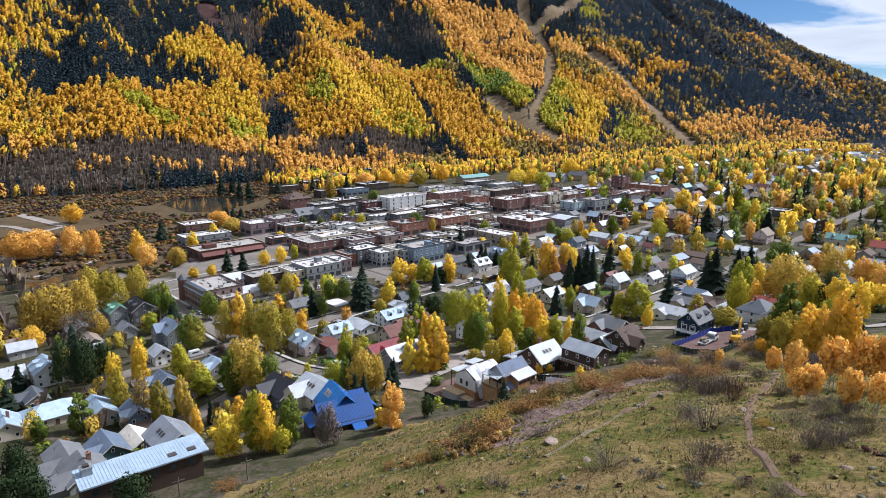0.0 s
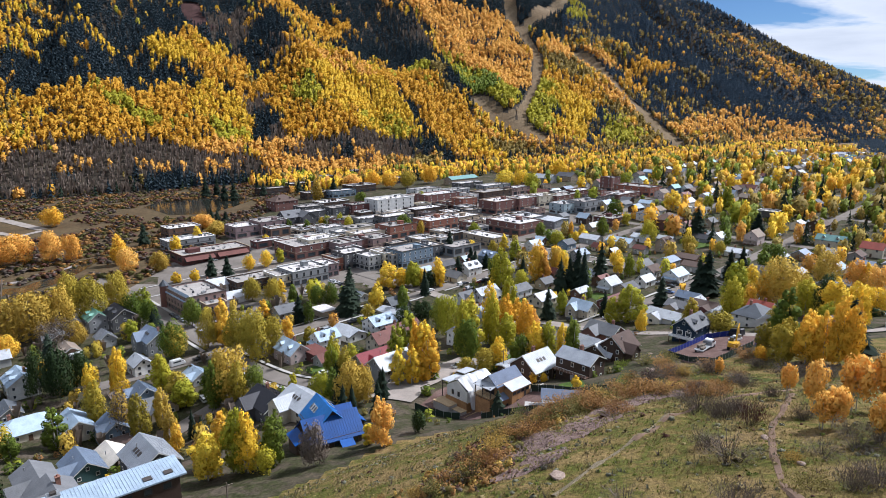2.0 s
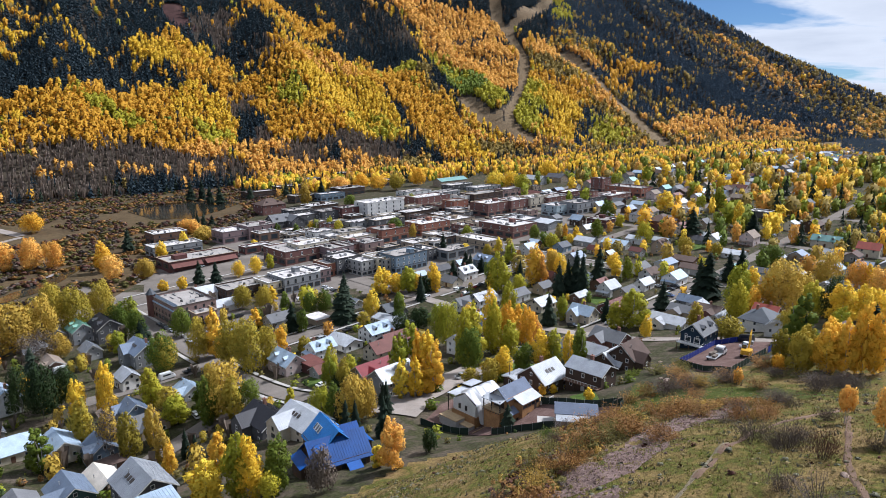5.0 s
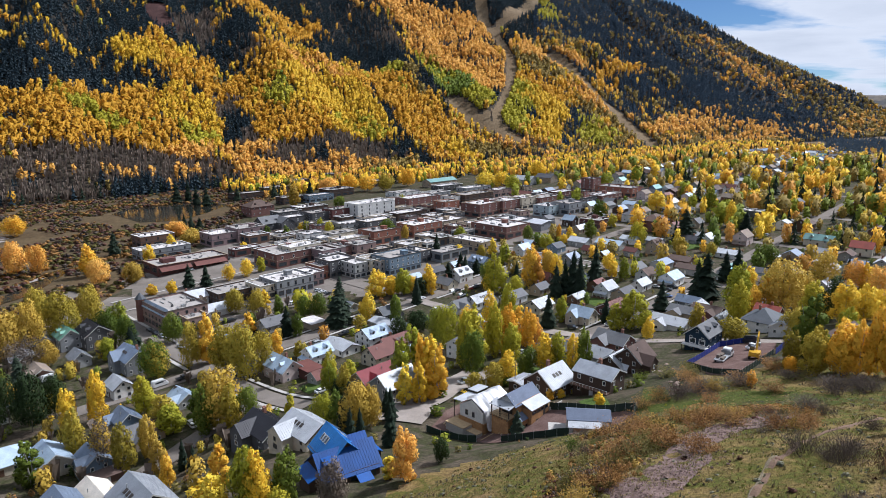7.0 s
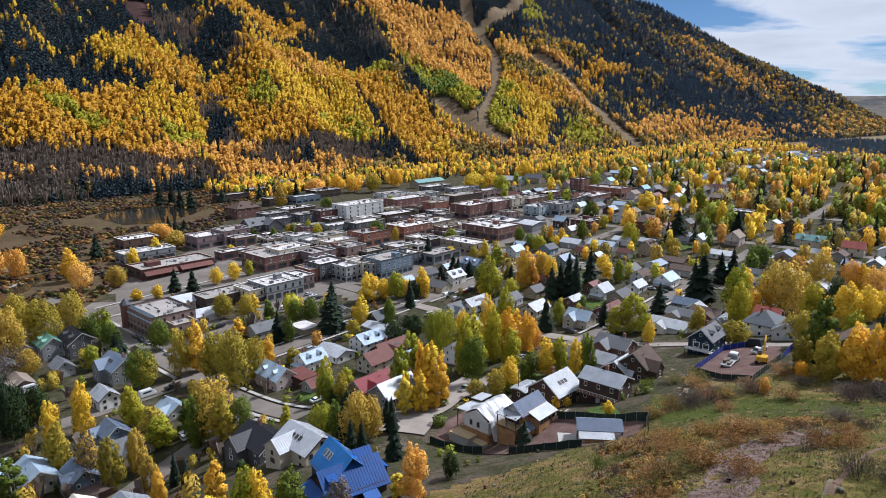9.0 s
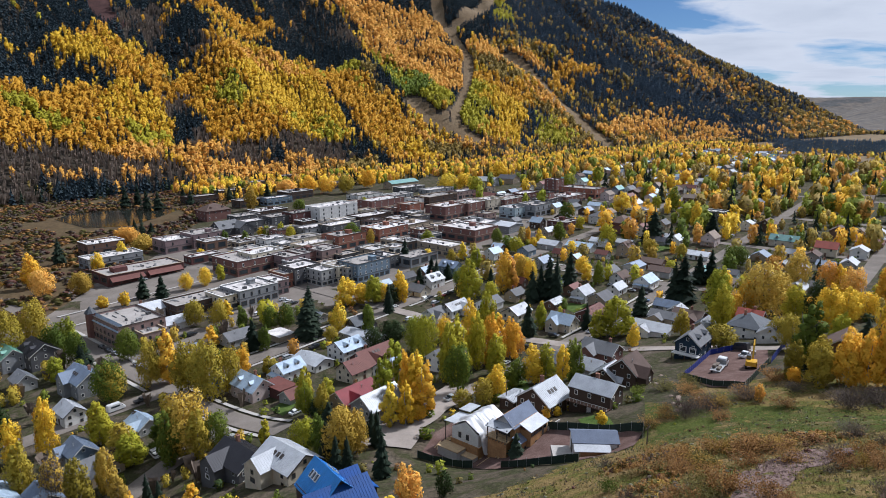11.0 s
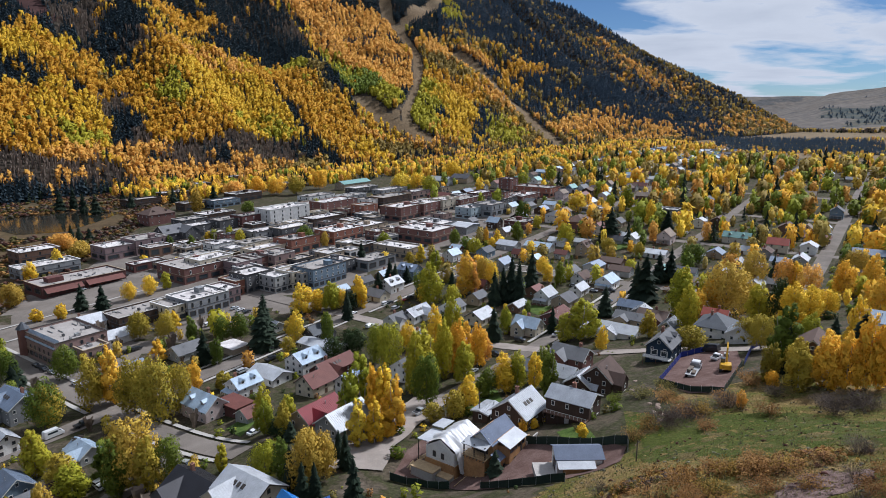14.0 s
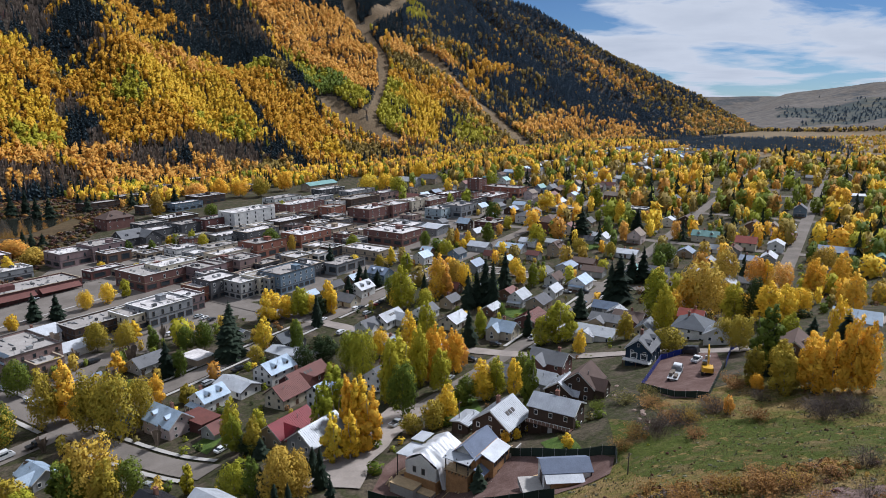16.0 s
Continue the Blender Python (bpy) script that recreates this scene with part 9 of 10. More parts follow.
tree(-15.9, 143.5, 5.6, 4.1, "dark", "r")
tree(2.9, 171.8, 6.6, 3.6, "needle", "s")
tree(-128.1, 174.5, 13.9, 6.4, "green", "c")
tree(-133.7, 163.5, 8.8, 5.7, "green", "o")
tree(-163.7, 188.4, 10.0, 7.7, "needle", "s")
tree(-175.4, 208.6, 10.9, 6.3, "needle", "s")
tree(-154.8, 192.9, 4.1, 3.9, "olive", "o")
tree(-81.3, 93.4, 10.5, 10.9, "dark", "r")
tree(-62.9, 96.9, 7.0, 7.0, "dark", "r")
tree(-95.1, 109.6, 12.1, 8.0, "dark", "r")
tree(-168.5, 301.4, 16.2, 11.5, "lime", "o")
tree(-169.9, 292.8, 15.9, 11.2, "green", "r")
tree(-154.1, 284.8, 12.7, 7.1, "needle", "s")
tree(-157.2, 269.5, 10.8, 7.8, "lime", "o")
tree(-127.0, 248.9, 15.0, 12.0, "olive", "r")
tree(-35.6, 124.7, 9.9, 6.1, "bare", "r")
tree(97.9, 179.2, 15.9, 13.4, "needle", "s")
tree(84.5, 174.3, 15.0, 8.5, "gold", "o")
tree(82.5, 181.4, 12.4, 8.1, "olive", "o")
tree(77.9, 185.2, 11.1, 6.6, "olive", "o")
tree(130.0, 248.4, 17.6, 13.0, "yellow", "o")
tree(38.5, 81.7, 6.9, 2.9, "orange", "a")
tree(40.4, 92.2, 5.3, 2.2, "orange", "a")
tree(37.5, 75.1, 5.1, 3.4, "orange", "a")
tree(44.4, 83.7, 7.7, 4.5, "orange", "a")
tree(47.5, 82.9, 8.0, 4.4, "orange", "a")
tree(50.1, 82.5, 7.5, 3.7, "orange", "a")
tree(38.3, 68.3, 5.1, 3.1, "orange", "a")
tree(40.2, 66.6, 4.9, 3.0, "orange", "a")
tree(35.9, 74.6, 4.6, 2.7, "orange", "a")
tree(60.4, 169.9, 4.8, 2.8, "orange", "o")
tree(-305.7, 689.6, 21.9, 10.5, "needle", "s")
tree(-296.2, 696.3, 23.8, 10.6, "needle", "s")
tree(-280.1, 677.4, 20.1, 9.3, "needle", "s")
tree(-267.3, 671.3, 19.0, 10.3, "needle", "s")
tree(-242.1, 554.1, 13.0, 6.7, "needle", "s")
tree(-234.1, 548.4, 12.9, 6.6, "needle", "s")
tree(-227.9, 550.6, 9.7, 6.7, "needle", "s")
tree(-207.4, 707.4, 18.7, 9.9, "needle", "s")
tree(-208.4, 743.2, 16.3, 10.5, "needle", "s")
tree(-169.3, 709.8, 19.0, 10.1, "needle", "s")
tree(-257.5, 714.8, 18.2, 8.8, "needle", "s")
tree(-244.4, 698.2, 17.2, 8.6, "needle", "s")
tree(-236.0, 516.2, 13.3, 15.5, "orange", "o")
tree(-229.5, 517.8, 9.8, 11.7, "orange", "o")
tree(-213.5, 490.8, 9.3, 12.9, "tan", "r")
tree(-256.5, 781.3, 16.9, 30.4, "gold", "o")
tree(-154.7, 750.0, 16.6, 26.7, "orange", "r")
tree(-135.5, 777.4, 13.6, 24.8, "gold", "r")
tree(-93.3, 176.5, 12.4, 6.2, "tan", "o")
tree(-66.9, 152.1, 11.0, 4.6, "gold", "c")
tree(-61.5, 131.9, 7.7, 8.4, "yellow", "o")
tree(-112.8, 184.4, 17.4, 9.7, "bare", "b")
tree(-104.6, 192.0, 12.5, 5.0, "olive", "o")
tree(-89.4, 197.9, 17.7, 6.5, "green", "o")
tree(-63.0, 199.5, 8.1, 3.1, "lime", "c")
tree(-40.6, 304.2, 15.5, 6.8, "green", "o")
tree(-48.6, 212.0, 11.6, 5.8, "olive", "o")
tree(-6.9, 208.7, 5.7, 7.1, "olive", "r")
tree(31.4, 232.5, 12.4, 6.9, "green", "o")
tree(9.9, 224.0, 7.5, 5.0, "green", "o")
tree(-182.0, 258.8, 16.3, 13.6, "bare", "b")
tree(-179.7, 264.3, 11.9, 10.4, "tan", "r")
tree(-193.1, 265.0, 12.0, 11.6, "bare", "b")

# ---- building sites, paths, water ----
site_house(4.0, 180.05, 47)
site_shed(18.9, 161.8, -6)
screen_fence([(-20.7, 178.0), (-16.9, 175.9), (-7.5, 172.3)], 2.0, FABRIC, "sagging dark green fabric fence round the building site")
screen_fence([(-1.6, 165.9), (2.9, 158.6), (12.3, 151.2)], 2.0, FABRIC, "sagging dark green fabric fence round the building site")
screen_fence([(12.4, 180.6), (20.6, 173.2), (28.8, 166.6), (30.6, 164.0), (29.2, 160.6)], 2.4, FABRIC, "taut dark green fabric fence above the building site")
blue_house(-36.4, 141.4, 34, 39.35)
long_house(-66.9, 107.0, 44, 22.9, 7.2, 48.8)
ground_patch("building_plot", [(56.7, 202.7), (76.9, 228.4), (87.3, 230.7), (93.3, 223.3), (83.7, 205.9), (64.5, 183.7), (58.0, 188.2)], PAD_EARTH, 0.25, "bare reddish earth of a levelled building plot", "ground")
ground_patch("building_plot", [(-20.7, 178.0), (-15.7, 191.5), (-9.0, 199.3), (8.7, 187.0), (12.4, 180.6), (20.6, 173.2), (28.8, 166.6), (30.0, 163.0), (25.4, 155.6), (13.7, 153.8), (2.9, 158.6), (-7.5, 172.3)], PAD_EARTH, 0.2, "trampled bare earth of a building site", "ground")
screen_fence([(56.7, 202.7), (76.9, 228.4), (87.3, 230.7)], 2.2, FABRIC_BLUE, "bright blue fabric fence along a building plot")
screen_fence([(84.1, 205.5), (97.3, 222.1), (104.2, 226.9)], 2.2, FABRIC_BLUE, "bright blue fabric fence along a building plot")
screen_fence([(56.7, 202.7), (58.9, 189.6), (64.0, 182.8), (83.7, 205.9)], 2.0, FABRIC, "dark green fabric fence along a building plot")
flatbed_truck(69.5, 207.1, 50)
car(82.9, 217.9, 40, "white", "pickup")
car(87.4, 228.5, 120, "black", "van")
excavator(76.8, 203.2, 60)
strip("footpath", [(23.1, 44.9), (23.2, 50.3), (24.2, 57.5), (27.0, 66.1), (31.5, 76.5), (36.6, 84.9), (42.6, 95.4)], 0.95, PATH_DIRT, 0.1, "narrow worn dirt footpath over the spur", "path", step=0.6)
strip("footpath", [(16.0, 76.1), (22.3, 84.6), (32.2, 94.4), (37.7, 96.7), (45.8, 102.2)], 0.95, PATH_DIRT, 0.1, "narrow worn dirt footpath over the spur", "path", step=0.6)
strip("track", [(5.4, 61.6), (10.0, 68.1), (15.1, 75.0), (20.4, 82.8), (23.8, 87.1)], 0.8, TRACK_DIRT, 0.08, "faint old track along the spur", "path", step=0.6)
ground_patch("green_slope", [(39.3, 186.2), (45.1, 171.9), (58.1, 166.4), (68.4, 158.5), (75.3, 145.9), (63.4, 125.8), (47.3, 117.0), (44.4, 125.5), (33.3, 123.5), (30.4, 136.1), (24.8, 142.6), (29.7, 160.7)], HILL_GREEN, 0.05, "greener, darker grass on the slope above town", "grass", step=1.5)
ground_patch("scree", blob(3.3, 80.5, 7, 3.0, 45, 1), SCREE, 0.06, "patch of purplish red scree in the grass", "ground", step=0.8)
ground_patch("scree", blob(9.3, 85.3, 9, 3.6, 45, 2), SCREE, 0.06, "patch of purplish red scree in the grass", "ground", step=0.8)
ground_patch("scree", blob(19.8, 98.7, 9, 3.0, 45, 3), SCREE, 0.06, "patch of purplish red scree in the grass", "ground", step=0.8)
ground_patch("scree", blob(26.5, 106.6, 6, 2.2, 45, 4), SCREE, 0.06, "patch of purplish red scree in the grass", "ground", step=0.8)
ground_patch("scree", blob(4.5, 73.1, 5, 2.2, 40, 8), SCREE, 0.06, "patch of purplish red scree in the grass", "ground", step=0.8)
ground_patch("scree", blob(13.3, 87.8, 6, 2.2, 45, 9), SCREE, 0.06, "patch of purplish red scree in the grass", "ground", step=0.8)
ground_patch("scree", blob(24.0, 104.3, 6, 2.6, 20, 5), SCREE, 0.06, "patch of purplish red scree in the grass", "ground", step=0.8)
ground_patch("scree", blob(30.0, 106.9, 6, 2.4, 20, 6), SCREE, 0.06, "patch of purplish red scree in the grass", "ground", step=0.8)
ground_patch("scree", blob(30.5, 105.4, 6, 2.4, 20, 7), SCREE, 0.06, "patch of purplish red scree in the grass", "ground", step=0.8)


def scree_stones():
    """Loose stones on the scree and strewn past its edges into the grass."""
    rs = np.random.RandomState(61)
    mb = Mesh()
    beds = ((3.3, 80.5, 7, 3.0, 45), (9.3, 85.3, 9, 3.6, 45), (19.8, 98.7, 9, 3.0, 45), (26.5, 106.6, 6, 2.2, 45), (4.5, 73.1, 5, 2.2, 40), (13.3, 87.8, 6, 2.2, 45), (24.0, 104.3, 6, 2.6, 20), (30.0, 106.9, 6, 2.4, 20))
    for cx, cy, a, b, turn in beds:
        c, d = math.cos(math.radians(turn)), math.sin(math.radians(turn))
        n = int(30 * math.sqrt(a * b) * 1.6)
        p, q = rs.normal(size=n) * a * 0.55, rs.normal(size=n) * b * 0.62
        X, Y = cx + p * c - q * d, cy + p * d + q * c
        for x, y, z in zip(X, Y, ground_z(X, Y)):
            r = 0.07 + 0.2 * rs.uniform(0, 1) ** 3
            o = rs.uniform(0, 1.57)
            ring = [(x + r * rs.uniform(0.7, 1.3) * math.cos(o + k * 1.571), y + r * rs.uniform(0.7, 1.3) * math.sin(o + k * 1.571), z + 0.06 + r * rs.uniform(0, 0.3)) for k in range(4)]
            top = (x + r * rs.uniform(-0.3, 0.3), y + r * rs.uniform(-0.3, 0.3), z + 0.06 + r * rs.uniform(0.5, 0.9))
            low = (x, y, z - 0.08)
            for k in range(4):
                mb.face([ring[k], ring[(k + 1) % 4], top])
                mb.face([ring[(k + 1) % 4], ring[k], low])
    tagged(new("scree_stones", mb.data("scree_stones", SCREE)), "loose purplish red stones strewn over the grass", "stones", kind="stuff")


scree_stones()
boulder(6.7, 67.5, 0.85, 2)
boulder(51.3, 181.1, 0.5, 3)
boulder(47.5, 184.4, 0.7, 4)
boulder(44.3, 179.8, 0.5, 5)
boulder(43.8, 172.3, 0.6, 6)
boulder(42.2, 172.4, 0.8, 7)
boulder(46.5, 182.2, 0.7, 8)
boulder(46.7, 187.1, 0.5, 9)
boulder(44.5, 176.1, 0.6, 10)
boulder(9.3, 58.8, 0.4, 11)
boulder(28.9, 50.4, 0.4, 12)
boulder(53.5, 210.8, 0.6, 13)
boulder(29.1, 72.7, 0.4, 14)
boulder(28.0, 62.6, 0.35, 15)
boulder(48.8, 202.4, 0.7, 16)
utility_pole(-46.6, 107.5, 4.7)
utility_pole(-57.1, 101.5, 3.8)
utility_pole(25.4, 148.5, 4.5)
utility_pole(5.2, 202.9, 8.8)
lumber_stack(-11.6, 188.2, 30, 0)
lumber_stack(-15.0, 184.5, 75, 1)
lumber_stack(12.8, 184.2, 47, 2)
lumber_stack(14.7, 168.5, 10, 3)
lumber_stack(0.1, 175.8, 60, 4)
lumber_stack(-6.2, 176.8, 20, 5)
lumber_stack(-14.4, 182.2, 70, 6)
lumber_stack(17.0, 161.6, 40, 7)
ground_patch("lawn", [(-31.1, 192.9), (-27.1, 199.3), (-14.8, 213.9), (-11.7, 211.4), (-23.5, 195.2), (-29.3, 188.3)], LAWN, 0.14, "short green lawn beside a house", "grass", step=2.0)
ground_patch("lawn", [(51.4, 330.7), (59.6, 337.9), (66.9, 329.2), (56.3, 316.6)], LAWN, 0.14, "short green lawn beside a house", "grass", step=2.0)
ground_patch("lawn", [(136.8, 452.7), (154.2, 460.7), (156.0, 441.4), (136.4, 431.7)], LAWN, 0.14, "short green lawn beside a house", "grass", step=2.0)
ground_patch("lawn", [(-68.8, 232.6), (-63.5, 242.1), (-59.8, 235.6), (-62.7, 222.7)], LAWN, 0.14, "short green lawn beside a house", "grass", step=2.0)
ground_patch("lawn", [(8.1, 236.0), (16.3, 230.5), (13.6, 203.4), (6.4, 207.5)], LAWN, 0.14, "short green lawn beside a house", "grass", step=2.0)
ground_patch("lawn", [(20.5, 182.2), (27.3, 183.1), (26.8, 172.6), (20.3, 175.2)], LAWN, 0.14, "short green lawn beside a house", "grass", step=2.0)
ground_patch("pond", [(-344.0, 629.1), (-344.5, 685.6), (-312.7, 701.9), (-271.0, 696.0), (-245.6, 670.3), (-250.6, 626.9), (-260.8, 588.8), (-294.7, 583.8)], WATER, 0.25, "still dark pond below the mountain", "water", step=8.0)
strip("river", [(-297.6, 333.8), (-281.4, 339.7), (-266.4, 347.9), (-261.0, 366.2), (-263.7, 390.3), (-267.8, 412.7), (-259.0, 425.6), (-238.4, 412.6)], 14, WATER, 0.25, "shallow brown river at the edge of town", "water", step=5)
strip("gravel_bar", [(-296.6, 354.5), (-281.3, 363.4), (-275.5, 381.8), (-269.1, 402.0)], 5, DIRT_ROAD, 0.35, "pale gravel bank beside the river", "ground", step=4)
strip("park_path", [(-504.7, 587.9), (-453.5, 567.5), (-412.3, 542.2), (-373.3, 518.6)], 9, DIRT_ROAD, 0.3, "pale gravel drive through the park", "path", step=5)
strip("park_path", [(-370.1, 513.9), (-374.7, 490.8), (-415.8, 511.8), (-444.2, 514.9)], 6, DIRT_ROAD, 0.3, "pale gravel drive through the park", "path", step=5)
scrub_band([(-5.7, 70.4), (-3.4, 75.2), (-0.8, 81.2), (2.6, 91.6), (7.1, 98.8), (13.6, 114.6)], 5.0, 1500, 301)
scrub_band([(11.1, 126.8), (18.7, 129.5), (24.3, 123.0), (29.5, 120.1), (34.6, 118.9), (39.7, 117.5)], 4.0, 1000, 302)
ground_patch("parking_lot", [(-198.4, 373.2), (-188.3, 406.4), (-166.6, 429.4), (-142.9, 448.0), (-125.4, 417.1), (-140.1, 383.7), (-149.8, 363.6), (-161.7, 353.9), (-172.0, 337.6), (-175.4, 325.1)], ASPHALT, 0.16, "pale asphalt parking lot before the shops", "parking lot", step=6.0)

# ---- shrubs of the spur ----
shrub(-8.6, 69.7, 2.0, 1.6, "orange")
shrub(-6.4, 68.3, 2.6, 1.9, "olive")
shrub(-5.0, 71.7, 3.1, 2.4, "rust")
shrub(-2.5, 71.2, 3.8, 3.1, "olive")
shrub(-0.9, 75.8, 3.3, 2.5, "rust")
shrub(0.5, 82.5, 3.5, 2.7, "orange")
shrub(-4.1, 80.4, 2.7, 2.2, "bare")
shrub(2.6, 88.4, 3.3, 2.5, "rust")
shrub(4.5, 86.0, 3.2, 2.4, "rust")
shrub(7.1, 94.1, 3.5, 2.5, "olive")
shrub(10.1, 98.6, 3.7, 2.3, "rust")
shrub(12.6, 100.3, 3.7, 2.4, "olive")
shrub(15.9, 104.5, 3.9, 2.7, "rust")
shrub(19.7, 112.9, 4.2, 2.9, "olive")
shrub(32.6, 165.9, 5.5, 3.5, "rust")
shrub(37.7, 169.3, 5.6, 3.2, "rust")
shrub(42.6, 171.0, 5.6, 3.2, "maroon")
shrub(48.4, 172.9, 6.3, 3.6, "rust")
shrub(51.5, 170.7, 4.6, 3.2, "orange")
shrub(27.2, 88.0, 4.8, 2.8, "bare")
shrub(22.6, 65.3, 5.4, 3.1, "bare")
shrub(28.6, 82.8, 4.5, 3.0, "bare")
shrub(29.6, 77.6, 3.2, 3.7, "maroon")
shrub(30.9, 85.3, 3.9, 2.7, "bare")
shrub(19.3, 54.8, 4.1, 2.4, "bare")
shrub(16.8, 50.1, 2.4, 1.6, "bare")
shrub(10.8, 56.2, 4.0, 2.4, "bare")
shrub(22.1, 70.6, 3.3, 1.9, "bare")
shrub(25.8, 56.6, 3.1, 1.8, "olive")
shrub(30.8, 64.5, 3.5, 2.0, "bare")
shrub(28.7, 55.6, 3.6, 2.3, "bare")
shrub(30.9, 56.1, 4.1, 2.6, "bare")
shrub(35.9, 60.7, 3.3, 2.2, "bare")
shrub(25.4, 51.9, 1.4, 1.1, "maroon")
shrub(27.5, 63.4, 1.7, 1.1, "tan")
shrub(35.0, 66.4, 3.6, 1.7, "bare")
shrub(39.4, 94.6, 2.6, 1.8, "bare")
shrub(36.4, 79.4, 2.9, 2.1, "bare")
shrub(36.9, 71.4, 3.2, 2.2, "bare")
shrub(38.3, 68.3, 3.7, 2.1, "bare")
shrub(32.7, 105.1, 3.8, 2.2, "bare")
shrub(51.2, 186.7, 6.8, 3.1, "rust")
shrub(48.2, 195.0, 7.1, 2.8, "olive")
shrub(60.2, 174.6, 7.9, 3.3, "bare")
shrub(61.9, 162.8, 5.9, 3.0, "rust")
shrub(32.9, 99.8, 2.7, 1.6, "orange")
shrub(21.5, 45.4, 2.1, 1.5, "bare")
shrub(19.8, 47.4, 1.8, 1.0, "bare")
shrub(13.5, 51.4, 1.9, 1.1, "bare")
shrub(5.8, 70.4, 2.0, 1.1, "bare")
shrub(0.5, 55.4, 2.7, 1.5, "bare")
shrub(-12.6, 70.9, 2.1, 1.1, "rust")
shrub(-48.9, 103.1, 4.2, 1.9, "rust")
shrub(18.2, 94.4, 4.3, 2.5, "rust")
shrub(15.9, 99.9, 4.6, 3.1, "rust")
shrub(10.6, 97.5, 4.5, 3.0, "olive")
shrub(5.5, 88.7, 4.7, 3.1, "rust")
shrub(1.0, 89.4, 4.1, 2.8, "olive")
shrub(15.6, 111.9, 4.4, 2.6, "rust")
shrub(19.2, 112.3, 4.4, 2.6, "orange")
shrub(28.0, 116.9, 4.6, 2.3, "rust")
shrub(28.7, 100.1, 3.1, 1.8, "bare")
shrub(36.1, 104.0, 4.0, 2.6, "rust")
shrub(28.2, 84.6, 2.5, 1.8, "bare")
shrub(31.1, 85.8, 3.2, 1.8, "bare")
shrub(5.6, 112.2, 2.5, 2.4, "green")
shrub(5.3, 103.5, 3.1, 2.6, "bare")
shrub(13.5, 118.5, 5.4, 3.1, "rust")
shrub(17.7, 117.7, 5.4, 3.1, "rust")
shrub(13.8, 101.3, 4.4, 2.7, "olive")
shrub(9.0, 98.0, 5.0, 2.9, "rust")
shrub(4.4, 96.9, 3.5, 2.4, "olive")
shrub(27.2, 115.6, 5.2, 2.5, "rust")
shrub(31.0, 114.6, 5.2, 2.2, "rust")
shrub(25.8, 120.2, 4.6, 2.3, "orange")
shrub(30.9, 100.7, 3.7, 2.1, "rust")
shrub(33.4, 98.1, 3.5, 2.3, "rust")
shrub(40.7, 106.7, 3.1, 1.8, "bare")
shrub(44.2, 116.7, 4.4, 2.2, "bare")
shrub(52.2, 173.2, 8.4, 3.5, "bare")
shrub(41.8, 168.0, 8.1, 3.9, "bare")
shrub(60.1, 175.1, 7.1, 2.9, "rust")
shrub(75.4, 160.1, 8.9, 2.9, "bare")
shrub(78.9, 156.9, 7.5, 3.6, "bare")
shrub(52.9, 188.5, 6.2, 2.8, "olive")
shrub(42.5, 198.4, 3.9, 2.6, "green")
shrub(48.0, 170.1, 7.8, 3.6, "bare")
shrub(59.2, 172.6, 8.0, 3.7, "bare")
shrub(46.8, 160.8, 4.9, 2.5, "rust")
shrub(72.6, 155.5, 9.5, 3.8, "bare")
shrub(79.4, 154.4, 7.1, 3.6, "bare")
shrub(19.7, 131.5, 4.6, 3.0, "rust")
shrub(21.0, 123.4, 5.1, 2.5, "rust")
shrub(25.0, 121.2, 5.0, 2.1, "rust")
shrub(32.1, 122.7, 4.2, 2.0, "rust")
shrub(32.1, 115.5, 4.7, 1.8, "orange")
shrub(36.2, 114.3, 3.9, 1.6, "rust")
shrub(13.3, 127.8, 3.5, 2.2, "rust")
shrub(11.0, 131.0, 3.7, 2.3, "bare")
shrub(55.3, 196.7, 5.6, 3.2, "olive")
shrub(74.0, 186.6, 7.4, 3.7, "rust")
shrub(71.8, 174.4, 5.4, 2.5, "bare")
shrub(43.6, 117.0, 4.8, 2.0, "bare")
shrub(28.0, 107.0, 4.2, 2.0, "rust")
shrub(23.3, 108.7, 4.3, 2.0, "rust")
shrub(40.9, 196.6, 3.7, 2.1, "green")
shrub(24.8, 180.1, 1.9, 1.6, "olive")

# ---- the rest of the town ----


def far_town():
    """Plain houses on the outer blocks of the grid."""
    rs = random.Random(12)
    roofs = ["light", "lightblue", "grey", "brown", "darkgrey", "bluegrey", "greymetal", "maroon", "tan", "teal"]
    walls = ["white", "cream", "tan", "grey", "greywall", "brown", "bluewall", "pink", "darkwood"]
    made = 0
    for v_ in (-408, -388, -318, -298, -272, -240, -222, -190, -174, -142, -122, -96, -64, -44, -10, 14):
        u = 420.0
        while u < 1180 and made < 150:
            u += rs.uniform(14, 22)
            x, y = uv(u + rs.uniform(-3, 3), v_ + rs.uniform(-4, 4))
            if rs.random() < 0.12 or foot_distance(np.array([x]), np.array([y]))[0] > -60:
                continue
            ok = free_ground(np.array([x]), np.array([y]), 7.5)[0] and off_road(np.array([x]), np.array([y]), 5.0)[0]
            if not ok:
                continue
            L, W = rs.uniform(9, 15), rs.uniform(7.5, 10)
            house(round(x, 1), round(y, 1), 47 if rs.random() < 0.5 else -43, L, W, rs.choice((3.4, 3.8, 5.0, 5.6)), rs.uniform(2.2, 3.4), rs.choice(roofs), rs.choice(walls))
            made += 1


far_town()


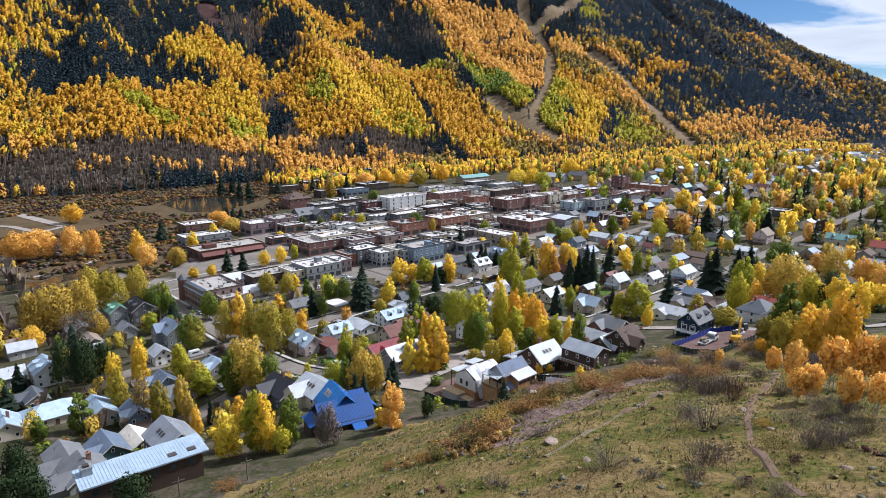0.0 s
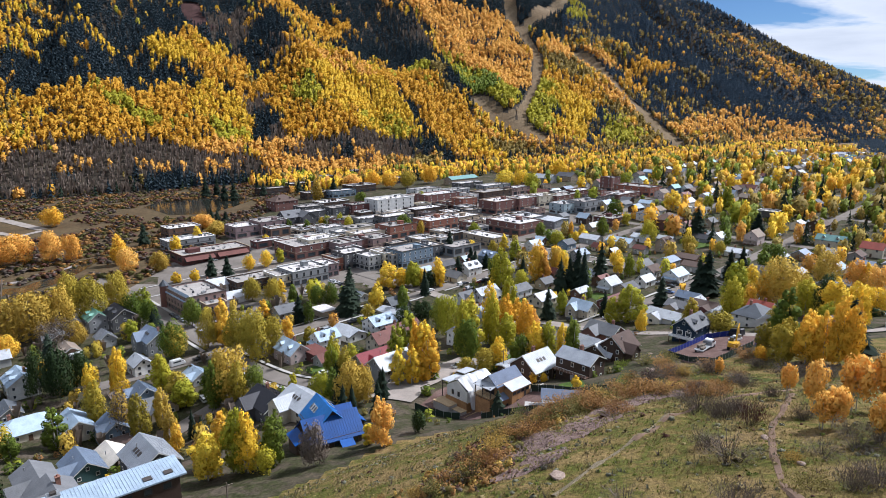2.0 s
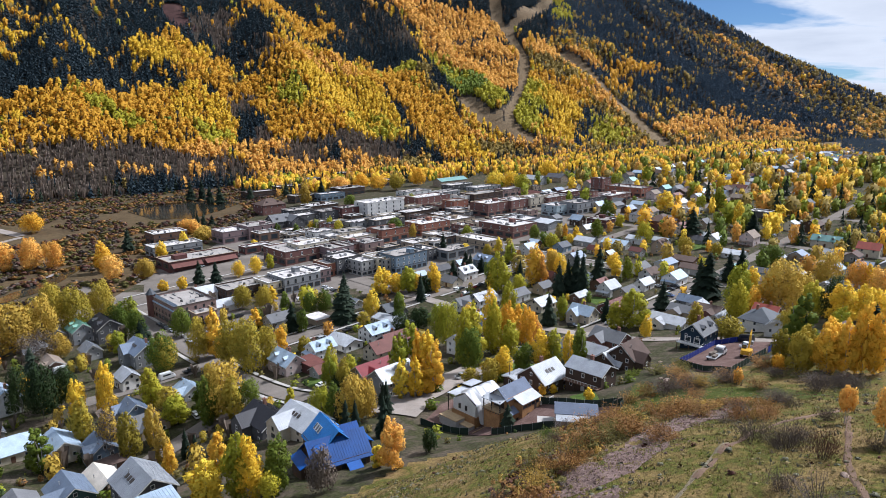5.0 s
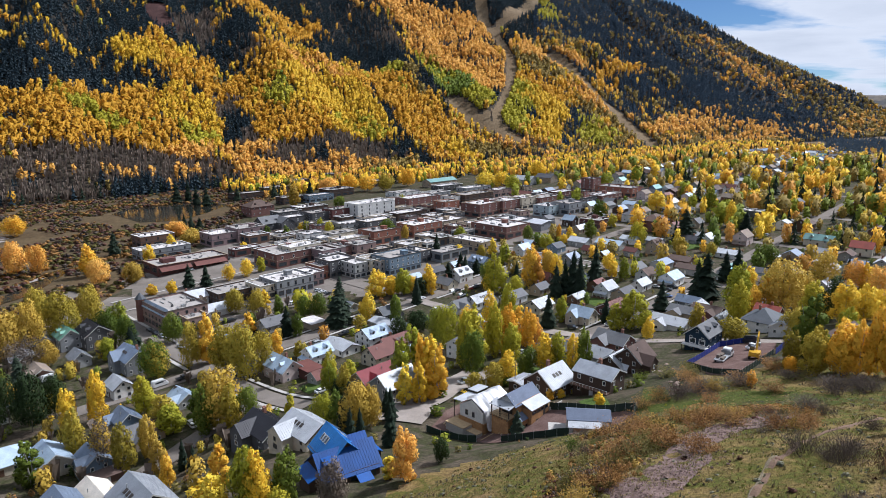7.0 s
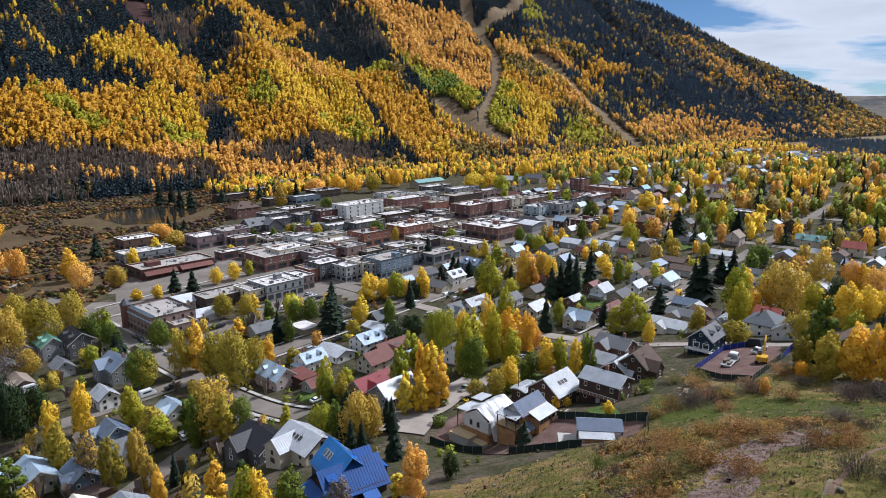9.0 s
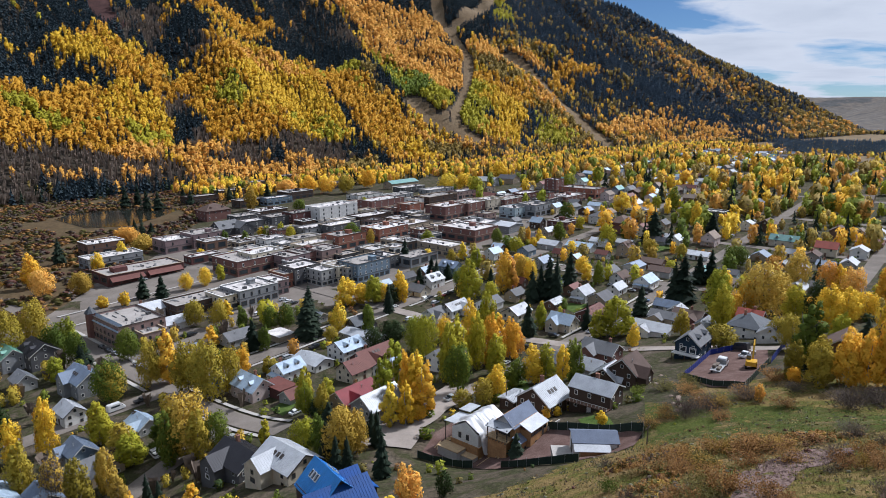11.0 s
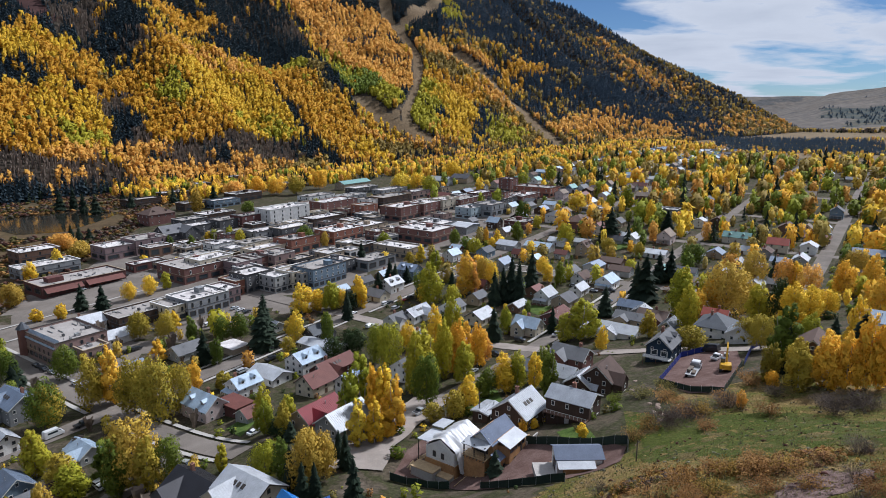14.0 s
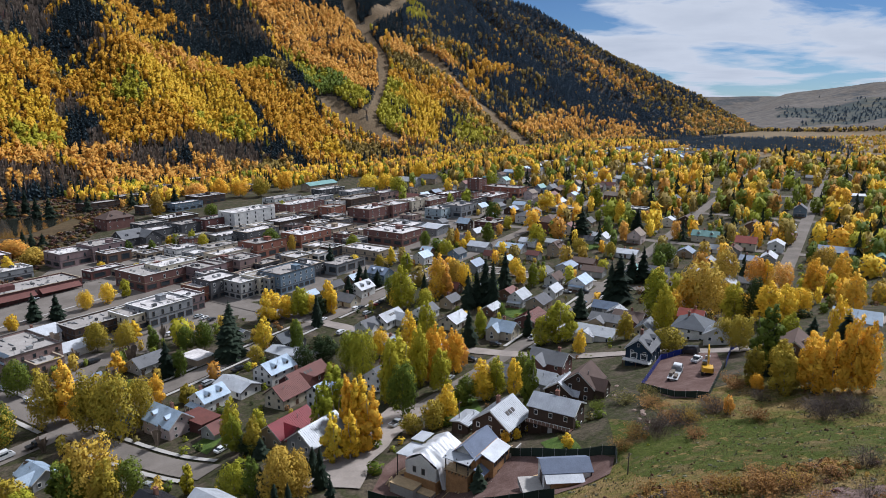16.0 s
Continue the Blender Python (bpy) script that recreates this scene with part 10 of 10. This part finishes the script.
def fill_blocks():
    """Lower flat-roofed buildings that fill the business blocks."""
    rs = random.Random(5)
    walls = ["brick", "tan", "greywall", "darkwood", "white", "pinkbrick", "darkgrey", "cream", "brown"]
    made = 0
    for v_ in (-455, -440, -410, -395, -352, -335, -318, -302):
        u = 235.0
        while u < 560 and made < 46:
            u += rs.uniform(9, 15)
            x, y = uv(u, v_ + rs.uniform(-3, 3))
            if not (free_ground(np.array([x]), np.array([y]), 5.5)[0] and off_road(np.array([x]), np.array([y]), 4.0)[0]):
                continue
            flat_block(round(x, 1), round(y, 1), -43, rs.uniform(9, 13), rs.uniform(11, 17), rs.choice((4.5, 6.0, 7.0)), rs.choice(walls), rs.choice((1, 2)))
            made += 1


fill_blocks()


FAR_LEAF = {"olive": "forest_olive", "orange": "forest_orange"}


def infill_houses():
    """Smaller houses, sheds and garages between the larger houses of the blocks."""
    rs = random.Random(77)
    roofs = ["light", "lightblue", "grey", "brown", "darkgrey", "bluegrey", "greymetal", "light", "maroon", "tan"]
    walls = ["white", "cream", "tan", "grey", "greywall", "brown", "paleblue", "darkwood"]
    made = 0
    for k in range(2600):
        if made >= 46:
            break
        u, v = rs.uniform(112, 470), rs.uniform(-285, -70)
        x, y = uv(u, v)
        X, Y = np.array([x]), np.array([y])
        if 142.8 + 0.6376 * x - 0.00778 * x * x - y > -34 or (x > 40 and y < 250):
            continue
        if not (free_ground(X, Y, 6.0)[0] and off_road(X, Y, 4.5)[0]) or any(math.hypot(x - a, y - b) < 2.2 + 0.55 * r for a, b, r in TREE_AT):
            continue
        L, W = rs.uniform(7, 11), rs.uniform(5.5, 7.5)
        house(round(x, 1), round(y, 1), rs.choice((47, -43)), L, W, rs.choice((2.8, 3.2, 3.6)), rs.uniform(1.6, 2.6), rs.choice(roofs), rs.choice(walls), "gable", "n")
        made += 1


infill_houses()


def town_woods():
    """Trees between the outer houses, along the streets and the river, too many to place singly."""
    rs = np.random.RandomState(31)
    n = 34000
    X, Y = rs.uniform(-330, 1150, n), rs.uniform(250, 1500, n)
    u, v = X * GU[0] + Y * GU[1], X * GV[0] + Y * GV[1]
    d = foot_distance(X, Y)
    far = np.hypot(X, Y)
    ok = (v > -480) & (v < 260 + 0.25 * (u - 400)) & (u > 150) & (u < 1250) & (d < -25) & (Y > 205) & (far < 1040 + 60 * wave(X, Y, 200, 78))
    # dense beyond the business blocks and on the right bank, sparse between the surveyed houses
    dens = np.where(v < -290, np.where(u < 480, 0.012, np.where(u < 640, 0.08, 0.5)), np.where(u < 330, 0.1, np.where(u < 430, 0.24, 0.42)))
    dens = np.where(v > -70, 0.62, dens) * (0.5 + 0.6 * (wave(X, Y, 70, 77) > -0.2))
    ok &= rs.uniform(0, 1, n) < dens
    X, Y, far, u, v = X[ok], Y[ok], far[ok], u[ok], v[ok]
    ok = free_ground(X, Y, 0.8) & off_road(X, Y, np.where(u > 520, -2.2, 0.6))
    X, Y, far, u, v = X[ok], Y[ok], far[ok], u[ok], v[ok]
    pick = rs.uniform(0, 1, len(X)) + 0.16 * wave(X, Y, 60, 15)
    H = (5.0 + 13.0 * rs.uniform(0, 1, len(X)) ** 1.7) * np.where(u < 430, 0.72, 1.0)
    bands = (("green", -1, 0.2), ("olive", 0.2, 0.36), ("lime", 0.36, 0.48), ("yellow", 0.48, 0.64), ("gold", 0.64, 0.76), ("orange", 0.76, 0.82), ("tan", 0.82, 0.93))
    for k, (key, lo, hi) in enumerate(bands):
        for kind, near in (("full", True), ("mid", False)):
            i = (pick >= lo) & (pick < hi) & ((far < 520) == near)
            wide = rs.uniform(0.75, 1.5, i.sum())
            woods("town_trees", kind, X[i], Y[i], H[i], H[i] * wide, FAR_LEAF.get(key, key), key + " autumn trees between the houses of the town", 140 + k)
    i = pick >= 0.93
    woods("town_trees", "spruce", X[i], Y[i], H[i] * 1.5, H[i] * 1.35, "needle", "dark spruces between the houses of the town", 150)


town_woods()


def yard_trees():
    """Small half-bare and fading trees that crowd the older yards by the river."""
    X, Y, rs = scatter(1500, 93, -245, -70, 150, 345, lambda x, y: free_ground(x, y, -1.0) & off_road(x, y, 0.5) & (142.8 + 0.6376 * x - 0.00778 * x * x - y < -16) & (wave(x, y, 45, 94) > -0.2) & ~near_line(x, y, ((-118, 150), (-107, 170), (-94, 191), (-80, 219)), 6))
    clear = np.array([all((a - b) ** 2 + (c - d) ** 2 > (0.8 * r) ** 2 for b, d, r in TREE_AT) for a, c in zip(X, Y)])
    X, Y = X[clear][:230], Y[clear][:230]
    H = rs.uniform(3.5, 8.5, len(X))
    for k, key in enumerate(("bare", "olive", "tan", "bare", "green")):
        i = np.arange(len(X)) % 5 == k
        woods("yard_trees", "bare" if key == "bare" else "dense", X[i], Y[i], H[i], H[i] * (1.9 if key == "bare" else 1.0), key, key.replace("bare", "leafless grey") + " small trees crowding the yards", 250 + k)


yard_trees()


def valley_woods():
    """Scrub on the river flats, the line of spruces down the valley and trees on the far hills."""
    rs = np.random.RandomState(41)
    X, Y, _ = scatter(17000, 42, -620, -205, 330, 820, lambda x, y: (foot_distance(x, y) < 12) & (y > 360 - 0.55 * (x + 300)))
    keep = (wave(X, Y, 40, 9) > -0.55) & ~near_line(X, Y, ((-300, 338), (-262, 350), (-258, 379), (-232, 405)), 10) & ~(((X + 290) / 62) ** 2 + ((Y - 625) / 58) ** 2 < 1) & ~(((X + 410) / 75) ** 2 + ((Y - 515) / 45) ** 2 < 1)
    X, Y = X[keep], Y[keep]
    pick = rs.uniform(0, 1, len(X)) + 0.25 * wave(X, Y, 55, 4)
    H = rs.uniform(0.9, 2.8, len(X))
    for k, (key, lo, hi) in enumerate((("rust", -1, 0.25), ("maroon", 0.25, 0.48), ("scrub_olive", 0.48, 0.75), ("bare", 0.75, 3))):
        i = (pick >= lo) & (pick < hi)
        woods("river_scrub", "aspen", X[i], Y[i], H[i], H[i] * rs.uniform(4.0, 6.5, i.sum()), key, key.replace("scrub_", "") + " willow scrub on the river flats", 160 + k)
    # bare cottonwoods by the river
    X, Y, _ = scatter(700, 43, -330, -190, 235, 470, lambda x, y: (y < 330 - 0.9 * (x + 260)) & (wave(x, y, 50, 12) > 0.1))
    ok = free_ground(X, Y, 2) & off_road(X, Y, 3)
    X, Y = X[ok], Y[ok]
    H = rs.uniform(7, 13, len(X))
    woods("river_trees", "bare", X, Y, H, H * 2.0, "bare", "bare grey cottonwoods along the river", 170)
    i = rs.uniform(0, 1, len(X)) < 0.35
    woods("river_trees", "full", X[i] + 3, Y[i] + 2, H[i] * 0.8, H[i] * 1.0, "tan", "tan half-bare cottonwoods along the river", 171)
    # conifers at the foot of the mountain
    X, Y, _ = scatter(2600, 44, -520, 60, 560, 1010, lambda x, y: np.abs(foot_distance(x, y) - 2) < 16)
    i = (wave(X, Y, 70, 14) > -0.25) & (rs.uniform(0, 1, len(X)) < 0.75)
    H = rs.uniform(8, 17, len(X))
    woods("foot_trees", "spruce", X[i], Y[i], H[i], H[i] * 1.05, "needle", "dark spruces at the foot of the mountain", 172)
    # the wooded strip between the last buildings and the mountain
    X, Y, _ = scatter(16000, 48, -330, 620, 560, 1400, lambda x, y: (foot_distance(x, y) < -3) & (foot_distance(x, y) > -135 - 40 * (x > 60)) & (wave(x, y, 60, 18) > -0.7) & (x + 0.9 * y > 420))
    ok = free_ground(X, Y, 1.0) & off_road(X, Y, 1.0)
    X, Y = X[ok][:3000], Y[ok][:3000]
    pick = rs.uniform(0, 1, len(X)) + 0.25 * wave(X, Y, 70, 19)
    H = rs.uniform(5, 13, len(X))
    for k, (key, lo, hi) in enumerate((("needle", -1, 0.1), ("olive", 0.1, 0.26), ("gold", 0.26, 0.5), ("orange", 0.5, 0.68), ("yellow", 0.68, 0.95), ("lime", 0.95, 3))):
        i = (pick >= lo) & (pick < hi)
        woods("foot_trees", "spruce" if key == "needle" else "mid", X[i], Y[i], H[i] * (1.4 if key == "needle" else 1), H[i] * (1.2 if key == "needle" else 1.1), FAR_LEAF.get(key, key), ("dark spruces" if key == "needle" else key + " autumn trees") + " below the mountain", 210 + k)
    # the spruce belt and the yellow belt on the valley floor
    X, Y, _ = scatter(40000, 45, 480, 1150, 880, 1480, lambda x, y: (np.abs(np.degrees(np.arctan2(x, y)) - 34.2) < 5.2 + 0.9 * wave(x, y, 120, 51)) & (np.abs(np.hypot(x, y) - 1440) < 190) & (foot_distance(x, y) < -5) & (wave(x, y, 90, 52) > -0.75))
    X, Y = X[:1500], Y[:1500]
    H = rs.uniform(9, 16, len(X))
    # haze-tinted needles again, for the distance of the belt
    woods("valley_spruces", "spruce", X, Y, H, H * 1.25, "forest_hazed", "belt of dark spruces on the valley floor", 173)
    X, Y, _ = scatter(30000, 49, 900, 2300, 1500, 2500, lambda x, y: (np.abs(np.hypot(x, y) - 2330) < 45) & (foot_distance(x, y) < -5))
    X, Y = X[:420], Y[:420]
    H = rs.uniform(7, 14, len(X))
    for k, key in enumerate(("needle", "tan", "bare")):
        i = np.arange(len(X)) % 3 == k
        woods("valley_trees", "spruce" if key == "needle" else "aspen", X[i], Y[i], H[i], H[i] * 1.8, key, key + " trees in a line across the valley", 176 + k)
    X, Y, _ = scatter(9000, 46, 150, 1500, 900, 1500, lambda x, y: (foot_distance(x, y) < -15) & (y < 1150 + 0.25 * x) & (y > 880) & (wave(x, y, 90, 5) > -0.4))
    X, Y = X[:2300], Y[:2300]
    pick = rs.uniform(0, 1, len(X)) + 0.2 * wave(X, Y, 110, 25)
    H = rs.uniform(4, 9, len(X))
    for k, (key, lo, hi) in enumerate((("tan", -1, 0.3), ("yellow", 0.3, 0.5), ("orange", 0.5, 0.68), ("gold", 0.68, 0.85), ("olive", 0.85, 3))):
        i = (pick >= lo) & (pick < hi)
        woods("valley_trees", "aspen", X[i], Y[i], H[i], H[i] * 2.0, FAR_LEAF.get(key, key), key + " trees and scrub on the valley floor", 180 + k)
    X, Y, _ = scatter(30000, 47, 1500, 4300, 1500, 4300, lambda x, y: on_far_woods(x, y) & (foot_distance(x, y) < -30))
    X, Y = X[:1100], Y[:1100]
    H = rs.uniform(7, 12, len(X))
    # same haze-tinted needle colour on the hill
    woods("hill_forest", "spruce", X, Y, H, H * 2.0, "forest_hazed", "dark forest on the far hillsides", 190)


valley_woods()

# ---- grass of the spur ----


def on_spur(x, y):
    edge = 142.8 + 0.6376 * x - 0.00778 * x * x - y
    return ((edge > -2) | ((x > 45) & (y < 185))) & (y > 22) & free_ground(x, y, -2)


SPUR = (-75, 120, 22, 190)
NEAR_SPUR = (-30, 62, 30, 125)
tufts("grass", 16000, 51, lambda x, y: on_spur(x, y) & (wave(x, y, 14, 31) > -0.4), 0.15, 0.45, "grass_tan", "dry tan grass on the spur", SPUR)
tufts("grass", 8000, 52, lambda x, y: on_spur(x, y) & (wave(x, y, 11, 32) > 0.1), 0.12, 0.34, "grass_green", "low green grass and herbs on the spur", SPUR)
tufts("grass", 9000, 53, lambda x, y: on_spur(x, y) & (wave(x, y, 12, 33) > 0.2), 0.2, 0.55, "sage", "grey-green sage and weeds on the spur", SPUR)
tufts("grass", 4000, 54, lambda x, y: on_spur(x, y) & (wave(x, y, 9, 34) > 0.5), 0.2, 0.7, "bare", "grey dead stalks on the spur", SPUR)
tufts("grass", 16000, 55, lambda x, y: on_spur(x, y) & (wave(x, y, 7, 35) > -0.5), 0.12, 0.36, "grass_tan", "dry tan grass on the spur", NEAR_SPUR)
tufts("grass", 7000, 56, lambda x, y: on_spur(x, y) & (wave(x, y, 8, 36) > 0.0), 0.1, 0.3, "grass_green", "low green grass and herbs on the spur", NEAR_SPUR)


def herb_mounds():
    """Low rounded herbs and sage that freckle the spur."""
    for k, (key, n, h0, h1) in enumerate((("sage", 5200, 0.25, 0.6), ("grass_green", 5200, 0.2, 0.5), ("grass_tan", 4200, 0.25, 0.6), ("maroon", 900, 0.3, 0.7))):
        X, Y, rs = scatter(n, 60 + k, *SPUR, lambda x, y: on_spur(x, y) & (wave(x, y, 13, 70 + k) + 0.5 * wave(x, y, 4, 75 + k) > 0.0))
        H = rs.uniform(h0, h1, len(X))
        woods("hillside_herbs", "aspen", X, Y, H, H * rs.uniform(3.0, 4.5, len(X)), key, "low " + {"sage": "grey-green sage", "grass_green": "green herbs", "grass_tan": "dry tan weeds", "maroon": "dark red weeds"}[key] + " dotting the spur", 200 + k)


herb_mounds()


def yard_shrubs():
    """Hedges, bushes and young trees in the yards."""
    X, Y, rs = scatter(9000, 91, -230, 330, 150, 560, lambda x, y: free_ground(x, y, 0.3) & ((x < 40) | (y > 250)) & ((x - 4) ** 2 + (y - 180) ** 2 > 484) & off_road(x, y, 0.8) & (142.8 + 0.6376 * x - 0.00778 * x * x - y < -6) & (wave(x, y, 22, 44) + 0.6 * wave(x, y, 9, 45) > 0.0))
    ok = (X * GV[0] + Y * GV[1] > -290)
    X, Y = X[ok][:2400], Y[ok][:2400]
    pick = rs.uniform(0, 1, len(X)) + 0.2 * wave(X, Y, 40, 46)
    H = 0.8 + 3.2 * rs.uniform(0, 1, len(X)) ** 2
    for k, (key, lo, hi) in enumerate((("green", -1, 0.22), ("scrub_olive", 0.22, 0.45), ("lime", 0.45, 0.66), ("dark", 0.66, 0.8), ("yellow", 0.8, 0.9), ("rust", 0.9, 3))):
        i = (pick >= lo) & (pick < hi)
        woods("yard_shrubs", "scrub", X[i], Y[i], H[i], H[i] * rs.uniform(2.0, 3.4, i.sum()), key, key.replace("scrub_", "") + " bushes and hedges in the yards", 230 + k)


yard_shrubs()
